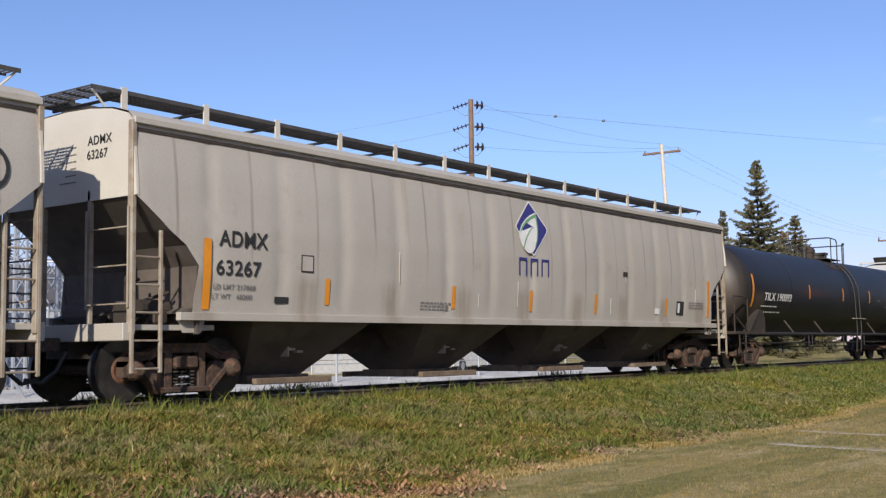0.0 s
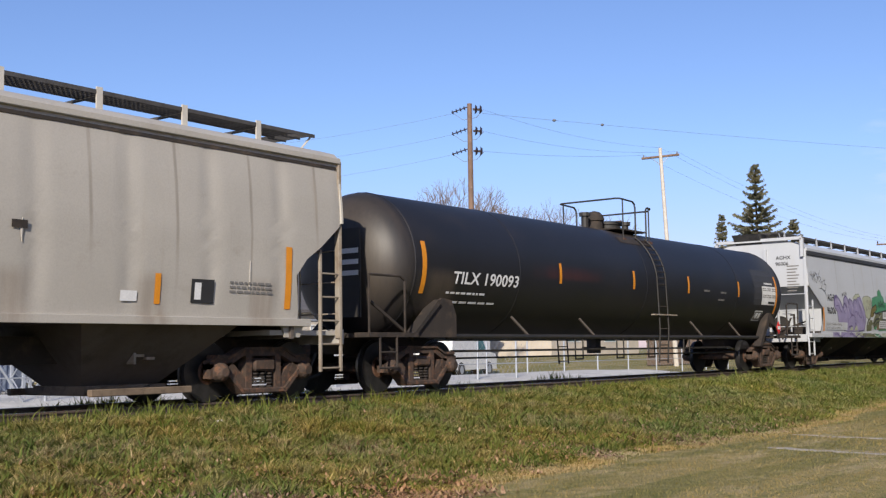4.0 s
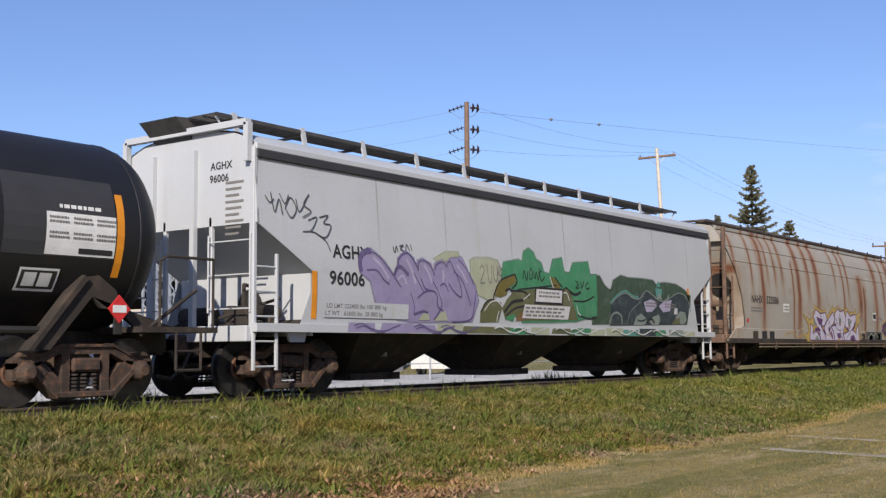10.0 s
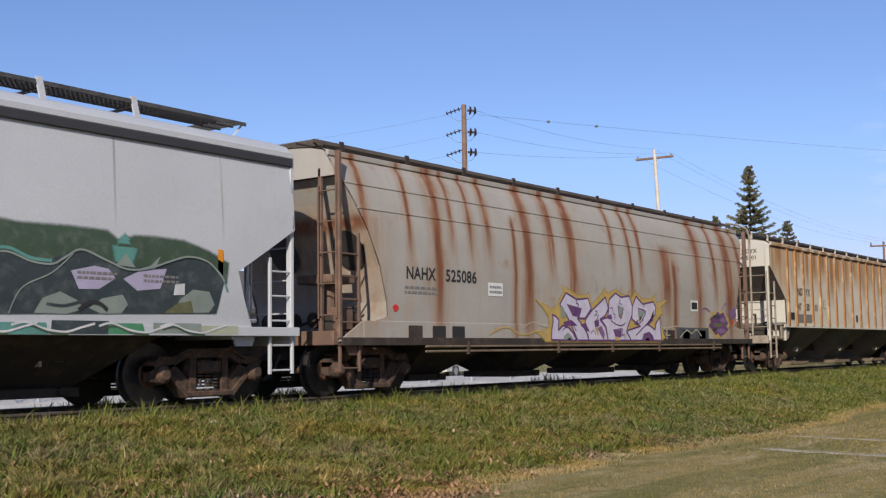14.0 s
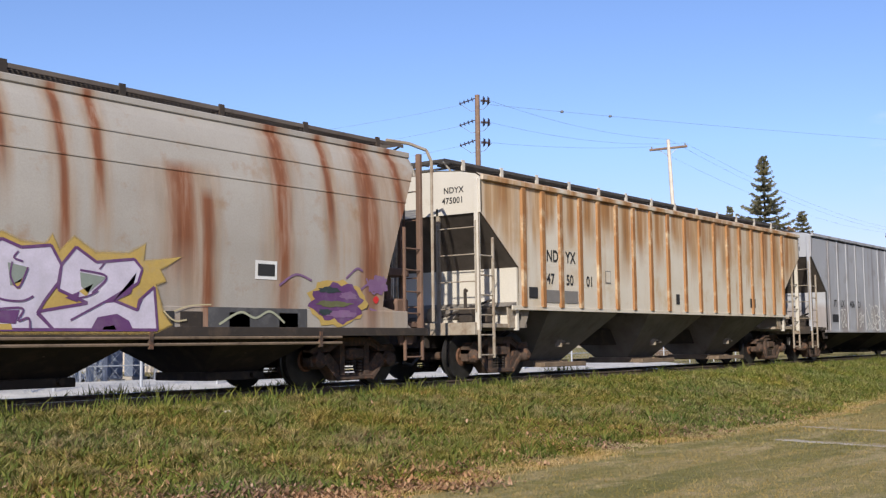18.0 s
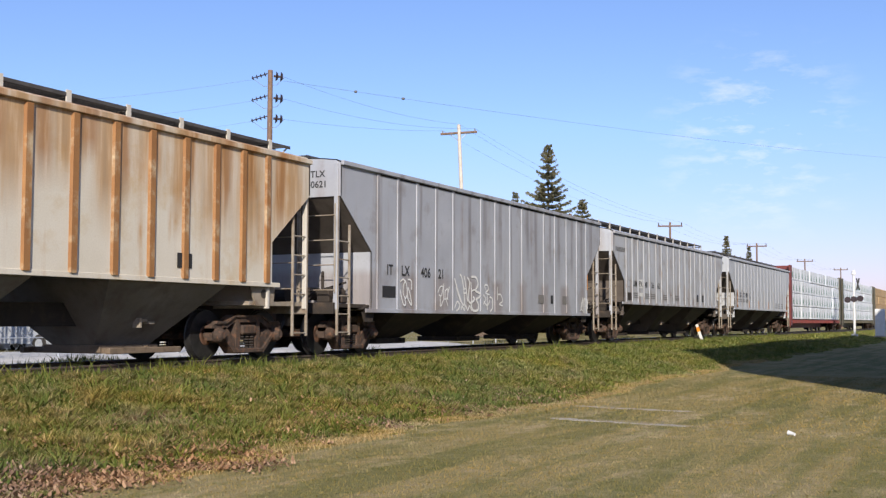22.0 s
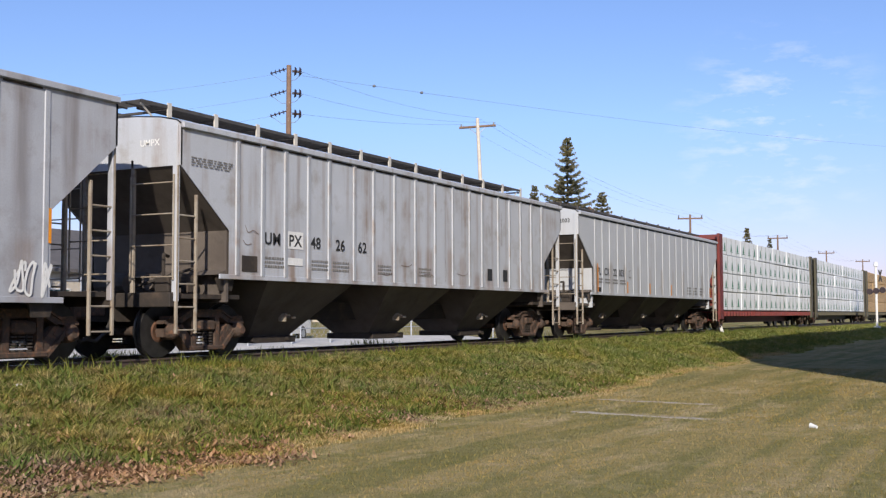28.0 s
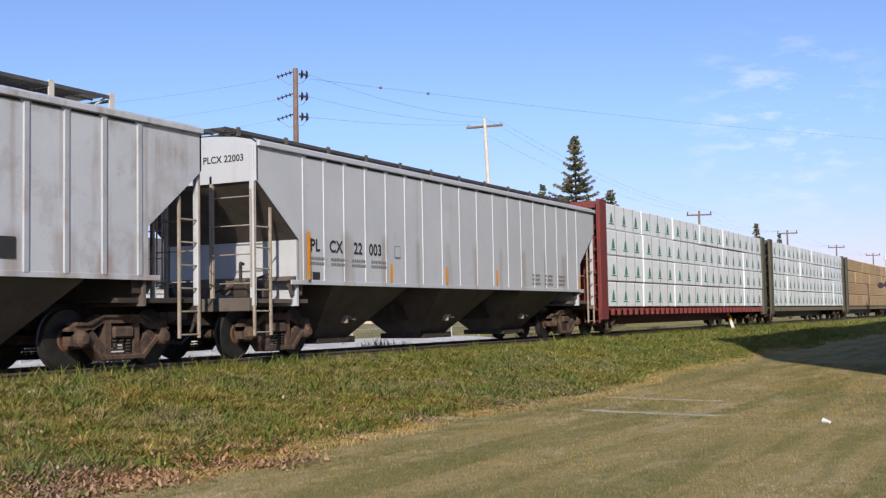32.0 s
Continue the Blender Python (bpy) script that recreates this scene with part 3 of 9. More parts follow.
def bars(rows, x, z, w, h, parent, material="grey_ink", surf_y=-1.62, name="small_print", gap=1.9, proud=0.007, seed=1):
    """Unreadable small print as plain bars."""
    rnd, m = random.Random(seed), M()
    for r in range(rows):
        zz, px = z - r * h * gap, x
        while px < x + w * 0.93:
            d = min(rnd.uniform(0.05, 0.15) * w, x + w - px)
            y0, y1 = [(surf_y(q) if callable(surf_y) else surf_y) - proud for q in (zz, zz + h)]
            m.add([(px, y0, zz), (px + d, y0, zz), (px + d, y1, zz + h), (px, y1, zz + h)], [(0, 1, 2, 3)])
            px += d + 0.03 * w
    return part(name, m, material, parent)


def patch(x0, x1, z0, z1, parent, material, surf_y, name, label="", proud=0.009, lean=0.0):
    """A painted rectangle or plate that follows the side's curve."""
    m, n = M(), 6
    rows = [[(x + lean * (z0 + (z1 - z0) * i / n - z0), (surf_y(z0 + (z1 - z0) * i / n) if callable(surf_y) else surf_y) - proud, z0 + (z1 - z0) * i / n) for i in range(n + 1)] for x in (x0, x1)]
    m.sheet(rows)
    return part(name, m, material, parent, label)


# ---- ground, track ----
def ground_z(x, y):
    """Lawn by the camera, a verge that rises to the track bed, a level yard behind."""
    def ease(a, b, q):
        q = min(1, max(0, (q - a) / (b - a)))
        return q * q * (3 - 2 * q)
    return -0.85 + 0.66 * ease(7.4, 12.9, y) + 0.05 * math.sin(x * 0.23) * ease(7, 9, y) * (1 - ease(12, 13, y)) - 0.26 * ease(15, 18, y)


def build_ground():
    xs = sorted({*np.round(np.linspace(-60, 130, 191), 2), -3000, -1200, -400, -150, 200, 400, 1000, 3000})
    ys = sorted({*np.round(np.arange(-10, 22.1, 0.5), 2), -3000, -800, -200, -60, -25, 40, 80, 200, 600, 1500, 3000})
    m = M().sheet([[(x, y, ground_z(x, y)) for y in ys] for x in xs])
    tagged(part("ground", m, "ground", None, "mown autumn lawn rising to a rough grass verge", smooth=True), category="ground", kind="structure")


build_ground()


def build_track():
    bed = M()
    n = 260
    prof = [(12.5, -0.42), (12.8, -0.2), (13.0, -0.165), (15.05, -0.16), (15.5, -0.24), (16.4, -0.5)]
    rows = []
    for i in range(n + 1):
        x = -40 + i * (340 / n)
        rows.append([(x, y + 0.1 * noise.noise((x * 0.7, y, 0)), z + 0.05 * noise.noise((x * 1.3, y * 2, 3))) for y, z in prof])
    tagged(part("ballast_bed", bed.sheet(rows), "ballast", None, "dark stone ballast bed under the track"), category="track bed", kind="structure")
    for side, word in ((-1, "near"), (1, "far")):
        y = TRACK_Y + side * 0.7535
        web = M().prism([(-40, -0.17), (300, -0.17), (300, -0.155), (-40, -0.155)], y - 0.07, y + 0.07)
        web.box(-40, 300, y - 0.01, y + 0.01, -0.155, -0.04).box(-40, 300, y - 0.036, y + 0.036, -0.04, -0.004, 0.008)
        r = part("rail", web, "rail", None, "brown steel rail with a polished head on dark ties")
        tagged(r, category="rail", group="track rails")
        part("rail_head", M().box(-40, 300, y - 0.03, y + 0.03, -0.004, 0.0), "railtop", r, "polished running surface")
    me = M().box(-0.11, 0.11, -1.28, 1.28, -0.31, -0.172, 0.012).mesh("tie")
    me.materials.append(MAT["tie"])
    rnd = random.Random(3)
    for i in range(250):
        ob = new("railway_tie", me)
        ob.matrix_world = pose(-6 + i * 0.53 + rnd.uniform(-0.03, 0.03), TRACK_Y + rnd.uniform(-0.05, 0.05), 0, 0, 0, rnd.uniform(-1.5, 1.5))
        tagged(ob, "dark creosoted wooden tie half sunk in ballast", "railway tie", "track ties")


build_track()


# ---- railcar pieces ----
def build_truck(car, x):
    """A three-piece freight truck centred at x: two cast side frames with lips and windows, a bolster, coil springs and two turning wheelsets."""
    chord = [(-1.08, 0.50), (-1.08, 0.62), (-0.95, 0.68), (-0.70, 0.66), (-0.40, 0.80), (0.40, 0.80), (0.70, 0.66), (0.95, 0.68), (1.08, 0.62), (1.08, 0.50), (0.98, 0.56), (0.72, 0.54), (0.42, 0.69), (-0.42, 0.69), (-0.72, 0.54), (-0.98, 0.56)]
    for s in (-1, 1):
        y = s * 1.0
        fr = M().prism([(x + a, b) for a, b in chord], y - 0.08, y + 0.08)
        fr.box(x - 0.46, x + 0.46, y - 0.12, y + 0.12, 0.11, 0.20, 0.02)
        fr.prism([(x + a, b) for a, b in ((-0.43, 0.785), (0.43, 0.785), (0.40, 0.825), (-0.40, 0.825))], y - 0.12, y + 0.12)
        for q in (-1, 1):
            for poly, d in (([(1.08, 0.36), (1.08, 0.58), (1.01, 0.58), (1.01, 0.36)], 0.08), ([(0.78, 0.33), (0.78, 0.58), (0.66, 0.60), (0.58, 0.44)], 0.08), ([(0.80, 0.48), (0.60, 0.57), (0.30, 0.28), (0.33, 0.13), (0.46, 0.14)], 0.07),
                            ([(0.37, 0.18), (0.37, 0.72), (0.25, 0.72), (0.25, 0.18)], 0.09), ([(0.82, 0.46), (0.78, 0.50), (0.42, 0.17), (0.45, 0.11)], 0.12), ([(0.40, 0.80), (0.41, 0.83), (0.70, 0.695), (0.69, 0.66)], 0.12), ([(0.69, 0.665), (0.70, 0.70), (0.96, 0.715), (1.0, 0.66)], 0.12)):
                fr.prism([(x + q * a, b) for a, b in poly], y - d, y + d)
        f = part("side_frame", fr, "truck", car, "rusty cast steel truck side frame")
        for q in (-1, 1):
            bx = x + q * 0.89
            part("bearing_cap", M().lathe([(0.02, -0.16), (0.07, -0.16), (0.10, -0.13), (0.13, -0.10), (0.15, 0.0), (0.15, 0.12)] if s < 0 else [(0.15, -0.12), (0.15, 0.0), (0.13, 0.10), (0.10, 0.13), (0.07, 0.16), (0.02, 0.16)], y + s * 0.05, 14, bx, 0.457), "truck", f)
        sp = M()
        for k in (-0.15, 0.0, 0.15):
            for ring in range(5):
                z = 0.205 + ring * 0.05
                sp.tube((x + k, y + s * 0.03, z), (x + k, y + s * 0.03, z + 0.026), 0.066, 8)
        part("spring_nest", sp, "under", f)
        part("bolster_end", M().box(x - 0.22, x + 0.22, min(y, y + s * 0.13), max(y, y + s * 0.13), 0.455, 0.64, 0.03), "truck", f)
    part("bolster", M().box(x - 0.2, x + 0.2, -1.0, 1.0, 0.50, 0.66, 0.03), "truck", car)
    for d in (-0.57, 0.57):
        part("brake_beam", M().box(x + d - 0.05, x + d + 0.05, -0.7, 0.7, 0.34, 0.44), "truck", car)
    sets = []
    for q in (-1, 1):
        ax = part("wheelset", WHEEL["axle"], None, car, at=pose(x + q * 0.89, 0, 0.457))
        for s in (-1, 1):
            w = part("wheel", WHEEL["disc%d" % s], None, ax)
            part("rim", WHEEL["rim%d" % s], None, w, "bright worn tread")
        sets.append((ax, x + q * 0.89))
    car["axles"] = [v for _, v in sets] + list(car.get("axles", []))
    return sets


def make_wheels():
    out = {"axle": M().lathe([(0.02, -0.98), (0.08, -0.98), (0.08, -0.8), (0.085, 0.8), (0.08, 0.98), (0.02, 0.98)], 0, 12).mesh("axle")}
    out["axle"].materials.append(MAT["truck"])
    for s in (-1, 1):
        prof = [(0.09, 0.80), (0.16, 0.82), (0.19, 0.80), (0.31, 0.755), (0.40, 0.785), (0.415, 0.80), (0.415, 0.70), (0.38, 0.69), (0.28, 0.72), (0.16, 0.70), (0.09, 0.69)]
        disc = M().lathe([(r, s * y) for r, y in prof], 0, 28)
        # casting marks so that the turning shows
        for a in (0.4, 2.3, 4.6):
            disc.box(0.24 * math.cos(a) - 0.03, 0.24 * math.cos(a) + 0.03, s * 0.785 - 0.01, s * 0.785 + 0.012, 0.24 * math.sin(a) - 0.02, 0.24 * math.sin(a) + 0.02)
        rim = M().lathe([(r, s * y) for r, y in [(0.414, 0.80), (0.452, 0.80), (0.457, 0.79), (0.457, 0.70), (0.484, 0.69), (0.484, 0.67), (0.414, 0.67)]], 0, 32)
        for k, mm, mt in (("disc", disc, "wheel"), ("rim", rim, "tread")):
            me = mm.mesh(k, True)
            me.materials.append(MAT[mt])
            out["%s%d" % (k, s)] = me
    return out


WHEEL = make_wheels()
CARS, AXLES = [], []


def new_car(x, name, label):
    car = thing(name, pose(x, TRACK_Y, 0), label, "railcar", "cars of the freight train")
    CARS.append((car, x))
    return car


def build_trucks(car, *xs):
    for x in xs:
        for ob, ax in build_truck(car, x):
            AXLES.append((ob, ax))


def build_ladder(car, a, b, z0, z1, step=0.38, r=0.015, mat="bay", ztop=None, name="ladder", half=0.024):
    """Two stiles at the plan points a and b, with rungs between."""
    (ax, ay), (bx, by) = a, b
    lad = part(name, M().box(ax - half, ax + half, ay - half, ay + half, z0, ztop or z1, 0.006), mat, car)
    part("stile", M().box(bx - half, bx + half, by - half, by + half, z0, z1, 0.006), mat, lad)
    z = z0 + 0.06
    while z < z1:
        part("rung", M().tube((ax, ay - 0.0, z), (bx, by, z), r, 6), mat, lad)
        z += step
    return lad


def build_coupler(car, x, d):
    """Coupler head, shank and air hose at the car's end; d is the way out."""
    m = M().box(min(x, x + d * 0.45), max(x, x + d * 0.45), -0.10, 0.10, 0.72, 0.92, 0.02)
    m.box(min(x + d * 0.42, x + d * 0.66), max(x + d * 0.42, x + d * 0.66), -0.17, 0.15, 0.66, 0.98, 0.04)
    part("coupler", m, "truck", car)
    pts = [(x + d * 0.1, -0.35, 0.72), (x + d * 0.25, -0.34, 0.45), (x + d * 0.45, -0.32, 0.3), (x + d * 0.7, -0.3, 0.35)]
    part("brake_hose", M().path(pts, 0.03), "black", car)


def build_running_board(car, x0, x1, z, y0, y1, mat="grate", step=0.08, post_mat="bay", posts=None, post_z=3.9, slant=0.0):
    """Two grating walkways along the roof, joined by crossovers at both ends, on upright brackets."""
    wide = min(0.5, (y1 - y0) * 0.36)

    def grating(a, b, c, d):
        m = M()
        for k in range(6):
            y = c + (d - c) * k / 5
            m.box(a, b, y - 0.008, y + 0.008, z - 0.035, z)
        m.box(a, b, c - 0.012, c + 0.004, z - 0.05, z + 0.01).box(a, b, d - 0.004, d + 0.012, z - 0.05, z + 0.01)
        q = a
        while q < b:
            m.box(q, q + 0.022, c, d, z - 0.016, z + 0.004)
            q += step
        return m

    rb = part("running_board", grating(x0 + 0.45, x1 - 0.45, y0, y0 + wide), mat, car, "open steel grating walkway along the roof")
    part("far_walkway", grating(x0 + 0.45, x1 - 0.45, y1 - wide, y1), mat, rb)
    for a in (x0, x1 - 0.45):
        part("crossover", grating(a, a + 0.45, y0, y1), mat, rb)
    for a, d in ((x0 + 0.05, 1), (x1 - 0.05, -1)):
        for y in (y0 + 0.05, y1 - 0.05):
            part("crossover_bracket", M().path([(a, y, z - 0.04), (a + d * 0.42, y, post_z - 0.06)], 0.018, 5), post_mat, rb)
    for px in posts or []:
        part("bracket", M().loft([[(px - 0.05 + dx, y0 - 0.02 + dy, post_z) for dx, dy in ((0, 0), (0.1, 0), (0.1, 0.03), (0, 0.03))], [(px - 0.05 + dx - slant, y0 - 0.02 + dy, z + 0.05) for dx, dy in ((0, 0), (0.1, 0), (0.1, 0.03), (0, 0.03))]]), post_mat, rb)
        part("cross_bearer", M().box(px - 0.02, px + 0.02, y0, y1, z - 0.09, z - 0.05), mat, rb)
    return rb


def interp(pts, q):
    """Straight-line table: pts of (q, value), rising in q."""
    if q <= pts[0][0]:
        return pts[0][1]
    for (a, va), (b, vb) in zip(pts, pts[1:]):
        if q <= b:
            return va + (vb - va) * (q - a) / (b - a)
    return pts[-1][1]


def end_opening(car, at, yc, zc, r):
    """A dark round opening in an end sheet; at gives the sheet's x for a height."""
    ring = [[(at(zc + r * q * math.sin(a)) - 0.02, yc + r * q * math.cos(a), zc + r * q * math.sin(a)) for a in [2 * math.pi * i / 24 for i in range(24)]] for q in (0.02, 0.5, 1.0)]
    part("round_opening", M().loft(ring, caps=False), "black", car, "dark round opening")


def build_hopper(x, L, label, mat, cut, width, eave, sill, roof, ribs=(), rib=None, bays=3, bay_z=0.62, end_mat=None, board=None, sill_h=0.16, sill_mat=None, under="bay",
                 cut_r=None, dents=0.0, nz=14, platform_mat=None, ridge=0.18, end_h=None, bay_span=None, hole=False, ladder_mat="ladder", post_mat=None, slope_mat=None, inner=0.55, web_hole=False, bulk_mat=None, gates=True):
    """A covered hopper: curved or ribbed side sheets cut back over the trucks, hipped roof, end and slope sheets, platforms, ladders, outlet bays, trucks."""
    car = new_car(x, "covered_hopper_car", label)
    slope_mat = slope_mat or mat
    end_mat, sill_mat, platform_mat = end_mat or mat, sill_mat or mat, platform_mat or under
    cut_r = cut_r or cut
    zs = sorted({*[sill + (eave - sill) * i / nz for i in range(nz + 1)], *[z for z, _ in cut if sill <= z <= eave], *[z for z, _ in cut_r if sill <= z <= eave]})
    nx = max(12, int(L / (0.11 if dents else 0.5)))
    for s in (-1, 1):
        rows = []
        for i in range(nx + 1):
            col = []
            for z in zs:
                a, b = interp(cut, z), L - interp(cut_r, z)
                px = a + (b - a) * i / nx
                w = interp(width, z)
                if dents:
                    k = ((px - 1.34) / 1.42) % 1.0
                    fade = min(1, (z - sill) * 2.5) * min(1, (eave - z) * 2.5)
                    w -= dents * fade * (math.exp(-((min(k, 1 - k)) / 0.075) ** 2) + 0.45 * k) + dents * 0.5 * fade * max(0, noise.noise((px * 1.1, z * 0.9, x)))
                col.append((px, s * w, z))
            rows.append(col)
        part("side_sheet", M().sheet(rows), mat, car, smooth=True)
        b0, b1 = interp(cut, sill) - 0.25, L - interp(cut_r, sill) + 0.25
        ws = interp(width, sill)
        part("side_sill", M().box(b0 if not hole else -0.05, b1 if not hole else L + 0.05, s * ws - (0.05 if sill_h > 0.08 else 0.015), s * ws + (0.05 if sill_h > 0.08 else 0.015), sill - sill_h, sill + 0.015, 0.005), sill_mat, car)
        for rx in ribs:
            za = sill
            if rx < 1.6:
                za = max(sill, next((z for z in zs if interp(cut, z) < rx - 0.02), sill))
            if L - rx < 1.6:
                za = max(sill, next((z for z in zs if interp(cut_r, z) < L - rx - 0.02), sill))
            h0, h1 = (rib or (0.07, 0.06))[:2]
            pts = [za + (eave - 0.06 - za) * i / 6 for i in range(7)]
            ring = [[(rx - h0, s * (interp(width, z) - 0.01), z), (rx - h0 * 0.7, s * (interp(width, z) + h1), z), (rx + h0 * 0.7, s * (interp(width, z) + h1), z), (rx + h0, s * (interp(width, z) - 0.01), z)] for z in pts]
            part("side_post", M().loft(ring), car["rib_mat"] if "rib_mat" in car else (rib[2] if rib and len(rib) > 2 else mat), car)
    # roof with a shallow curve and an eave lip
    ribn, rr = 9, []
    for i in range(nx + 1):
        px = L * i / nx
        we = interp(width, eave) + 0.03
        rr.append([(px, we * math.sin(math.pi * (k / (ribn - 1) - 0.5)), eave + roof * math.cos(math.pi * (k / (ribn - 1) - 0.5)) + 0.02) for k in range(ribn)])
    part("roof", M().sheet(rr), mat, car, smooth=True)
    we = interp(width, eave)
    for s in (-1, 1):
        part("eave_rail", M().box(0, L, s * (we + 0.03) - 0.035, s * (we + 0.03) + 0.035, eave - 0.05, eave + 0.05, 0.012), mat, car)
    for e, ct in ((0, cut), (1, cut_r)):
        fx = (lambda q: L - q) if e else (lambda q: q)
        ztop = [z for z, q in ct if q <= 0.02][0] if end_h is None else end_h
        zb, qb = [(z, q) for z, q in ct if z >= sill][0]
        # upper end sheet, rounded to the roof
        ring = [(-interp(width, z), z) for z in [ztop + (eave - ztop) * i / 4 for i in range(5)]]
        ring += [(we * math.sin(math.pi * (k / 8 - 0.5)), eave + roof * math.cos(math.pi * (k / 8 - 0.5))) for k in range(1, 8)]
        ring += [(interp(width, z), z) for z in [eave - (eave - ztop) * i / 4 for i in range(5)]]
        part("end_sheet", M().loft([[(fx(q), y, z) for y, z in ring] for q in (0.0, 0.04)]), end_mat, car)
        # slope sheet under it, then the upright bulkhead down to the sill
        low = [(z, q) for z, q in sorted(ct, reverse=True) if z <= ztop and z >= sill]
        deep = max(range(len(low)), key=lambda i: low[i][1] - 0.001 * i)
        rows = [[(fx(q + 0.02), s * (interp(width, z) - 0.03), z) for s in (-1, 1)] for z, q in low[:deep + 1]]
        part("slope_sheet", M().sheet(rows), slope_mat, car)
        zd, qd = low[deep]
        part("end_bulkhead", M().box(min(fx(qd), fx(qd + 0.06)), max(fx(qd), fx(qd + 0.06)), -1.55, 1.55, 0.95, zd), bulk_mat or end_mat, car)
        # platform, buffer beam, bulkhead posts
        part("end_platform", M().box(min(fx(-0.1), fx(qb + 0.5)), max(fx(-0.1), fx(qb + 0.5)), -1.45, 1.45, 1.005, 1.08).box(min(fx(-0.12), fx(0.02)), max(fx(-0.12), fx(0.02)), -1.5, 1.5, 0.86, 1.1, 0.01), platform_mat, car)
        part("stub_sill", M().box(min(fx(-0.09), fx(4.0)), max(fx(-0.09), fx(4.0)), -0.28, 0.28, 0.62, 1.0), "under", car)
        for s in (-1, 1):
            part("corner_post", M().box(min(fx(-0.03), fx(0.05)), max(fx(-0.03), fx(0.05)), s * 1.5 - 0.05, s * 1.5 + 0.05, 0.95, eave, 0.01), post_mat or end_mat, car)
            part("bulkhead_post", M().box(min(fx(0.0), fx(0.07)), max(fx(0.0), fx(0.07)), s * inner - 0.035, s * inner + 0.035, 1.0, ztop + 0.15, 0.01), post_mat or ladder_mat, car)
            build_ladder(car, (fx(0.0), s * 1.53), (fx(0.48), s * 1.53), 0.42, min(ztop - 0.45, 2.75), mat=ladder_mat, ztop=ztop)
            build_ladder(car, (fx(-0.05), s * 1.5), (fx(-0.05), s * (inner + 0.02)), 1.3, ztop - 0.15, step=0.52, r=0.012, mat=ladder_mat, name="end_ladder", half=0.014)
            sp = M().prism([(fx(a), b) for a, b in ([(qb - 0.25, sill - 0.02), (qb + 0.55, sill - 0.02), (qb + 0.35, sill - 0.42), (qb - 0.2, sill - 0.42)] if web_hole else [(qb - 0.2, sill - 0.05), (qb + 0.3, sill - 0.05), (qb + 0.22, sill - 0.27), (qb - 0.1, sill - 0.27)])], s * 1.48 - 0.02, s * 1.48 + 0.02)
            web = part("bolster_web", sp, platform_mat, car)
            if web_hole:
                part("web_opening", M().lathe([(0.001, -0.004), (0.085, -0.004), (0.085, 0.004), (0.001, 0.004)], s * 1.505, 16, fx(qb + 0.12), sill - 0.2), "black", web, "dark round hole")
        # brake gear on the platform
        part("brake_cylinder", M().tube((fx(0.45), -0.5, 1.3), (fx(0.85), -0.5, 1.3), 0.14, 12), under, car)
        part("air_reservoir", M().tube((fx(0.75), 0.2, 1.28), (fx(0.75), 0.9, 1.28), 0.16, 12), under, car)
        build_coupler(car, fx(-0.1), 1 if e else -1)
    part("roof_hatch", M().box(0.7, L - 0.7, -0.30, 0.30, eave + roof - 0.04, eave + roof + 0.09, 0.03), mat, car, "long trough hatch cover")
    # brake gear at the leading end
    part("brake_rigging", M().tube((0.5, -1.0, 1.32), (1.0, -1.0, 1.32), 0.13, 10).tube((0.35, -0.95, 1.12), (0.35, -0.95, 1.75), 0.035, 6).tube((0.35, -0.95, 1.75), (0.75, -0.7, 1.75), 0.03, 6).tube((0.2, -0.4, 1.2), (0.9, -1.2, 1.55), 0.025, 6).box(0.12, 0.3, -1.25, -0.95, 1.1, 1.38, 0.02).box(0.55, 0.8, -1.3, -1.14, 1.1, 1.28, 0.02), "under", car, "brown brake cylinder, valve and rods")
    # outlet bays
    part("centre_sill", M().box(2.0, L - 2.0, -0.30, 0.30, bay_z, 1.0), "under", car)
    a0, a1 = bay_span or (1.75, L - 1.75)
    step = (a1 - a0) / bays
    for i in range(bays):
        p, q = a0 + i * step, a0 + (i + 1) * step
        c, h, gap = (p + q) / 2, min(0.66, step * 0.155), step * 0.17
        ws = interp(width, sill) - 0.06
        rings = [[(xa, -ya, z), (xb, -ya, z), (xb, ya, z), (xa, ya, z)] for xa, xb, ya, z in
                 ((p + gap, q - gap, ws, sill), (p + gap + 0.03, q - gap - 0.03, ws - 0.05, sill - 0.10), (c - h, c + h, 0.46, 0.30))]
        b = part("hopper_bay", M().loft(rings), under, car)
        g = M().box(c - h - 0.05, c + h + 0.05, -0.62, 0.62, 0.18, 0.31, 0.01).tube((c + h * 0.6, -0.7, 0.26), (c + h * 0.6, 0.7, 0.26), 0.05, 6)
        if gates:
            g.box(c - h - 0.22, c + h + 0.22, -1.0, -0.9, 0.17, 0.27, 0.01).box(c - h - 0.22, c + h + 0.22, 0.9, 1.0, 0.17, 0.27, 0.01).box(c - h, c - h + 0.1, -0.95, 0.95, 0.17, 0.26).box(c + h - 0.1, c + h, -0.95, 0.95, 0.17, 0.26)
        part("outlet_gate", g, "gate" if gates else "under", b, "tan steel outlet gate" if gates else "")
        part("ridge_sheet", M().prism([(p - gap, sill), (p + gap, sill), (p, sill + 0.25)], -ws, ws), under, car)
        part("vibrator_bracket", M().box(c - 0.14, c + 0.02, -0.98, -0.84, 0.70, 0.74).box(c - 0.18, c - 0.14, -1.0, -0.84, 0.60, 0.76).box(c + 0.06, c + 0.2, -0.98, -0.84, 0.66, 0.70), "ladder", b)
    if board:
        build_running_board(car, **board)
    build_trucks(car, 1.30, L - 1.30)
    return car


# ---- the train, from left to right ----
def flat(y=1.6):
    return lambda z: -y


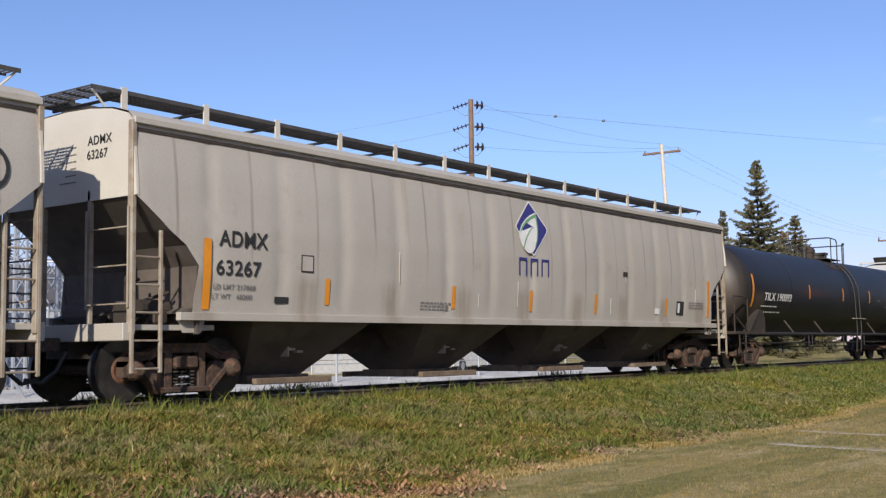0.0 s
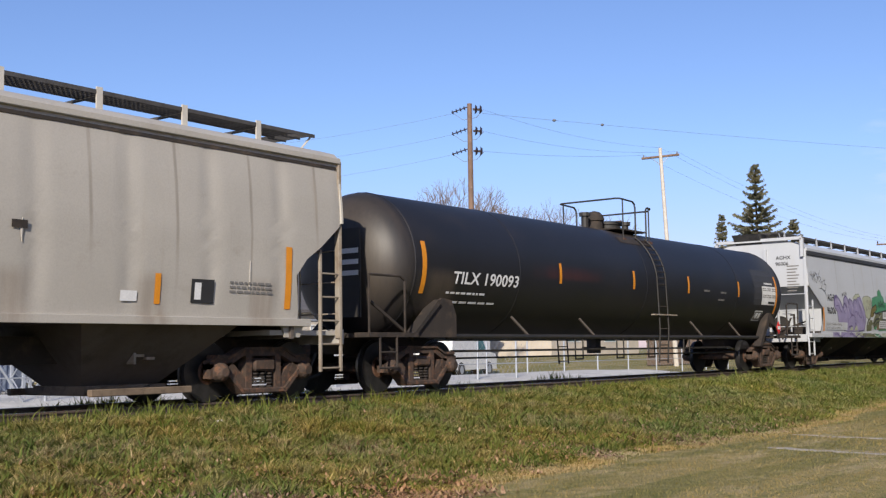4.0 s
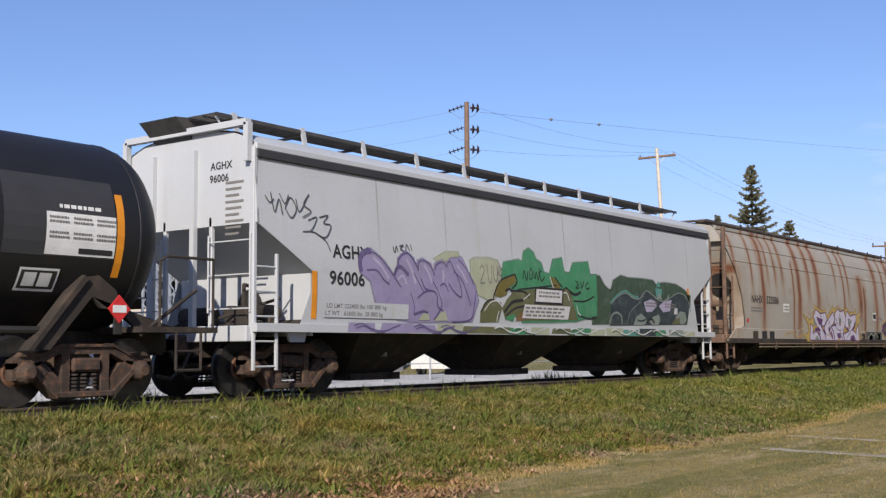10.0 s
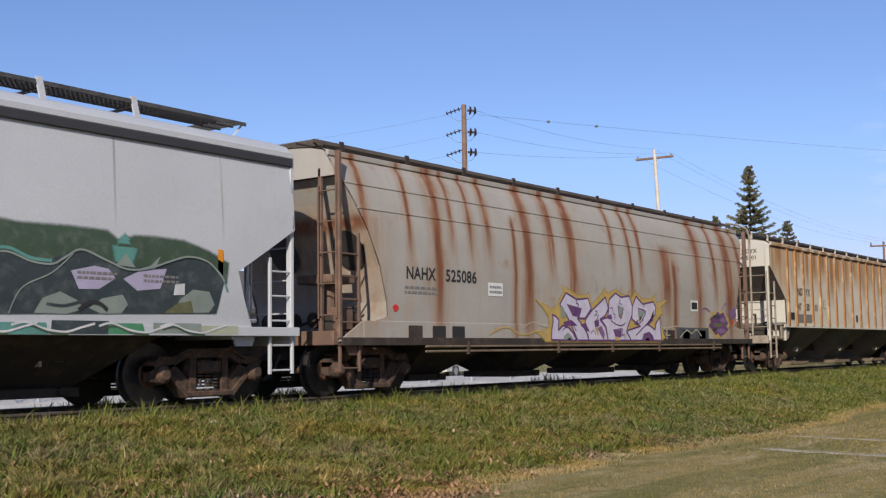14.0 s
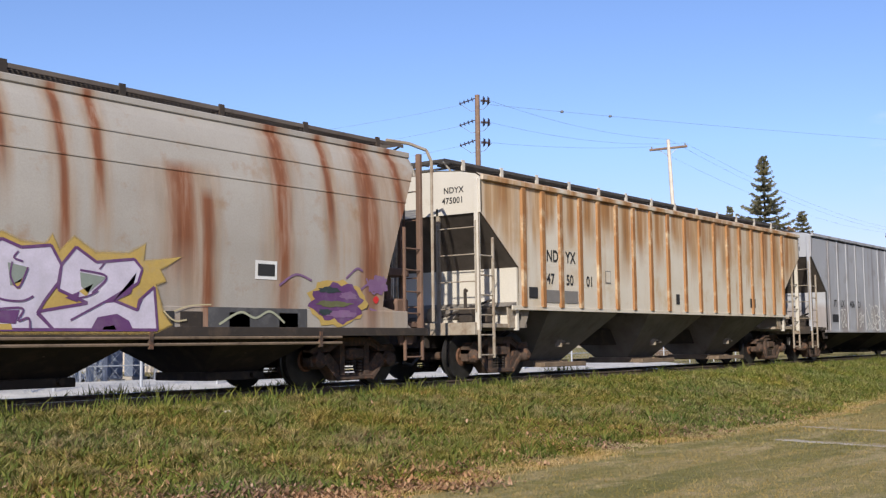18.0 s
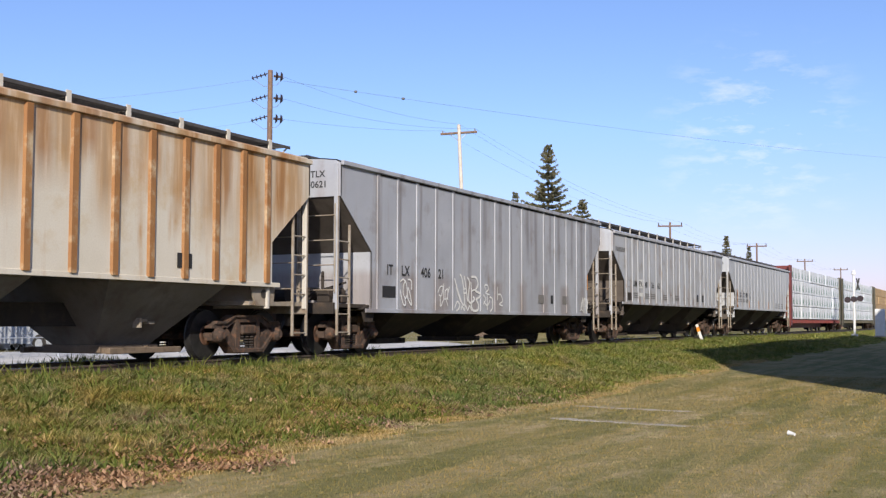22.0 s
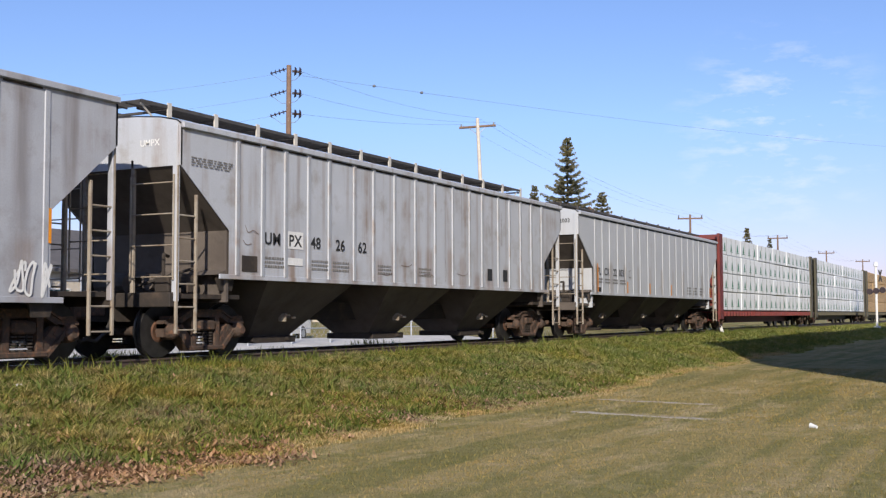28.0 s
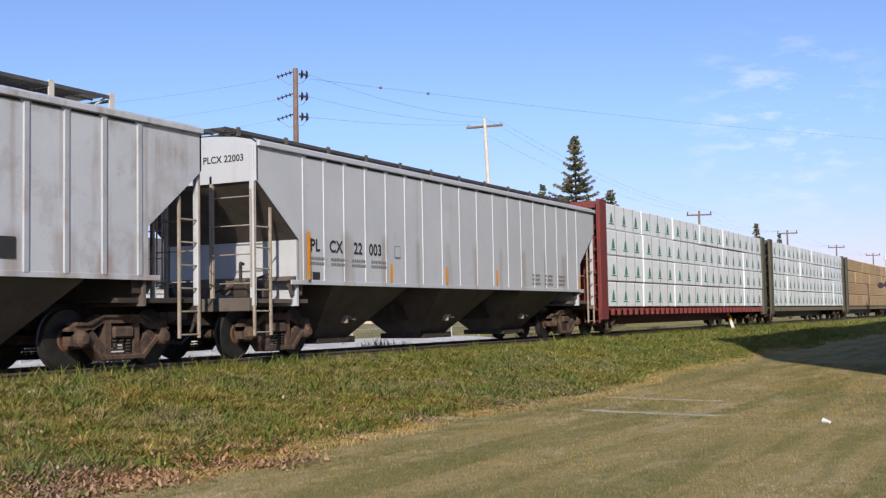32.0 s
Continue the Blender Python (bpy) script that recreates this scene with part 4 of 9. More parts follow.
def curve_of(width):
    return lambda z: -interp(width, z)


W_FLAT = [(0.8, 1.60), (4.2, 1.60)]
W_A = [(1.2, 1.55), (1.8, 1.61), (2.5, 1.63), (3.2, 1.59), (3.87, 1.50)]
CUT_A = [(1.24, 1.02), (1.44, 1.03), (1.92, 1.10), (2.20, 0.86), (2.40, 0.55), (2.48, 0.45), (2.83, 0.0), (3.87, 0.0)]
A_POSTS = [0.35 + 1.52 * i for i in range(13)]


def dent_marks(car, spots, sy):
    for px, pz, h in spots:
        m = M().sheet([[(px + dx * math.sin(k / 5 * 3) * 0.5, sy(pz + h * (k / 5 - 0.5)) + dy, pz + h * (k / 5 - 0.5)) for k in range(6)] for dx, dy in ((-0.05, 0.004), (0.0, -0.005), (0.05, 0.004))])
        part("dent_ridge", m, "admx", car)


def reflectors(car, xs, z0, z1, sy, w=0.10):
    for px in xs:
        patch(px - w / 2, px + w / 2, z0, z1, car, "orange", sy, "reflector_strip", "orange reflective strip")


def build_leaf_hoppers():
    for x, letters in ((9.61, True), (-11.58, False)):
        # slope sheets and bulkheads in dark bay steel: end shade put into the colour
        car = build_hopper(x, 19.78, "warm grey curved-side covered hopper with dented sheets" if letters else "warm grey curved-side covered hopper with black scrawl", "admx", CUT_A, W_A, 3.87, 1.24, 0.30,
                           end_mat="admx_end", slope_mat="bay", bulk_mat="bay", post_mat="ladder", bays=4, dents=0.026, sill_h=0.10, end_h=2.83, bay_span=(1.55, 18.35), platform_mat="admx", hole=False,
                           board=dict(x0=-0.2, x1=19.9, z=4.42, y0=-0.85, y1=0.85, posts=A_POSTS, post_z=4.02, post_mat="admx_end"))
        sy = curve_of(W_A)
        # dark strip standing in for the shade below the eave lip
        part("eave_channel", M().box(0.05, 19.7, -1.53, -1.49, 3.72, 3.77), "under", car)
        if letters:
            lettering("ADMX", 0.235, 1.46, 2.23, car, surf_y=sy, squeeze=0.98)
            lettering("63267", 0.22, 1.40, 1.81, car, surf_y=sy, squeeze=1.12)
            lettering("LD LMT 217800", 0.075, 1.36, 1.60, car, "grey_ink", sy, squeeze=1.15)
            lettering("LT WT   68200", 0.075, 1.34, 1.46, car, "grey_ink", sy, squeeze=1.15)
            lettering("ADMX", 0.13, 0.52, 3.62, car, end=0.0, name="end_lettering")
            lettering("63267", 0.13, 0.50, 3.42, car, end=0.0, name="end_lettering")
            for k in range(6):
                part("end_print", M().box(-0.008, -0.005, -0.25, -0.12 + 0.13 * (k % 3), 3.62 - 0.10 * k, 3.638 - 0.10 * k), "grey_ink", car)
            reflectors(car, [1.24], 1.30, 2.32, sy, 0.14)
            reflectors(car, [3.77, 7.18, 9.83, 12.49, 15.99], 1.42, 1.84, sy)
            reflectors(car, [18.5], 1.40, 2.36, sy, 0.13)
            # diamond emblem with a leaf, and its name as a plain bar
            c, z, w, h = 9.9, 3.12, 0.62, 0.53
            on = lambda ring, up: [(c + u * w, sy(z + v * h) - up, z + v * h) for u, v in ring]
            dia = [(0.0, 1.0), (0.84, 0.13), (0.93, 0.0), (0.86, -0.12), (0.06, -0.98), (0.0, -1.0), (-0.84, -0.13), (-0.93, 0.0), (-0.86, 0.12), (-0.06, 0.97)]
            rim = [(u * 1.07, v * 1.07) for u, v in dia]
            em = part("emblem", M().add(on(dia, 0.016), [tuple(range(len(dia)))]), "navy", car, "dark blue diamond emblem with a pale leaf")
            part("emblem_edge", M().add(on(rim, 0.012), [tuple(range(len(rim)))]), "white", em)
            lf = [(0.31, 0.65), (0.36, 0.38), (0.37, 0.0), (0.29, -0.44), (0.15, -0.72), (0.0, -0.9), (-0.18, -0.99), (-0.4, -0.95), (-0.57, -0.83), (-0.72, -0.63), (-0.8, -0.39), (-0.8, -0.22), (-0.64, 0.07), (-0.33, 0.35), (-0.04, 0.52)]
            part("leaf", M().add(on(lf, 0.020), [tuple(range(len(lf)))]), "white", em)
            band = [(0.27, 0.59), (0.26, 0.45), (-0.05, 0.34), (-0.38, 0.14), (-0.64, -0.10), (-0.73, -0.24), (-0.71, -0.11), (-0.58, 0.07), (-0.31, 0.31), (-0.01, 0.47)]
            part("leaf_edge", M().add(on(band, 0.024), [tuple(range(len(band)))]), "leafgreen", em)
            for line in ([(0.27, 0.57), (0.32, 0.27), (0.33, -0.06), (0.26, -0.44), (0.12, -0.73)], [(-0.58, -0.8), (-0.44, -0.49), (-0.26, -0.23), (-0.09, -0.05), (0.09, 0.06)]):
                vein = M().sheet([on([(u - 0.035, v) for u, v in line], 0.025), on([(u + 0.03, v) for u, v in line], 0.025)])
                part("leaf_vein", vein, "leafgreen", em)
            # the name under it as three plain hollow shapes
            for k in range(3):
                x0 = 9.36 + 0.42 * k
                for x1, x2, z1, z2 in ((x0, x0 + 0.05, 2.14, 2.5), (x0 + 0.25, x0 + 0.30, 2.14, 2.5), (x0 + 0.05, x0 + 0.25, 2.45, 2.5)):
                    patch(x1, x2, z1, z2, car, "navy", sy, "brand_bar", "dark blue bar")
            # the last entry is no stencil but a small dark patch at a dent
            for px, pz, w2, h2, mt in ((3.15, 1.92, 0.28, 0.27, "ink"), (2.6, 1.42, 0.3, 0.1, "ink"), (16.58, 1.45, 0.42, 0.34, "ink"), (15.38, 1.45, 0.27, 0.14, "white"), (13.75, 2.3, 0.22, 0.10, "under")):
                patch(px, px + w2, pz, pz + h2, car, mt, sy, "stencil_plate")
            patch(16.64, 16.76, 1.5, 1.74, car, "white", sy, "stencil_mark", proud=0.013)
            patch(3.17, 3.41, 1.94, 2.17, car, "admx", sy, "stencil_mark", proud=0.013)
            bars(3, 17.3, 1.75, 0.9, 0.035, car, surf_y=sy, seed=4)
            bars(3, 6.2, 1.5, 0.9, 0.03, car, surf_y=sy, seed=6)
            dent_marks(car, [(5.6, 2.1, 0.55), (8.0, 1.6, 0.25), (9.35, 1.75, 0.5), (13.2, 1.6, 0.35), (17.7, 1.85, 0.5), (13.9, 2.28, 0.3)], sy)
        else:
            ring = M()
            for k in range(20):
                a0, a1 = 2 * math.pi * k / 20, 2 * math.pi * (k + 1) / 20
                ring.add([(19.05 + r * math.cos(a) * 0.9, sy(2.95 + r * math.sin(a)) - 0.01, 2.95 + r * math.sin(a)) for a, r in ((a0, 0.22), (a1, 0.22), (a1, 0.28), (a0, 0.28))], [(0, 1, 2, 3)])
            for p, q in (((18.75, 3.1), (19.15, 2.75)), ((18.9, 3.15), (18.95, 2.7)), ((18.6, 2.6), (18.8, 2.85)), ((19.1, 2.55), (18.95, 2.8))):
                ring.add([(p[0], sy(p[1]) - 0.011, p[1]), (p[0] + 0.06, sy(p[1]) - 0.011, p[1]), (q[0] + 0.06, sy(q[1]) - 0.011, q[1]), (q[0], sy(q[1]) - 0.011, q[1])], [(0, 1, 2, 3)])
            part("scrawl", ring, "ink", car, "black spray-paint scrawl")


build_leaf_hoppers()


def build_tank_car():
    x, L, r, zc = 30.15, 20.85, 1.385, 2.345
    car = new_car(x, "tank_car", "matt black tank car with white lettering and orange reflectors")
    a, b, head, seg = 1.45, 19.55, 0.78, 40
    prof = [(a - head * math.cos(k / 8 * math.pi / 2), r * math.sin(k / 8 * math.pi / 2)) for k in range(9)]
    prof += [(a + (b - a) * k / 12, r) for k in range(1, 12)]
    prof += [(b + head * math.sin(k / 8 * math.pi / 2), r * math.cos(k / 8 * math.pi / 2)) for k in range(9)]
    rings = [[(px, max(rr, 0.01) * math.cos(2 * math.pi * i / seg), zc + max(rr, 0.01) * math.sin(2 * math.pi * i / seg)) for i in range(seg)] for px, rr in prof]
    part("tank_shell", M().loft(rings), "tank", car, "matt black welded tank shell", smooth=True)
    for px in (a, 4.9, 10.6, 16.2, b):
        ring = [[(px + d, (r + e) * math.cos(2 * math.pi * i / seg), zc + (r + e) * math.sin(2 * math.pi * i / seg)) for i in range(seg)] for d, e in ((-0.03, -0.005), (-0.012, 0.007), (0.012, 0.007), (0.03, -0.005))]
        part("weld_seam", M().loft(ring, caps=False), "tank", car)
    sy = lambda z: -math.sqrt(max(0.01, r * r - (z - zc) ** 2))
    lettering("TILX 190093", 0.23, 2.58, 2.0, car, "white", sy, lean=0.12, squeeze=1.27)
    bars(1, 2.45, 1.80, 1.35, 0.04, car, "white", sy, seed=3)
    bars(1, 2.40, 1.63, 1.9, 0.04, car, "white", sy, seed=5)
    reflectors(car, [1.69], 1.78, 2.74, sy, 0.13)
    reflectors(car, [6.48, 9.88, 12.94, 16.27], 2.14, 2.58, sy)
    reflectors(car, [19.2], 1.72, 2.85, sy, 0.12)
    patch(17.45, 19.12, 1.95, 3.0, car, "repaint_and_shade", sy, "repaint_patch", "faded grey paint patch", proud=0.004)
    patch(18.05, 19.12, 1.97, 2.52, car, "white", sy, "data_panel", "white data panel")
    for k in range(6):
        bars(2, 18.09 + 0.36 * (k % 3), 2.44 - 0.2 * (k // 3), 0.30, 0.03, car, "grey_ink", sy, "panel_print", seed=k + 9, proud=0.014)
    patch(18.55, 19.08, 2.0, 2.07, car, "ink", sy, "panel_bar", proud=0.014)
    bars(1, 18.25, 2.58, 0.7, 0.05, car, "white", sy, seed=21)
    patch(17.76, 18.34, 1.5, 1.79, car, "white", sy, "stencil_frame", proud=0.01)
    patch(17.79, 18.31, 1.53, 1.76, car, "black", sy, "stencil_plate", proud=0.014)
    for k in range(2):
        patch(17.84 + 0.22 * k, 18.02 + 0.22 * k, 1.56, 1.73, car, "white", sy, "stencil_mark", proud=0.018)
    for px, pz in ((15.0, 2.2), (13.9, 2.22), (14.9, 2.0)):
        bars(1, px, pz, 0.4, 0.05, car, "grey_ink", sy, seed=int(px * 7))
    # saddles, stub sills and platforms at both ends
    for e in (0, 1):
        fx = (lambda q: L - q) if e else (lambda q: q)
        part("stub_sill", M().box(min(fx(0.0), fx(3.3)), max(fx(0.0), fx(3.3)), -0.35, 0.35, 0.70, 1.02), "under", car)
        part("end_platform", M().box(min(fx(0.0), fx(1.35)), max(fx(0.0), fx(1.35)), -1.5, 1.5, 0.98, 1.06), "under", car)
        for s in (-1, 1):
            part("saddle", M().prism([(fx(q), z) for q, z in (((1.43, 0.98), (2.8, 0.98), (2.8, 1.4), (2.66, 1.68), (2.34, 1.72), (2.2, 1.6)) if not e else ((2.95, 0.75), (2.62, 0.75), (2.0, 1.45), (1.85, 1.3), (1.45, 1.28), (0.6, 1.05), (0.6, 0.98), (1.2, 0.98), (1.5, 1.2), (1.62, 1.55), (1.9, 1.74), (2.14, 1.70)))], s * 1.24 - 0.03, s * 1.24 + 0.03), "under", car, "brown bolster web plate under the tank")
            part("saddle_flange", M().prism([(fx(q), z) for q, z in (((1.36, 0.98), (1.46, 0.98), (2.26, 1.62), (2.18, 1.68)) if not e else ((2.98, 0.74), (2.90, 0.74), (2.10, 1.68), (2.16, 1.73)))], s * 1.22 - 0.11, s * 1.22 + 0.11), "under", car)
            # grab rail round the platform
            pts = [(fx(0.05), s * 1.45, 1.06), (fx(0.05), s * 1.45, 2.05), (fx(0.9), s * 1.45, 2.05), (fx(1.02), s * 1.45, 1.98), (fx(1.02), s * 1.45, 1.06)]
            part("hand_rail", M().path(pts, 0.022), "under", car)
            part("sill_step", M().path([(fx(0.3), s * 1.48, 1.0), (fx(0.3), s * 1.48, 0.45), (fx(0.75), s * 1.48, 0.45), (fx(0.75), s * 1.48, 1.0)], 0.022).tube((fx(0.3), s * 1.48, 0.72), (fx(0.75), s * 1.48, 0.72), 0.018), "under", car)
            part("brace", M().tube((fx(0.25), s * 1.3, 1.6), (fx(1.3), s * 1.4, 0.95), 0.03), "under", car)
        build_coupler(car, fx(0.0), 1 if e else -1)
    for s in (-1, 1):
        part("side_pipe", M().tube((2.6, s * 1.18, 1.0), (L - 2.6, s * 1.18, 1.0), 0.05, 8), "black", car)
        for px in (5.5, 8.3, 14.2, 16.8):
            part("pipe_bracket", M().tube((px, s * 1.18, 1.0), (px - 0.45, s * 1.02, 1.42), 0.03), "bay", car)
    part("brake_pipe", M().tube((3.5, -0.6, 0.72), (17.4, -0.6, 0.72), 0.025).tube((3.5, -0.75, 0.58), (17.4, -0.75, 0.58), 0.02), "black", car)
    for px in (8.2, 10.2, 11.9, 14.0):
        part("pipe_hanger", M().path([(px, -0.7, 1.0), (px, -0.7, 0.5), (px + 0.35, -0.7, 0.5), (px + 0.35, -0.7, 1.0)], 0.018), "black", car)
    part("bottom_outlet", M().tube((10.3, 0, 0.98), (10.3, 0, 0.62), 0.18, 12).box(10.05, 10.55, -0.2, 0.2, 0.7, 0.78), "black", car)
    # manway platform, valves, rail and ladder at mid length
    zz = zc + r
    top = part("manway_platform", M().box(10.42, 12.05, -0.66, 0.66, zz - 0.03, zz + 0.005), "under", car, "rusty grating round the manway")
    part("manway", M().loft([[(11.2 + 0.33 * math.cos(2 * math.pi * i / 16) * s, 0.33 * math.sin(2 * math.pi * i / 16) * s, z) for i in range(16)] for s, z in ((1, zz - 0.1), (1, zz + 0.16), (1.12, zz + 0.16), (1.12, zz + 0.22), (0.8, zz + 0.25), (0.2, zz + 0.26))]), "black", top, smooth=True)
    for px, py, h in ((9.93, -0.05, 0.38), (11.95, -0.1, 0.30)):
        part("valve", M().tube((px, py, zz - 0.05), (px, py, zz + h), 0.09, 10).tube((px, py, zz + h - 0.09), (px, py, zz + h), 0.14, 10), "black", top)
    part("hatch_bolt_ring", M().tube((11.2, -0.4, zz + 0.24), (11.2, 0.4, zz + 0.24), 0.025, 6), "truck", top)
    part("vent_dome", M().loft([[(10.5 + q * math.cos(2 * math.pi * i / 16), q * math.sin(2 * math.pi * i / 16), z) for i in range(16)] for q, z in ((0.21, zz - 0.1), (0.21, zz + 0.22), (0.25, zz + 0.22), (0.25, zz + 0.28), (0.22, zz + 0.36), (0.14, zz + 0.44), (0.03, zz + 0.47))]), "under", top, "rusty domed vent", smooth=True)
    # bent pipe rails: one loop round the dome end, one hook at the other end, open at the ladders
    for y in (-0.85, 0.85):
        part("safety_rail", M().path([(10.2, 0, zz + 0.70), (10.2, y * 0.9, zz + 0.70), (10.28, y, zz + 0.70), (10.95, y, zz + 0.68), (11.05, y, zz + 0.62), (11.08, y, zz + 0.52), (11.08, y, zz - 0.32)], 0.022, 8).tube((10.42, y, zz + 0.69), (10.42, y, zz - 0.32), 0.018), "black", top, "dark bent pipe rail round the valves")
        part("entry_rail", M().path([(11.66, y, zz - 0.32), (11.66, y, zz + 0.5), (11.70, y, zz + 0.57), (11.78, y, zz + 0.60), (11.92, y, zz + 0.58), (11.95, y * 0.9, zz + 0.53), (11.95, 0, zz + 0.53)], 0.022, 8).tube((11.82, y, zz + 0.58), (11.82, y, zz - 0.34), 0.018), "black", top)
        part("rail_foot", M().box(10.36, 10.48, min(y, y * 1.06), max(y, y * 1.06), zz - 0.36, zz - 0.28).box(11.6, 11.9, min(y, y * 1.06), max(y, y * 1.06), zz - 0.36, zz - 0.28), "wheel", top)
    patch(10.0, 11.75, 3.30, 3.46, car, "under", sy, "tread_plate", "dusty brown tread plate", proud=0.012)
    for s in (-1, 1):
        lad = M()
        arc = [(s * (r + 0.06) * math.sin(k), zc + (r + 0.06) * math.cos(k)) for k in [0.62 + 0.98 * i / 9 for i in range(10)]] + [(s * (r + 0.1), 1.2), (s * (r + 0.05), 0.35)]
        for q in (11.0, 11.48):
            lad.path([(q, y, z) for y, z in arc], 0.02)
        lo = part("tank_ladder", lad, "black", car, "curved dark side ladder")
        for k in range(1, 10):
            part("rung", M().tube((11.0, arc[k][0], arc[k][1]), (11.48, arc[k][0], arc[k][1]), 0.015, 5), "under", lo)
        for z in (1.75, 1.2, 0.8, 0.42):
            part("rung", M().tube((11.0, s * (r + 0.08), z), (11.48, s * (r + 0.08), z), 0.015, 5), "under", lo)
        part("ladder_step", M().box(10.65, 11.9, s * 1.48 - 0.05, s * 1.48 + 0.05, 1.53, 1.56), "ladder", lo)
    # hazard placard on the end
    pl = part("placard", M().prism([(19.16, 1.10), (19.34, 1.29), (19.16, 1.48), (18.98, 1.29)], -1.44, -1.42), "red", car, "red diamond hazard placard")
    part("placard_mark", M().prism([(19.05, 1.24), (19.27, 1.24), (19.27, 1.34), (19.05, 1.34)], -1.446, -1.442), "white", pl)
    part("placard_holder", M().box(19.1, 19.22, -1.42, -1.39, 0.95, 1.35), "black", car)
    part("head_panel", M().box(0.62, 0.66, -0.75, 0.15, 1.35, 2.95), "black", car, "black painted end panel")
    for k, (w, z) in enumerate(((0.5, 2.5), (0.42, 2.3), (0.45, 2.1))):
        part("end_lettering", M().box(0.612, 0.616, -0.72, -0.72 + w, z, z + 0.09), "white", car)
    build_trucks(car, 1.95, L - 1.95)
    return car


build_tank_car()

W_G = [(1.1, 1.60), (1.6, 1.63), (2.2, 1.63), (3.0, 1.58), (3.62, 1.53), (3.84, 1.51)]
CUT_G = [(1.12, 0.92), (1.30, 1.00), (1.60, 1.12), (1.95, 1.22), (2.66, 0.0), (3.84, 0.0)]
W_N = [(0.95, 1.58), (1.5, 1.61), (2.3, 1.63), (3.0, 1.58), (3.5, 1.49), (3.85, 1.38), (4.10, 1.22)]
CUT_N = [(0.97, 0.35), (1.28, 0.85), (1.34, 1.15), (1.6, 1.12), (2.2, 0.93), (2.8, 0.66), (3.3, 0.38), (3.7, 0.12), (3.9, 0.0), (4.10, 0.0)]


def blob(car, cx, cz, w, h, mat_name, sy, seed, proud, lobes=7, rough=0.35, name="spray_paint"):
    """A soft-edged patch of spray paint with its own uneven outline."""
    rnd = random.Random(seed)
    n = 36
    ph = [rnd.uniform(0, 6.28) for _ in range(4)]
    ring = []
    for i in range(n):
        a = 2 * math.pi * i / n
        k = 1 + rough * (0.45 * math.sin(lobes * a + ph[0]) + 0.35 * math.sin((lobes + 4) * a + ph[1]) + 0.3 * math.sin(3 * a + ph[2]))
        ring.append((cx + w / 2 * k * math.cos(a), cz + h / 2 * k * math.sin(a)))
    m = M()
    rows = [[(cx + (px - cx) * s, sy(cz + (pz - cz) * s) - proud, cz + (pz - cz) * s) for px, pz in ring] for s in (0.02, 0.35, 0.7, 1.0)]
    m.loft(rows, close=True, caps=False)
    return part(name, m, mat_name, car)


def stroke(car, pts, width, mat_name, sy, proud, name="spray_stroke"):
    """A sprayed line: a ribbon through smooth points."""
    p, out = [Vector((a, b)) for a, b in pts], []
    for i in range(len(p) - 1):
        a, b, c, d = p[max(i - 1, 0)], p[i], p[i + 1], p[min(i + 2, len(p) - 1)]
        for k in range(6):
            t = k / 6
            out.append(0.5 * ((2 * b) + (c - a) * t + (2 * a - 5 * b + 4 * c - d) * t * t + (3 * b - a - 3 * c + d) * t ** 3))
    out.append(p[-1])
    l, r = [], []
    for i, q in enumerate(out):
        d = (out[min(i + 1, len(out) - 1)] - out[max(i - 1, 0)])
        d = d.normalized() if d.length > 1e-6 else Vector((1, 0))
        nrm = Vector((-d.y, d.x)) * width / 2
        for side, g in ((l, q + nrm), (r, q - nrm)):
            side.append((g.x, sy(g.y) - proud - 0.0002 * i, g.y))
    return part(name, M().sheet([l, r]), mat_name, car)


for key, c in (("sp_lilac", (0.30, 0.26, 0.42)), ("sp_lilac_dark", (0.13, 0.10, 0.22)), ("sp_green", (0.06, 0.25, 0.12)), ("sp_dkgreen", (0.05, 0.085, 0.05)), ("sp_olive", (0.13, 0.135, 0.06)), ("sp_lime", (0.40, 0.42, 0.30)), ("sp_white", (0.62, 0.62, 0.62)),
               ("sp_slate", (0.035, 0.05, 0.055)), ("sp_yellow", (0.50, 0.35, 0.10)), ("sp_purple", (0.13, 0.05, 0.16)), ("sp_teal", (0.10, 0.28, 0.24)), ("sp_moss", (0.16, 0.13, 0.03)), ("sp_rust", (0.20, 0.11, 0.05)), ("sp_lilac_white", (0.60, 0.56, 0.68)), ("sp_straw", (0.52, 0.45, 0.28)), ("sp_pale", (0.42, 0.38, 0.52)), ("sp_grey", (0.24, 0.28, 0.25)), ("sp_purple2", (0.22, 0.12, 0.24)), ("repaint2", (0.075, 0.075, 0.08))):
    MAT[key] = surf(key.replace("sp_", "spray_paint_"), c, tuple(v * 0.8 for v in c), 3.0, 0.6, bump=0.05, grime=tuple(v * 0.55 + 0.1 for v in c), grime_at=(0.5, 0.85))


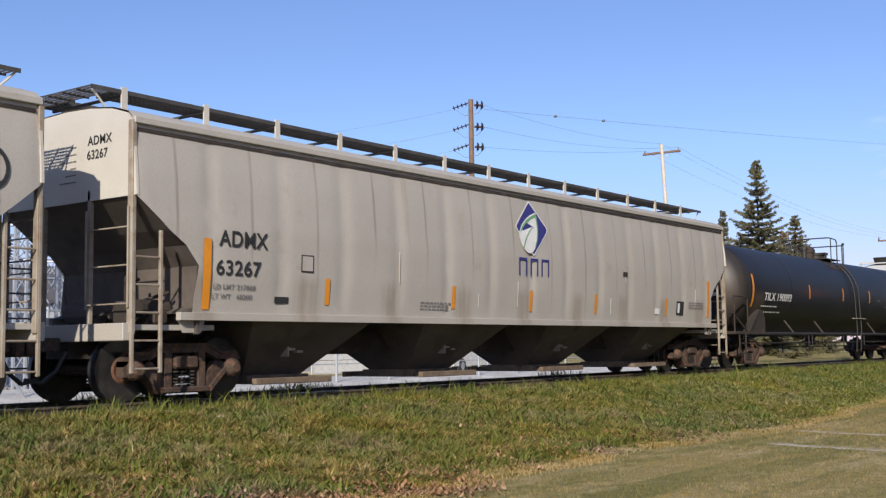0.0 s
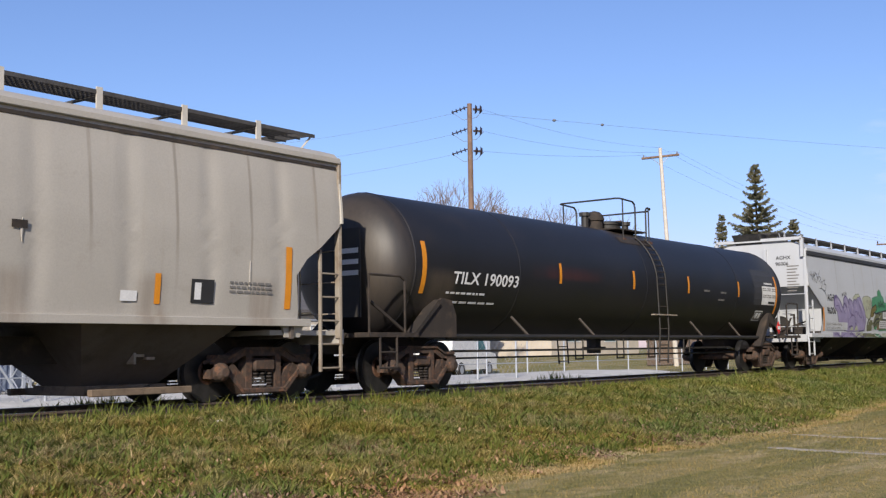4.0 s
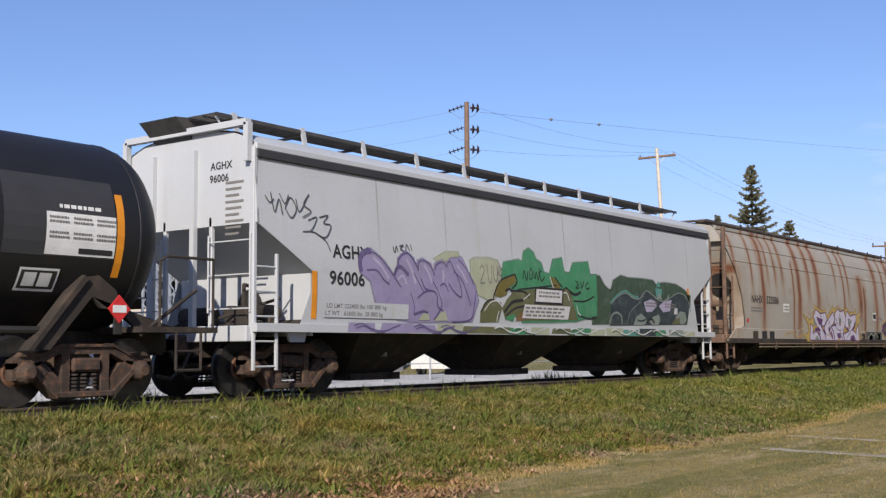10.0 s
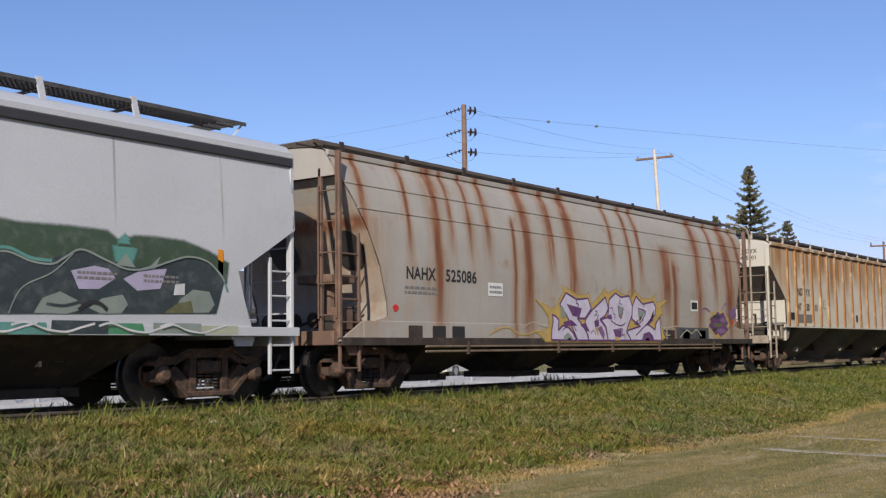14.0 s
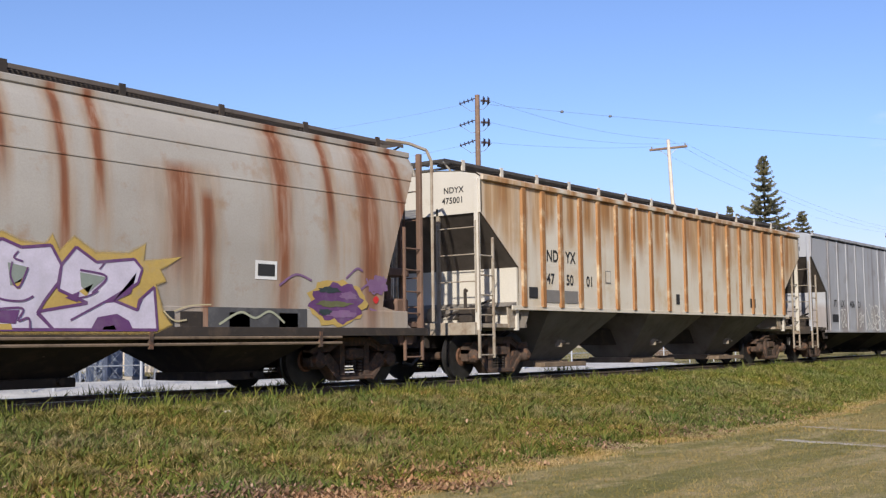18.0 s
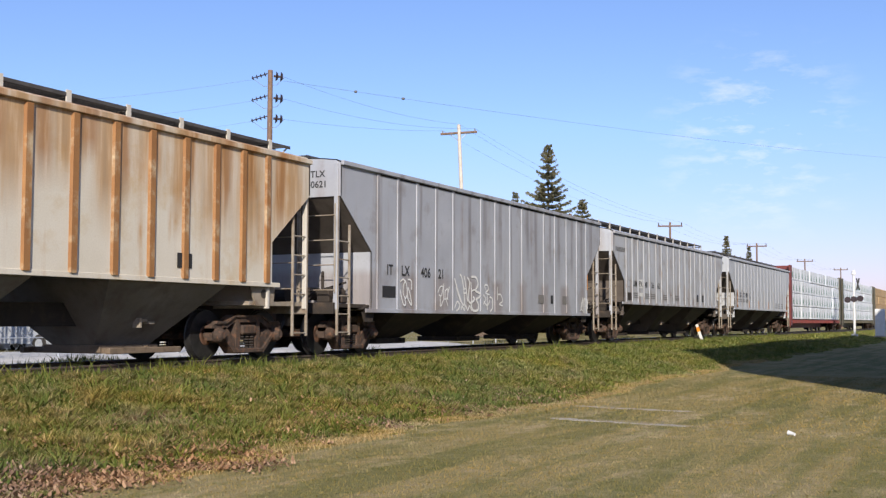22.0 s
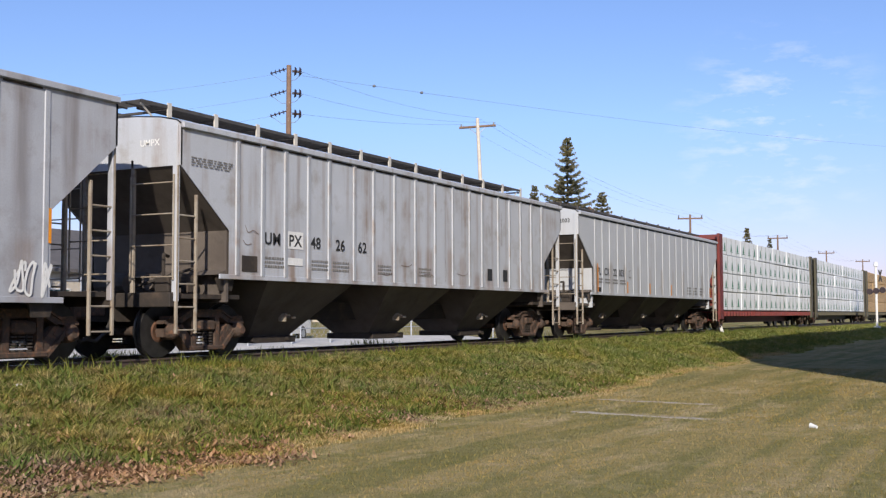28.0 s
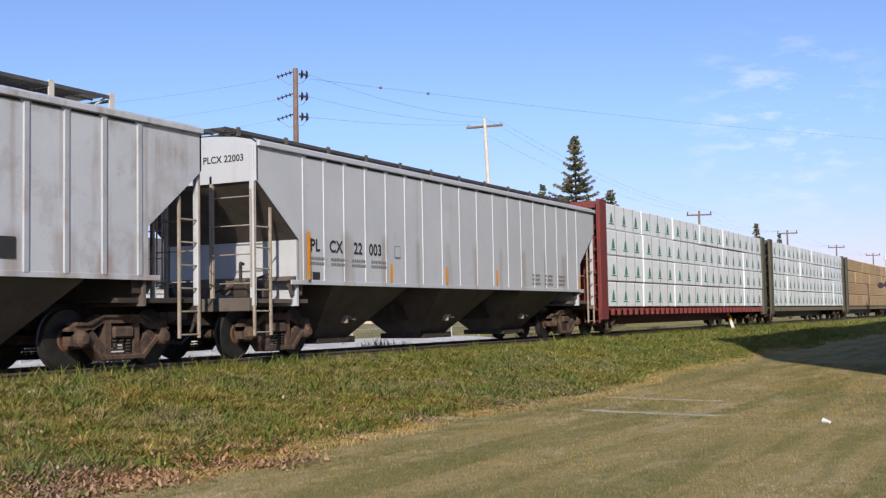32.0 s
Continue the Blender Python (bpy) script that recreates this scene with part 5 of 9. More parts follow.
def soft_paint(key):
    """The same spray paint with a misty edge, thinning out where its cover fades."""
    name = "soft_" + key
    if name in MAT:
        return name
    m = MAT[key].copy()
    m.name = MAT[key].name + "_misty"
    t = m.node_tree
    at = t.nodes.new("ShaderNodeAttribute")
    at.attribute_name = "cover"
    grain = noise_node(t, t.nodes.new("ShaderNodeTexCoord").outputs["Object"], 14.0, 6.0, 0.7)
    k = t.nodes.new("ShaderNodeMath")
    k.operation = "MULTIPLY_ADD"
    k.inputs[1].default_value = 0.55
    t.links.new(grain, k.inputs[0]), t.links.new(at.outputs["Fac"], k.inputs[2])
    ms = t.nodes.new("ShaderNodeMixShader")
    t.links.new(ramp(t, k.outputs[0], 0.28, 1.12), ms.inputs[0])
    t.links.new(t.nodes.new("ShaderNodeBsdfTransparent").outputs[0], ms.inputs[1])
    t.links.new(t.nodes["Principled BSDF"].outputs[0], ms.inputs[2])
    t.links.new(ms.outputs[0], t.nodes["Material Output"].inputs[0])
    MAT[name] = m
    return name


def splash(car, ring, mat_name, sy, proud, name="spray_paint", soft=False):
    """A sprayed field laid on the curved side, with a hard outline or a misty fringe."""
    bm = bmesh.new()
    cover = bm.verts.layers.float.new("cover")
    bm.faces.new([bm.verts.new((a, 0, b)) for a, b in ring])
    lo, hi = min(q[1] for q in ring), max(q[1] for q in ring)
    for k in range(1, int((hi - lo) / 0.14) + 1):
        bmesh.ops.bisect_plane(bm, geom=bm.verts[:] + bm.edges[:] + bm.faces[:], plane_co=(0, 0, lo + 0.14 * k), plane_no=(0, 0, 1))
    bmesh.ops.triangulate(bm, faces=bm.faces[:])
    for v in bm.verts:
        v.co.y, v[cover] = sy(v.co.z) - proud, 1.0
    if soft:
        turn = 1 if sum(a * d - c * b for (a, b), (c, d) in zip(ring, ring[1:] + ring[:1])) > 0 else -1
        inner, outer = [], []
        for i, (a, b) in enumerate(ring):
            d0 = (Vector((a, b)) - Vector(ring[i - 1])).normalized()
            d1 = (Vector(ring[(i + 1) % len(ring)]) - Vector((a, b))).normalized()
            out = Vector((d0.y + d1.y, -d0.x - d1.x)) * turn
            g = Vector((a, b)) + (out.normalized() if out.length > 0.2 else Vector((d0.y, -d0.x)) * turn) * 0.075
            inner.append(bm.verts.new((a, sy(b) - proud + 0.0006, b)))
            outer.append(bm.verts.new((g.x, sy(g.y) - proud + 0.0012, g.y)))
            inner[-1][cover], outer[-1][cover] = 1.0, 0.0
        for i in range(len(ring)):
            j = (i + 1) % len(ring)
            bm.faces.new((inner[i], inner[j], outer[j], outer[i]))
    bmesh.ops.recalc_face_normals(bm, faces=bm.faces[:])
    me = bpy.data.meshes.new(name)
    bm.to_mesh(me)
    bm.free()
    return part(name, me, soft_paint(mat_name) if soft else mat_name, car)


def letter(car, ring, fill, line, y, proud, lw=0.05):
    """One angular sprayed letter: a filled shape and its outline."""
    part("spray_letter", M().add([(a, y - proud, b) for a, b in ring], [tuple(range(len(ring)))]), fill, car)
    for (a, b), (c, d) in zip(ring, ring[1:] + ring[:1]):
        stroke(car, [(a, b), (c, d)], lw, line, lambda z: y, proud + 0.004)


def scribble(car, x0, z0, w, h, n, mat_name, sy, seed, proud, lw=0.04):
    """Looping unreadable handwriting in a box."""
    rnd = random.Random(seed)
    for i in range(n):
        cx, cw = x0 + w * (i + 0.5) / n, w / n * 0.6
        f1, f2 = rnd.choice((1, 1.5, 2)), rnd.choice((1.5, 2, 2.5, 3))
        a, b, c = rnd.uniform(0, 6), rnd.uniform(0, 6), rnd.uniform(0.15, 0.45)
        pts = []
        for k in range(rnd.randint(7, 10)):
            t = k / 7 * 5.0
            pts.append((cx + cw * (0.7 * math.sin(f1 * t + a) + 0.25 * math.sin(3 * t + b)) + cw * c * math.cos(t), z0 + h * (0.5 + 0.42 * math.cos(f2 * t * 0.8 + b) + rnd.uniform(-0.08, 0.08))))
        stroke(car, pts, lw, mat_name, sy, proud)


def build_white_hopper():
    L = 16.8
    car = build_hopper(51.68, L, "off-white curved-side covered hopper sprayed with lilac and green lettering", "aghx", CUT_G, W_G, 3.84, 1.12, 0.36, bays=3, sill_h=0.12, end_h=2.66, hole=True, bay_span=(1.7, L - 1.7),
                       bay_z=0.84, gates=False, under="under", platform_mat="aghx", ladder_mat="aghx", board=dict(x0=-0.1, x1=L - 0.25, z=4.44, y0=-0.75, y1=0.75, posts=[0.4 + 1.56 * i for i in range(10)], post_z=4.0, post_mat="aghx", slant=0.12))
    sy = curve_of(W_G)
    # shade under the roof overhang, modelled as a dark band
    part("eave_strip", M().box(0.02, L - 0.02, -1.575, -1.48, 3.665, 3.79, 0.01), "repaint_and_shade", car, "dark strip put in for the shade below the roof edge")
    # end box with hatch chute and pale frame
    part("end_frame", M().box(-0.08, 0.0, -0.25, -0.15, 1.1, 3.9).box(-0.08, 0.0, 0.75, 0.85, 1.1, 3.9).box(-0.12, 0.0, -1.45, 1.45, 4.16, 4.26).box(-0.12, -0.02, -1.5, -1.4, 3.6, 4.2).box(-0.12, -0.02, 1.4, 1.5, 3.6, 4.2), "aghx", car)
    part("roof_chute", M().prism([(-0.35, 4.42), (0.7, 4.5), (0.5, 4.1), (0.0, 4.1)], -0.1, 0.8), "grate", car)
    end_opening(car, lambda z: 1.22, -0.19, 1.45, 0.29)
    lettering("AGHX", 0.22, 1.66, 2.23, car, surf_y=sy)
    lettering("96006", 0.22, 1.57, 1.79, car, surf_y=sy, squeeze=1.1)
    lettering("AGHX", 0.12, 0.55, 3.55, car, end=0.0, name="end_lettering")
    lettering("96006", 0.12, 0.53, 3.35, car, end=0.0, name="end_lettering")
    for k in range(9):
        part("end_print", M().box(-0.01, -0.006, -1.3 + 0.05 * (k % 3), -0.9, 3.3 - 0.1 * k, 3.335 - 0.1 * k), "grey_ink", car)
    patch(1.44, 3.62, 1.25, 1.51, car, "aghx", sy, "stencil_ground", proud=0.0195)
    lettering("LD LMT 222400 lbs 100 880 kg", 0.072, 1.5, 1.405, car, "grey_ink", sy, proud=0.0215, squeeze=1.12)
    lettering("LT WT   63600 lbs  28 880 kg", 0.072, 1.47, 1.285, car, "grey_ink", sy, proud=0.0215, squeeze=1.12)
    reflectors(car, [1.22], 1.22, 1.98, sy, 0.12)
    reflectors(car, [15.22], 1.85, 2.25, sy)
    # black scrawl at the left top
    stroke(car, [(0.17, 3.09), (0.26, 2.99), (0.35, 3.05)], 0.021, "repaint2", sy, 0.012)
    stroke(car, [(0.29, 3.15), (0.36, 2.85), (0.46, 3.06), (0.53, 2.82)], 0.021, "repaint2", sy, 0.012)
    stroke(car, [(0.48, 3.15), (0.59, 3.0), (0.68, 3.15)], 0.021, "repaint2", sy, 0.012)
    stroke(car, [(0.59, 2.93), (0.72, 3.11), (0.84, 2.94), (0.72, 2.79), (0.59, 2.93)], 0.021, "repaint2", sy, 0.012)
    stroke(car, [(0.84, 3.1), (0.91, 2.9), (1.1, 3.15), (1.14, 3.2), (1.01, 3.03), (1.17, 2.93), (0.97, 2.82)], 0.021, "repaint2", sy, 0.012)
    stroke(car, [(1.1, 2.78), (1.3, 2.85), (1.23, 2.7), (1.14, 2.61)], 0.021, "repaint2", sy, 0.012)
    stroke(car, [(1.36, 2.85), (1.57, 2.9), (1.46, 2.77), (1.63, 2.74), (1.5, 2.54), (1.3, 2.57)], 0.021, "repaint2", sy, 0.012)
    stroke(car, [(0.97, 2.59), (1.23, 2.6), (1.5, 2.47), (1.59, 2.32)], 0.021, "repaint2", sy, 0.012)
    stroke(car, [(3.21, 2.51), (3.25, 2.41), (3.3, 2.52), (3.34, 2.42)], 0.021, "repaint2", sy, 0.012)
    stroke(car, [(3.39, 2.53), (3.5, 2.55), (3.41, 2.48), (3.5, 2.45)], 0.021, "repaint2", sy, 0.012)
    stroke(car, [(3.56, 2.45), (3.59, 2.57), (3.67, 2.46)], 0.021, "repaint2", sy, 0.012)
    stroke(car, [(3.7, 2.58), (3.74, 2.47)], 0.021, "repaint2", sy, 0.012)
    # lilac fingers with dark edges and pale streaks
    splash(car, [(2.35, 2.03), (2.37, 2.33), (2.6, 2.4), (2.94, 2.22), (3.22, 1.99), (3.34, 2.17), (3.36, 2.29), (3.53, 2.41), (3.76, 2.32), (3.87, 2.13), (3.9, 2.28), (4.02, 2.32), (4.26, 2.24), (4.37, 2.12), (4.4, 2.25), (4.62, 2.32), (4.73, 2.27), (4.9, 2.37), (5.23, 2.42), (5.43, 2.14), (5.64, 1.9), (5.74, 1.64), (5.56, 1.27), (4.57, 1.25), (3.78, 1.23), (3.33, 1.28), (2.75, 1.53), (2.61, 1.9)], "sp_lilac", sy, 0.01, soft=True)
    stroke(car, [(2.34, 2.03), (2.31, 2.22), (2.42, 2.36), (2.6, 2.39)], 0.096, "sp_lilac_dark", sy, 0.0155)
    stroke(car, [(2.48, 2.39), (2.74, 2.35), (2.94, 2.22), (3.17, 2.02), (3.4, 1.81)], 0.028, "sp_lilac_dark", sy, 0.0155)
    stroke(car, [(2.49, 2.06), (2.74, 2.07), (2.93, 1.92), (3.08, 1.85)], 0.028, "sp_lilac_dark", sy, 0.0155)
    stroke(car, [(3.34, 2.14), (3.33, 2.27), (3.44, 2.38), (3.61, 2.42), (3.78, 2.29), (3.89, 2.13)], 0.04, "sp_lilac_dark", sy, 0.0155)
    stroke(car, [(3.22, 2.01), (3.28, 2.13), (3.41, 2.16), (3.61, 2.03)], 0.064, "sp_lilac_dark", sy, 0.0155)
    stroke(car, [(3.76, 2.08), (3.92, 1.89), (4.05, 1.74)], 0.024, "sp_lilac_dark", sy, 0.0155)
    stroke(car, [(3.89, 2.17), (3.92, 2.28), (4.04, 2.32), (4.23, 2.25), (4.37, 2.06)], 0.032, "sp_lilac_dark", sy, 0.0155)
    stroke(car, [(3.97, 1.99), (4.08, 1.82), (4.22, 1.79)], 0.032, "sp_lilac_dark", sy, 0.0155)
    stroke(car, [(4.37, 2.16), (4.45, 2.27), (4.62, 2.32), (4.76, 2.23)], 0.032, "sp_lilac_dark", sy, 0.0155)
    stroke(car, [(4.33, 1.95), (4.48, 1.76), (4.59, 1.51), (4.36, 1.26)], 0.024, "sp_lilac_dark", sy, 0.0155)
    stroke(car, [(4.54, 1.88), (4.68, 1.92), (4.79, 1.77)], 0.027, "sp_lilac_dark", sy, 0.0155)
    stroke(car, [(4.76, 2.27), (4.85, 2.35), (4.96, 2.22), (5.14, 1.96), (5.2, 1.7), (4.96, 1.79), (4.79, 1.94)], 0.027, "sp_lilac_dark", sy, 0.0155)
    stroke(car, [(4.96, 2.16), (5.19, 2.04), (5.37, 1.8), (5.5, 1.54)], 0.027, "sp_lilac_dark", sy, 0.0155)
    stroke(car, [(5.13, 2.4), (5.37, 2.23), (5.61, 1.94)], 0.027, "sp_lilac_dark", sy, 0.0155)
    stroke(car, [(3.87, 1.63), (4.08, 1.75), (4.29, 1.78), (4.43, 1.71), (4.46, 1.51), (4.63, 1.43)], 0.032, "sp_lilac_dark", sy, 0.0155)
    stroke(car, [(3.78, 1.34), (4.03, 1.4), (4.19, 1.38)], 0.048, "sp_lilac_dark", sy, 0.0155)
    stroke(car, [(5.68, 1.85), (5.62, 1.55), (5.5, 1.28), (4.91, 1.23)], 0.027, "sp_lilac_dark", sy, 0.0155)
    stroke(car, [(3.67, 1.72), (3.77, 1.52), (3.78, 1.33)], 0.021, "sp_lilac_dark", sy, 0.0155)
    stroke(car, [(2.66, 2.28), (2.88, 2.14), (3.07, 1.94)], 0.056, "sp_pale", sy, 0.0135)
    stroke(car, [(3.56, 2.31), (3.71, 2.12), (3.82, 1.89)], 0.056, "sp_pale", sy, 0.0135)
    stroke(car, [(4.07, 2.23), (4.22, 2.07), (4.29, 1.91)], 0.048, "sp_pale", sy, 0.0135)
    stroke(car, [(5.07, 2.29), (5.25, 2.13), (5.4, 1.97)], 0.054, "sp_pale", sy, 0.0135)
    stroke(car, [(4.62, 2.18), (4.65, 2.06), (4.62, 1.95)], 0.054, "sp_pale", sy, 0.0135)
    stroke(car, [(3.32, 1.94), (3.46, 2.01), (3.56, 1.87)], 0.04, "sp_pale", sy, 0.0135)
    splash(car, [(3.91, 1.24), (4.06, 1.37), (4.19, 1.38), (4.25, 1.25)], "sp_lime", sy, 0.0165)
    splash(car, [(4.38, 1.24), (4.57, 1.39), (4.71, 1.43), (4.8, 1.25)], "sp_lime", sy, 0.0165)
    # pale field, green clouds and olive shapes with plaques
    splash(car, [(5.54, 2.38), (5.68, 2.43), (6.12, 2.46), (6.44, 2.43), (6.56, 2.24), (6.53, 2.05), (6.37, 1.77), (6.14, 1.69), (5.66, 1.81), (5.57, 1.98)], "sp_lime", sy, 0.008, soft=True)
    splash(car, [(4.4, 2.37), (4.78, 2.49), (5.13, 2.51), (5.19, 2.39), (4.56, 2.29)], "sp_lime", sy, 0.0085, soft=True)
    splash(car, [(6.93, 1.96), (6.59, 2.17), (6.68, 2.41), (6.92, 2.44), (7.22, 2.49), (7.37, 2.47), (7.44, 2.67), (7.63, 2.75), (7.79, 2.68), (7.87, 2.55), (8.07, 2.48), (8.16, 2.28), (8.4, 2.26), (8.57, 2.57), (8.92, 2.64), (8.99, 2.34), (9.23, 2.32), (9.41, 2.55), (10.05, 2.62), (10.12, 2.33), (10.39, 2.35), (10.42, 1.8), (10.26, 1.47), (9.49, 1.34), (8.53, 1.31), (7.35, 1.28), (7.14, 1.73)], "sp_green", sy, 0.009, soft=True)
    splash(car, [(5.83, 1.23), (5.84, 1.45), (5.97, 1.62), (6.21, 1.67), (6.46, 1.64), (6.58, 1.52), (6.47, 1.25)], "sp_olive", sy, 0.0115)
    splash(car, [(6.26, 1.77), (6.41, 1.96), (6.64, 2.12), (7.05, 2.2), (7.08, 2.05), (6.84, 1.95), (6.74, 1.79), (6.51, 1.73)], "sp_moss", sy, 0.012)
    splash(car, [(6.58, 1.52), (6.75, 1.71), (7.03, 1.9), (7.39, 1.91), (7.97, 1.95), (8.52, 1.99), (9.11, 2), (9.3, 1.84), (9.36, 1.67), (9.55, 1.34), (8.31, 1.31), (7.15, 1.28), (7.05, 1.38), (6.71, 1.29)], "sp_olive", sy, 0.0118)
    splash(car, [(8.48, 1.97), (8.4, 2.24), (8.54, 2.22), (8.81, 2.05), (8.75, 1.97)], "sp_moss", sy, 0.0125)
    splash(car, [(6.71, 1.31), (6.78, 1.37), (7.06, 1.42), (7, 1.27)], "sp_green", sy, 0.0128)
    splash(car, [(9.55, 1.67), (10.39, 1.75), (10.39, 1.43), (9.61, 1.46)], "sp_green", sy, 0.0128)
    splash(car, [(7.07, 1.28), (7.26, 1.46), (7.36, 1.47), (7.41, 1.29)], "sp_rust", sy, 0.0128)
    stroke(car, [(6.26, 1.71), (6.5, 2.05), (7.05, 2.22)], 0.032, "ink", sy, 0.015)
    stroke(car, [(7.05, 2.2), (7.11, 2.05), (6.93, 1.92)], 0.04, "ink", sy, 0.015)
    stroke(car, [(7.13, 1.91), (7.75, 1.97), (8.64, 2.06)], 0.032, "ink", sy, 0.015)
    stroke(car, [(6.94, 1.88), (7.39, 1.87), (7.56, 1.75)], 0.04, "ink", sy, 0.015)
    stroke(car, [(6.66, 1.44), (6.94, 1.65), (7.34, 1.7)], 0.064, "ink", sy, 0.015)
    stroke(car, [(6.71, 1.37), (7.04, 1.53), (7.44, 1.59)], 0.04, "ink", sy, 0.015)
    stroke(car, [(9.17, 1.96), (9.42, 1.89), (9.67, 1.95)], 0.063, "ink", sy, 0.015)
    stroke(car, [(9.36, 1.75), (9.86, 1.76), (10.26, 1.88)], 0.036, "ink", sy, 0.015)
    stroke(car, [(9.55, 1.45), (10, 1.38), (10.39, 1.42)], 0.036, "ink", sy, 0.015)
    stroke(car, [(5.84, 1.41), (6.01, 1.62), (6.23, 1.68), (6.54, 1.61)], 0.028, "ink", sy, 0.015)
    stroke(car, [(6.69, 1.87), (6.84, 1.91), (6.94, 1.86)], 0.048, "ink", sy, 0.015)
    stroke(car, [(8.85, 1.92), (9.05, 2.02), (9.29, 1.88)], 0.036, "ink", sy, 0.015)
    stroke(car, [(8.58, 2.23), (8.75, 2.11), (8.89, 2.03)], 0.032, "ink", sy, 0.015)
    stroke(car, [(5.97, 1.46), (6.14, 1.61), (6.37, 1.66), (6.58, 1.55)], 0.024, "sp_white", sy, 0.0165)
    stroke(car, [(7.29, 1.7), (7.44, 1.76), (7.59, 1.84)], 0.02, "sp_white", sy, 0.0165)
    stroke(car, [(8.38, 2.23), (8.46, 2.09), (8.52, 1.99)], 0.024, "sp_white", sy, 0.0165)
    stroke(car, [(8.87, 1.89), (9.06, 1.91), (9.17, 1.75)], 0.027, "sp_white", sy, 0.0165)
    stroke(car, [(6.47, 1.47), (6.42, 1.36), (6.4, 1.24)], 0.024, "sp_white", sy, 0.0165)
    stroke(car, [(9.48, 1.65), (9.55, 1.5), (9.67, 1.44)], 0.023, "sp_white", sy, 0.0165)
    stroke(car, [(5.82, 2.26), (5.9, 2.33), (5.96, 2.23), (5.84, 2), (5.98, 2.01)], 0.021, "grey_ink", sy, 0.0135)
    stroke(car, [(6.06, 2.36), (6.11, 2.06), (6.2, 2.03), (6.22, 2.35)], 0.021, "grey_ink", sy, 0.0135)
    stroke(car, [(6.28, 2.36), (6.3, 2.09), (6.4, 2.06), (6.41, 2.35)], 0.024, "grey_ink", sy, 0.0135)
    stroke(car, [(6.52, 2.36), (6.43, 2.23), (6.55, 2.13), (6.45, 2.04), (6.41, 2.16), (6.58, 2.32)], 0.021, "grey_ink", sy, 0.0135)
    stroke(car, [(7.33, 2.13), (7.39, 2.31), (7.47, 2.11), (7.53, 2.3)], 0.024, "ink", sy, 0.0165)
    stroke(car, [(7.6, 2.28), (7.66, 2.37), (7.7, 2.21), (7.6, 2.14), (7.6, 2.28)], 0.024, "ink", sy, 0.0165)
    stroke(car, [(7.74, 2.33), (7.79, 2.16), (7.85, 2.3), (7.92, 2.14), (7.98, 2.39)], 0.024, "ink", sy, 0.0165)
    stroke(car, [(8.07, 2.34), (7.98, 2.27), (8.05, 2.12), (8.16, 2.22)], 0.027, "ink", sy, 0.0165)
    stroke(car, [(9.45, 2.2), (9.53, 2.1), (9.45, 2.04), (9.58, 2.05), (9.53, 2.19)], 0.024, "ink", sy, 0.0165)
    stroke(car, [(9.67, 2.19), (9.71, 2.04), (9.81, 2.2)], 0.027, "ink", sy, 0.0165)
    stroke(car, [(10.02, 2.18), (9.89, 2.12), (9.94, 2.03), (10.07, 2.07)], 0.027, "ink", sy, 0.0165)
    for x0, x1, z0, z1, lean, n in ((7.80, 8.84, 1.69, 1.95, 0.15, 2), (7.30, 9.12, 1.34, 1.62, 0.3, 3)):
        if n == 2:
            patch(x0 - 0.05, x1 + 0.05, z0 - 0.045, z1 + 0.045, car, "ink", sy, "plaque_frame", proud=0.019, lean=lean)
        patch(x0, x1, z0, z1, car, "sp_white", sy, "plaque", proud=0.022, lean=lean)
        bars(n, x0 + 0.12, z1 - 0.085, (x1 - x0) * 0.84, 0.04, car, "grey_ink", sy, seed=30 + n, proud=0.026)
    # dark shapes with pale outlines under a sprayed green cloud
    splash(car, [(10.17, 2.33), (10.56, 2.32), (10.74, 2.13), (10.95, 2.03), (11.17, 2.04), (11.26, 1.88), (11.1, 1.75), (10.98, 1.54), (10.96, 1.3), (10.23, 1.28)], "sp_dkgreen", sy, 0.0082, soft=True)
    splash(car, [(11.09, 2.03), (11.2, 2.25), (11.58, 2.38), (11.93, 2.34), (12.65, 2.35), (13.23, 2.34), (13.43, 2.22), (13.7, 2.3), (14.05, 2.31), (14.55, 2.29), (15, 2.17), (15.34, 2.04), (15.31, 1.8), (13.17, 1.71), (11.26, 1.63)], "sp_dkgreen", sy, 0.009, soft=True)
    splash(car, [(11, 1.24), (11.02, 1.54), (11.1, 1.75), (11.36, 1.93), (11.7, 2.03), (11.99, 1.96), (12.29, 1.89), (12.65, 2.06), (12.84, 2.12), (13.3, 1.99), (13.7, 1.91), (14.26, 2.02), (14.7, 2.14), (15.08, 2.03), (15.28, 1.79), (15.15, 1.32)], "sp_slate", sy, 0.0115)
    splash(car, [(13.36, 2.17), (13.53, 2.32), (13.7, 2.15), (13.63, 1.99), (13.4, 1.99)], "sp_teal", sy, 0.0105, soft=True)
    stroke(car, [(11, 1.76), (11.36, 1.95), (11.76, 2.06), (12.11, 1.95), (12.41, 1.93)], 0.041, "sp_teal", sy, 0.0165)
    stroke(car, [(11.04, 1.73), (11.37, 1.91), (11.76, 2.01), (12.11, 1.91), (12.41, 1.89), (12.59, 1.98), (12.84, 2.1), (13.23, 1.98), (13.56, 1.88), (13.91, 1.91), (14.26, 2.02), (14.62, 2.11), (15, 2.04), (15.28, 1.79)], 0.027, "sp_grey", sy, 0.0165)
    stroke(car, [(11.83, 1.25), (12, 1.58), (12.41, 1.78), (12.72, 2.04)], 0.018, "sp_grey", sy, 0.0165)
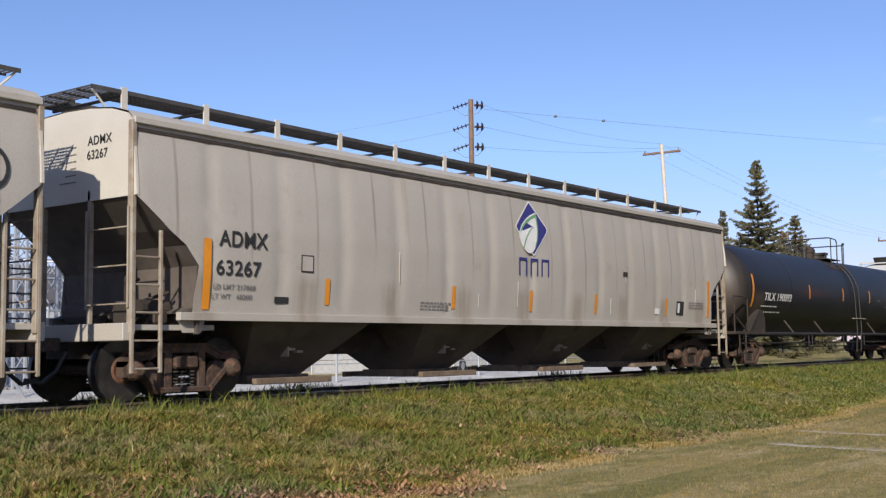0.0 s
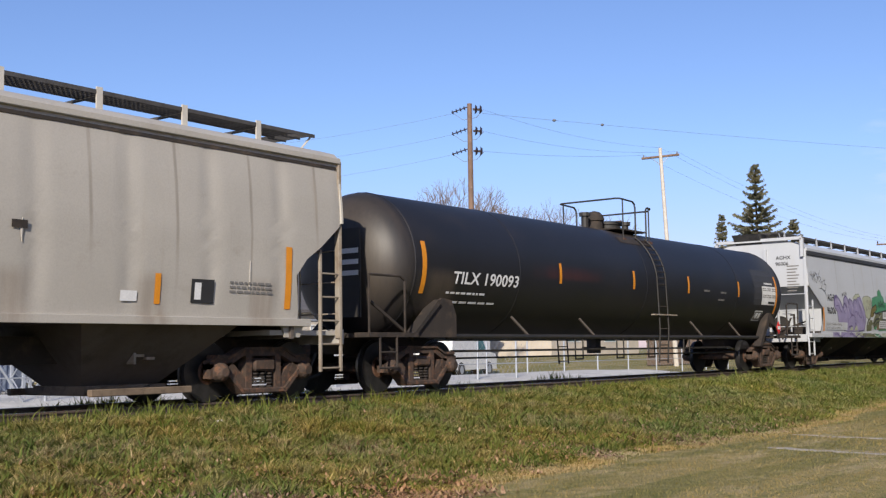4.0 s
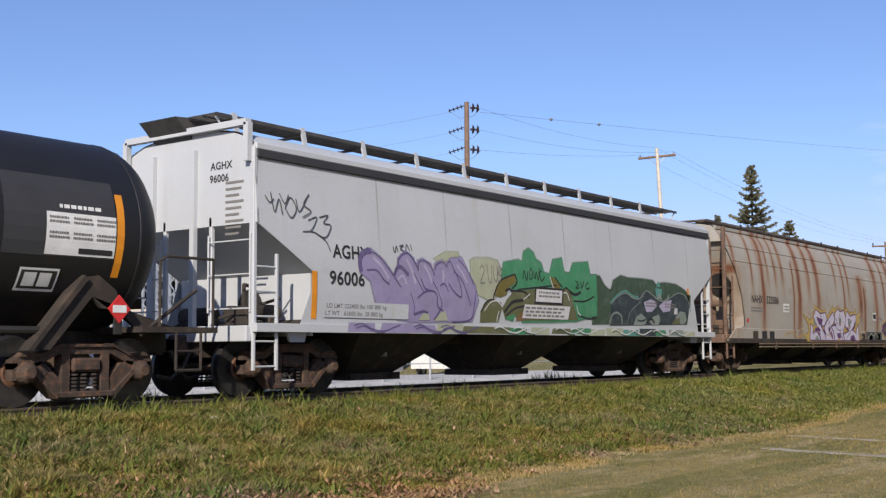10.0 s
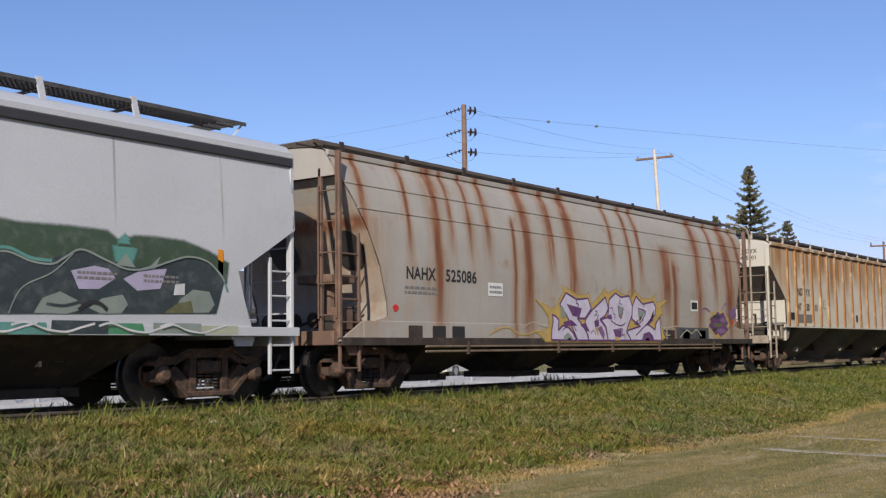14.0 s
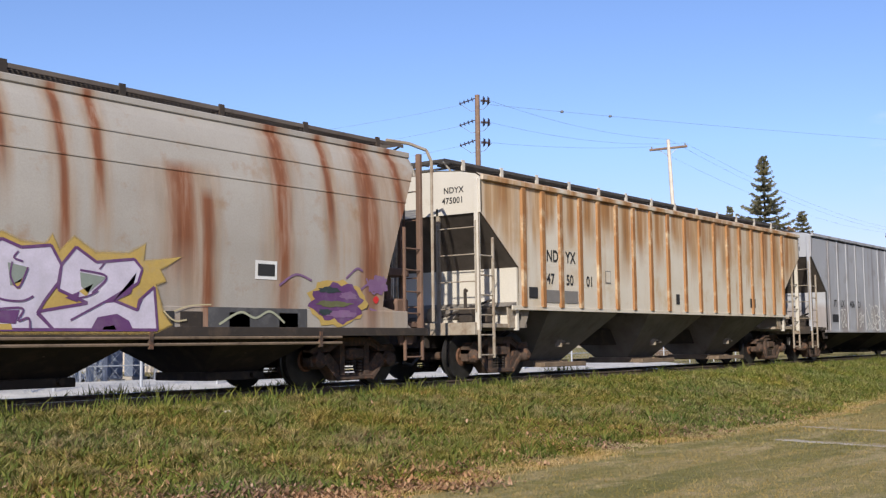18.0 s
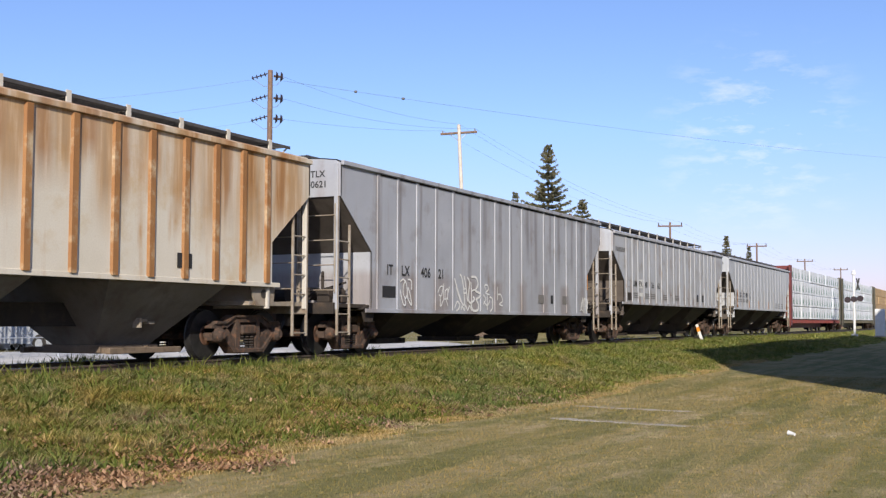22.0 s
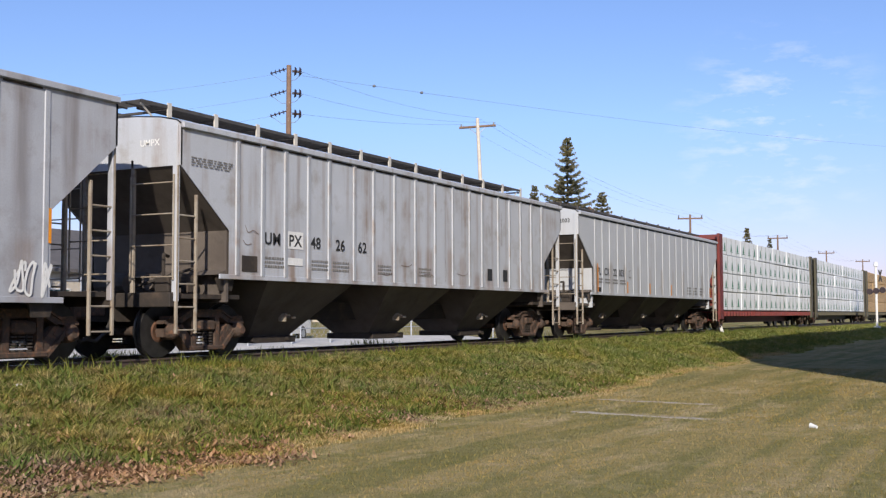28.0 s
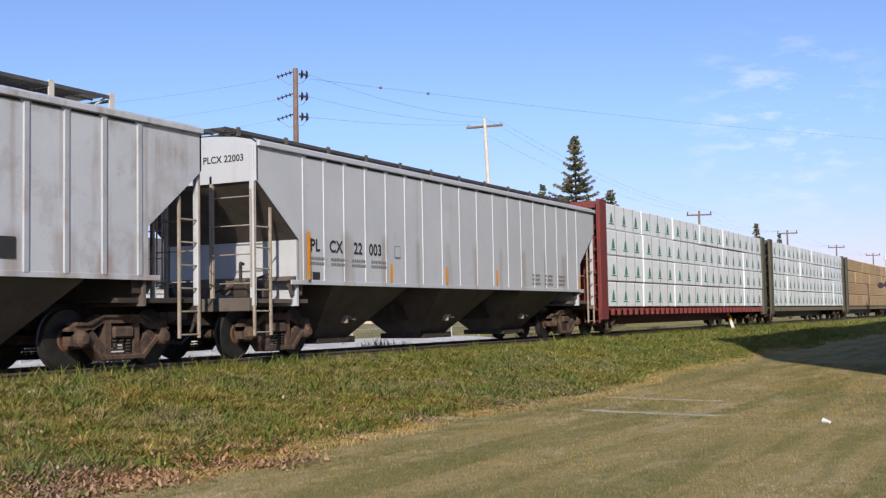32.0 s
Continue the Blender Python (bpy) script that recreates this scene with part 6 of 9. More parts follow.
    stroke(car, [(11, 1.28), (11.1, 1.48), (11.32, 1.54), (11.54, 1.46), (11.58, 1.28)], 0.048, "sp_grey", sy, 0.0165)
    stroke(car, [(12.35, 1.39), (12.6, 1.37), (12.85, 1.43)], 0.04, "sp_slate", sy, 0.0165)
    stroke(car, [(15, 2.04), (15.23, 1.87), (15.34, 1.65)], 0.03, "sp_teal", sy, 0.0165)
    splash(car, [(12.18, 1.27), (12.29, 1.46), (12.54, 1.55), (12.79, 1.45), (12.91, 1.34), (12.66, 1.27)], "sp_grey", sy, 0.014)
    splash(car, [(12.98, 1.35), (13.17, 1.48), (13.5, 1.54), (13.59, 1.41), (13.49, 1.29), (13.17, 1.28)], "sp_grey", sy, 0.014)
    stroke(car, [(12.82, 1.32), (12.98, 1.42), (13.14, 1.41), (13.26, 1.33)], 0.054, "ink", sy, 0.019)
    splash(car, [(12.69, 1.82), (13.04, 1.9), (13.27, 1.87), (13.38, 1.75), (13.12, 1.6), (12.81, 1.59)], "sp_pale", sy, 0.015)
    splash(car, [(13.5, 1.75), (13.77, 1.87), (14.23, 1.92), (14.12, 1.64), (13.73, 1.6)], "sp_pale", sy, 0.015)
    splash(car, [(13.38, 1.93), (13.54, 2.09), (13.7, 1.91)], "sp_grey", sy, 0.0145)
    splash(car, [(13.78, 1.9), (13.95, 1.95), (14.12, 2.09), (14.03, 1.9)], "sp_grey", sy, 0.0145)
    splash(car, [(14.38, 1.71), (14.55, 1.73), (14.55, 1.57), (14.35, 1.56)], "sp_white", sy, 0.015)
    splash(car, [(14.33, 1.31), (14.48, 1.51), (14.7, 1.65), (15, 1.63), (15.11, 1.45), (15.01, 1.33)], "sp_grey", sy, 0.0142)
    splash(car, [(14.2, 1.31), (14.43, 1.45), (14.67, 1.49), (14.73, 1.32)], "sp_olive", sy, 0.0152)
    for k in range(2):
        bars(2, 12.78 + 1.05 * k, 1.79, 0.62, 0.035, car, "grey_ink", sy, seed=41 + k, proud=0.0205)
    # patches of colour and long curls along the sill
    cols = ("sp_lilac", "sp_lilac", "sp_lilac", "sp_lime", "sp_olive", "sp_olive", "sp_green", "sp_lime", "sp_olive", "sp_green", "sp_lime", "sp_lime", "sp_teal", "sp_slate", "sp_green", "sp_grey", "sp_lime")
    sl = lambda z: -1.652
    rnd = random.Random(3)
    for k in range(17):
        px = 2.0 + k * 0.80
        wd = rnd.uniform(0.62, 0.86)
        patch(px, px + wd, 1.005 + rnd.uniform(0, 0.03), 1.19 - rnd.uniform(0, 0.05), car, cols[k], sl, "sill_splash", proud=0.003 + 0.0005 * (k % 2), lean=rnd.uniform(-0.5, 0.5))
        qx = px + rnd.uniform(-0.1, 0.3)
        if k % 3 != 1:
            stroke(car, [(qx, 1.12), (qx + 0.2, 1.16), (qx + 0.45, 1.08), (qx + 0.75, 1.04), (qx + 1.0, 1.10), (qx + 1.2, 1.15)], rnd.uniform(0.018, 0.03), "sp_white" if k > 3 else "sp_lilac_dark", sl, 0.007)
            stroke(car, [(qx + 0.05, 1.08), (qx + 0.25, 1.12), (qx + 0.5, 1.04), (qx + 0.8, 1.01)], rnd.uniform(0.02, 0.035), "sp_dkgreen" if k > 3 else "sp_lilac_dark", sl, 0.0085)
    return car


build_white_hopper()


def build_rusty_hopper():
    L = 17.6
    car = build_hopper(69.6, L, "rust-streaked pale grey round-sided covered hopper", "nahx", CUT_N, W_N, 4.10, 0.97, 0.16, bays=4, sill_h=0.12, end_h=3.7, hole=True, bay_span=(1.8, L - 1.8), bay_z=0.72, gates=False, under="under", platform_mat="rusty_end", ladder_mat="rusty_end", post_mat="rusty_end", inner=1.08,
                       sill_mat="under", board=dict(x0=-0.1, x1=L + 0.1, z=4.33, y0=-1.05, y1=1.05, mat="bay", posts=[0.6 + 1.82 * i for i in range(10)], post_z=4.15, post_mat="under"))
    sy = curve_of(W_N)
    for s in (-1, 1):
        for z in (3.60, 3.18):
            part("weld_seam", M().box(interp(CUT_N, z), L - interp(CUT_N, z), s * interp(W_N, z) - 0.015, s * interp(W_N, z) + 0.015, z - 0.015, z + 0.015, 0.005), "nahx", car)
    end_opening(car, lambda z: interp(CUT_N, z), -1.06, 2.5, 0.34)
    end_opening(car, lambda z: interp(CUT_N, z), 0.5, 2.5, 0.34)
    for e in (0, 1):
        q = L - 0.35 if e else 0.35
        part("brake_gear", M().box(q - 0.3, q + 0.3, -1.3, -0.5, 1.9, 2.05, 0.02).tube((q, -1.0, 1.1), (q, -1.0, 1.95), 0.09, 8).tube((q - 0.1, -1.25, 1.2), (q + 0.35, -0.7, 1.75), 0.06, 8).box(q - 0.2, q + 0.15, -1.4, -1.1, 1.1, 1.5, 0.03), "rusty_end", car, "rusty brake gear")
    part("corner_rail", M().path([(L - 0.55, -1.2, 4.32), (L - 0.1, -1.35, 4.30), (L + 0.22, -1.5, 4.2), (L + 0.3, -1.55, 4.0), (L + 0.3, -1.55, 1.1)], 0.03), "ladder", car, "bent pale pipe rail")
    # sill band with patches
    part("sill_band", M().box(0.5, L - 0.5, -1.615, -1.57, 0.92, 1.27, 0.01), "nahx", car)
    part("sill_band_end", M().prism([(-0.1, 0.92), (0.52, 0.92), (0.52, 1.27)], -1.61, -1.57), "nahx", car)
    for px, mt in ((2.4, "ink"), (3.0, "ink"), (1.7, "under"), (11.6, "ink"), (12.1, "under"), (13.0, "under"), (14.0, "ink")):
        patch(px, px + 0.4, 0.98, 1.2, car, mt, lambda z: -1.615, "repaint_patch")
    for z in (0.74, 0.83):
        part("brake_rod", M().tube((2.2, -1.62, z), (L - 2.2, -1.62, z), 0.022), "gate", car)
    for px in (3.5, 6.8, 9.2, 11.6, 14.9):
        part("rod_hanger", M().box(px - 0.03, px + 0.03, -1.65, -1.6, 0.68, 0.92), "truck", car)
    lettering("NAHX", 0.22, 1.63, 2.03, car, surf_y=sy, squeeze=0.95)
    lettering("525086", 0.22, 2.80, 2.03, car, surf_y=sy, squeeze=1.05)
    bars(2, 1.6, 1.85, 1.0, 0.045, car, surf_y=sy, seed=5)
    patch(4.19, 4.70, 1.80, 2.06, car, "white", sy, "data_panel")
    bars(2, 4.24, 1.95, 0.42, 0.05, car, "grey_ink", sy, seed=7, proud=0.014)
    patch(13.5, 13.95, 1.70, 1.98, car, "white", sy, "stencil_frame")
    patch(13.55, 13.90, 1.75, 1.93, car, "ink", sy, "stencil_plate", proud=0.014)
    blob(car, 1.35, 1.5, 0.16, 0.12, "red", sy, 71, 0.01, 4, 0.1)
    # white and purple letters in a yellow glow of spray
    plane = -1.632
    flat_y = lambda z: plane
    splash(car, [(5.94, 1.81), (6.26, 1.66), (6.55, 1.56), (6.83, 1.66), (6.86, 1.77), (7.09, 1.99), (7, 2.09), (7.21, 2.01), (7.61, 1.9), (8.06, 1.91), (8.12, 1.98), (8.24, 1.71), (8.57, 1.85), (8.88, 2.09), (8.95, 1.99), (9.06, 1.98), (9.38, 2.08), (9.64, 1.98), (9.99, 1.97), (10.07, 2.09), (10.17, 1.89), (10.39, 2.08), (10.7, 1.9), (11.24, 1.92), (11.48, 2.07), (11.44, 1.84), (12.07, 1.94), (11.71, 1.77), (11.81, 1.62), (11.64, 1.57), (11.77, 1.16), (11.91, 1.02), (11.63, 0.94), (6.27, 0.95), (5.87, 1.14), (6.27, 1.11), (6.47, 1.25), (6.43, 1.47), (6.22, 1.64)], "sp_yellow", flat_y, 0.002, soft=True)
    letter(car, [(6.49, 0.95), (6.51, 1.15), (6.58, 1.36), (6.55, 1.48), (6.7, 1.44), (6.81, 1.37), (6.78, 1.15), (6.98, 1.26), (7.16, 1.24), (7.43, 1.08), (7.55, 0.94)], "sp_lilac_white", "sp_purple", plane, 0.005, 0.04)
    letter(car, [(6.86, 1.7), (7.13, 1.96), (7.58, 1.83), (8.09, 1.87), (8.22, 1.64), (7.93, 1.42), (7.59, 1.42), (7.85, 1.24), (8.05, 1.05), (8.07, 0.94), (7.59, 0.94), (7.39, 1.19), (7.13, 1.49)], "sp_lilac_white", "sp_purple", plane, 0.005, 0.04)
    letter(car, [(7.93, 1.39), (8.24, 1.6), (8.88, 1.92), (9.02, 1.66), (8.84, 1.49), (8.6, 1.41), (8.84, 1.25), (8.97, 0.94), (8.07, 0.94), (7.95, 1.2)], "sp_lilac_white", "sp_purple", plane, 0.005, 0.04)
    letter(car, [(9.06, 1.87), (9.38, 2.03), (9.64, 1.94), (10.05, 1.99), (10.2, 1.75), (10.16, 1.53), (9.98, 1.31), (9.87, 1.14), (10.1, 0.94), (8.97, 0.94), (8.88, 1.25), (8.65, 1.41), (8.97, 1.46), (9.02, 1.62)], "sp_lilac_white", "sp_purple", plane, 0.005, 0.04)
    letter(car, [(10.2, 1.75), (10.41, 1.99), (10.72, 1.81), (11.31, 1.88), (11.44, 1.75), (11.37, 1.56), (10.97, 1.33), (11.37, 1.2), (11.39, 1.33), (11.64, 1.52), (11.7, 0.94), (10.1, 0.94), (9.87, 1.16), (10.59, 1.28), (10.16, 1.44)], "sp_lilac_white", "sp_purple", plane, 0.005, 0.04)
    part("spray_paint", M().add([(a, plane - 0.0105, b) for a, b in [(7.15, 1.72), (7.8, 1.64), (7.68, 1.44), (7.38, 1.47), (7.27, 1.6)]], [tuple(range(5))]), "sp_purple", car)
    part("spray_paint", M().add([(a, plane - 0.0105, b) for a, b in [(6.98, 1.33), (7.34, 1.38), (7.59, 1.26), (7.43, 1.25), (7.07, 1.26)]], [tuple(range(5))]), "sp_purple", car)
    part("spray_paint", M().add([(a, plane - 0.0105, b) for a, b in [(6.88, 1.66), (6.98, 1.67), (7.13, 1.49), (7.07, 1.41), (6.9, 1.43)]], [tuple(range(5))]), "sp_grey", car)
    part("spray_paint", M().add([(a, plane - 0.0105, b) for a, b in [(7.01, 1.03), (7.16, 1.11), (7.34, 1.03), (7.43, 0.95), (6.99, 0.95)]], [tuple(range(5))]), "sp_grey", car)
    part("spray_paint", M().add([(a, plane - 0.0105, b) for a, b in [(7.71, 1.27), (7.95, 1.33), (8.13, 1.12), (7.95, 1.16)]], [tuple(range(4))]), "sp_purple", car)
    part("spray_paint", M().add([(a, plane - 0.0105, b) for a, b in [(7.93, 1.42), (8.14, 1.58), (8.24, 1.6), (8.03, 1.46)]], [tuple(range(4))]), "sp_purple", car)
    part("spray_paint", M().add([(a, plane - 0.0105, b) for a, b in [(8.34, 1.36), (8.55, 1.41), (8.56, 1.26), (8.37, 1.23)]], [tuple(range(4))]), "sp_purple", car)
    part("spray_paint", M().add([(a, plane - 0.0105, b) for a, b in [(8.47, 1.21), (8.67, 1.27), (8.81, 1.09), (8.76, 0.94)]], [tuple(range(4))]), "sp_purple2", car)
    part("spray_paint", M().add([(a, plane - 0.0105, b) for a, b in [(8.37, 1.2), (8.5, 1.25), (8.52, 1.01)]], [tuple(range(3))]), "sp_yellow", car)
    part("spray_paint", M().add([(a, plane - 0.0105, b) for a, b in [(8.97, 1.5), (9.13, 1.54), (9.19, 1.42), (8.99, 1.42)]], [tuple(range(4))]), "sp_purple", car)
    part("spray_paint", M().add([(a, plane - 0.0105, b) for a, b in [(9.46, 1.75), (9.73, 1.7), (9.64, 1.52), (9.5, 1.47)]], [tuple(range(4))]), "sp_grey", car)
    part("spray_paint", M().add([(a, plane - 0.0105, b) for a, b in [(9.52, 1.48), (9.67, 1.57), (9.63, 1.43)]], [tuple(range(3))]), "sp_yellow", car)
    part("spray_paint", M().add([(a, plane - 0.0105, b) for a, b in [(9.24, 1.16), (9.63, 1.18), (9.58, 1.01), (9.3, 1.03)]], [tuple(range(4))]), "sp_purple", car)
    part("spray_paint", M().add([(a, plane - 0.0105, b) for a, b in [(9.3, 1.01), (9.52, 1.01), (9.54, 0.94), (9.3, 0.94)]], [tuple(range(4))]), "sp_yellow", car)
    part("spray_paint", M().add([(a, plane - 0.0105, b) for a, b in [(10.47, 1.67), (10.87, 1.62), (10.59, 1.41), (10.49, 1.49)]], [tuple(range(4))]), "sp_grey", car)
    part("spray_paint", M().add([(a, plane - 0.0105, b) for a, b in [(10.46, 1.43), (10.67, 1.53), (10.57, 1.36)]], [tuple(range(3))]), "sp_yellow", car)
    part("spray_paint", M().add([(a, plane - 0.0105, b) for a, b in [(10.26, 1.34), (10.47, 1.43), (10.44, 1.29)]], [tuple(range(3))]), "sp_purple", car)
    part("spray_paint", M().add([(a, plane - 0.0105, b) for a, b in [(10.78, 1.28), (11.3, 1.56), (11.34, 1.7), (11.26, 1.42), (10.97, 1.3)]], [tuple(range(5))]), "sp_purple", car)
    part("spray_paint", M().add([(a, plane - 0.0105, b) for a, b in [(10.65, 0.96), (10.74, 1.1), (11.04, 1.15), (11.23, 1.06), (11.3, 0.94), (10.65, 0.94)]], [tuple(range(6))]), "sp_purple", car)
    part("spray_paint", M().add([(a, plane - 0.0105, b) for a, b in [(10.84, 0.98), (11, 1), (11.03, 0.94), (10.82, 0.94)]], [tuple(range(4))]), "sp_yellow", car)
    part("spray_paint", M().add([(a, plane - 0.0105, b) for a, b in [(7.16, 0.97), (7.26, 1), (7.32, 0.95), (7.14, 0.95)]], [tuple(range(4))]), "sp_yellow", car)
    stroke(car, [(7.58, 1.83), (7.55, 1.75), (7.64, 1.73), (7.61, 1.64)], 0.024, "sp_purple", flat_y, 0.0125)
    stroke(car, [(6.98, 1.25), (7.13, 1.21)], 0.02, "sp_purple", flat_y, 0.0125)
    stroke(car, [(7.34, 1.34), (7.44, 1.23), (7.53, 1.14)], 0.024, "sp_purple", flat_y, 0.0125)
    stroke(car, [(9.11, 1.39), (9.41, 1.3), (9.66, 1.29), (9.81, 1.35)], 0.024, "sp_purple", flat_y, 0.0125)
    stroke(car, [(9.08, 1.66), (9.19, 1.69), (9.24, 1.55), (9.32, 1.53), (9.27, 1.42)], 0.02, "sp_purple", flat_y, 0.0125)
    stroke(car, [(9.6, 1.89), (9.54, 1.81), (9.66, 1.77)], 0.023, "sp_purple", flat_y, 0.0125)
    stroke(car, [(9.52, 1.76), (9.5, 1.58), (9.61, 1.45), (9.73, 1.7)], 0.024, "sp_purple", flat_y, 0.0125)
    stroke(car, [(10.85, 1.82), (10.76, 1.72)], 0.023, "sp_purple", flat_y, 0.0125)
    stroke(car, [(10.47, 1.7), (10.87, 1.63), (10.65, 1.41)], 0.027, "sp_purple", flat_y, 0.0125)
    stroke(car, [(9.21, 1.17), (9.66, 1.2), (9.61, 1.05), (9.75, 1.08), (9.77, 0.94)], 0.027, "sp_purple", flat_y, 0.0125)
    stroke(car, [(10.34, 1.32), (10.59, 1.37), (10.74, 1.44)], 0.022, "sp_purple", flat_y, 0.0125)
    stroke(car, [(10.34, 1.06), (10.65, 1.21), (10.84, 1.3)], 0.027, "sp_purple", flat_y, 0.0125)
    stroke(car, [(8.39, 1.58), (8.47, 1.6), (8.45, 1.52), (8.34, 1.5)], 0.02, "sp_purple", flat_y, 0.0125)
    stroke(car, [(8.55, 1.53), (8.45, 1.4), (8.34, 1.36)], 0.02, "sp_purple", flat_y, 0.0125)
    stroke(car, [(11.37, 1.2), (11.45, 1.38), (11.56, 1.45)], 0.022, "sp_purple", flat_y, 0.0125)
    stroke(car, [(8.17, 1.09), (8.3, 1.16), (8.4, 1.05)], 0.018, "sp_purple", flat_y, 0.0125)
    stroke(car, [(6.96, 1.15), (7.07, 1.21), (7.22, 1.21), (7.35, 1.14), (7.44, 1.01)], 0.021, "sp_purple", flat_y, 0.0125)
    stroke(car, [(5.42, 1.19), (5.64, 1.29), (5.87, 1.31), (6.19, 1.24), (6.43, 1.22)], 0.014, "sp_straw", flat_y, 0.009)
    stroke(car, [(5.87, 1.1), (5.99, 1.14), (6.27, 1.1), (6.39, 1.04)], 0.017, "sp_straw", flat_y, 0.009)
    stroke(car, [(6.33, 1.29), (6.43, 1.37), (6.51, 1.41)], 0.014, "sp_straw", flat_y, 0.009)
    stroke(car, [(11.98, 1.2), (12.27, 1.28), (12.64, 1.3)], 0.018, "sp_straw", flat_y, 0.009)
    stroke(car, [(11.8, 1.2), (11.98, 1.07), (12.2, 1.08)], 0.023, "sp_straw", flat_y, 0.009)
    sill_y = lambda z: min(sy(z), -1.618)
    # purple and yellow flower shape near the end
    blob(car, 15.3, 1.38, 1.36, 0.74, "sp_yellow", sill_y, 51, 0.009, 9, 0.14)
    blob(car, 15.3, 1.38, 1.2, 0.62, "sp_purple", sill_y, 52, 0.012, 8, 0.2)
    for k, (dx, dz, w, h, mt) in enumerate(((-0.2, 0.2, 0.5, 0.1, "sp_slate"), (0.25, 0.12, 0.4, 0.12, "sp_purple2"), (-0.1, -0.02, 0.8, 0.1, "sp_olive"), (0.1, -0.18, 0.7, 0.12, "sp_purple2"), (-0.3, -0.15, 0.3, 0.1, "sp_slate"))):
        blob(car, 15.3 + dx, 1.38 + dz, w, h, mt, sill_y, 53 + k, 0.016 + 0.0005 * k, 6, 0.25)
    for pts in ([(14.0, 1.62), (14.35, 1.8), (14.7, 1.72)], [(15.5, 1.78), (15.75, 1.95), (15.9, 1.92)], [(15.85, 1.6), (16.1, 1.72), (16.5, 1.7)], [(16.0, 1.8), (16.2, 1.55), (16.45, 1.85)], [(16.1, 1.3), (16.4, 1.2), (16.2, 1.05)]):
        stroke(car, pts, 0.035, "sp_purple2", sy, 0.012)
    blob(car, 16.3, 1.7, 0.5, 0.3, "sp_purple2", sy, 58, 0.011, 6, 0.25)
    blob(car, 16.25, 1.45, 0.14, 0.12, "red", sy, 59, 0.013, 4, 0.1)
    patch(12.6, 14.6, 0.98, 1.27, car, "repaint2", lambda z: -1.615, "repaint_patch", "dark repainted band")
    stroke(car, [(12.8, 1.02), (13.2, 1.2), (13.5, 1.12), (13.8, 1.22), (14.1, 1.05)], 0.035, "sp_lime", lambda z: -1.624, 0.008)
    stroke(car, [(4.2, 1.05), (4.8, 1.2), (5.4, 1.05), (6.0, 1.15)], 0.03, "sp_yellow", lambda z: -1.615, 0.008)
    return car


build_rusty_hopper()


def ribbed(x, L, label, mat, sill, ribs, rib, eave=3.87, roof=0.22, slope=(3.20, 2.20, 1.27), board=None, bays=3, **kw):
    zt, zb, q = slope
    cut = [(sill, q), (zb, q), (zt, 0.0), (eave, 0.0)]
    # slope sheets get dark bay steel instead of car paint, to hold their shade
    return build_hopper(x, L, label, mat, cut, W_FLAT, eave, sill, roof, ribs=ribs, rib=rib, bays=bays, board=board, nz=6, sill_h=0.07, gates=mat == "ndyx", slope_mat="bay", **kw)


def eave_dashes(car, L, ribs, eave):
    """Short dark strips under the roof edge, one between each pair of side posts."""
    for a, b in zip(ribs, ribs[1:]):
        part("eave_slot", M().box(a + 0.1, b - 0.1, -1.612, -1.60, eave - 0.085, eave - 0.055), "under", car)


def spread_letters(car, words, z, h, mat="ink", squeeze=1.0):
    for px, word in words:
        lettering(word, h, px, z, car, mat, lambda q: -1.605, squeeze=squeeze)


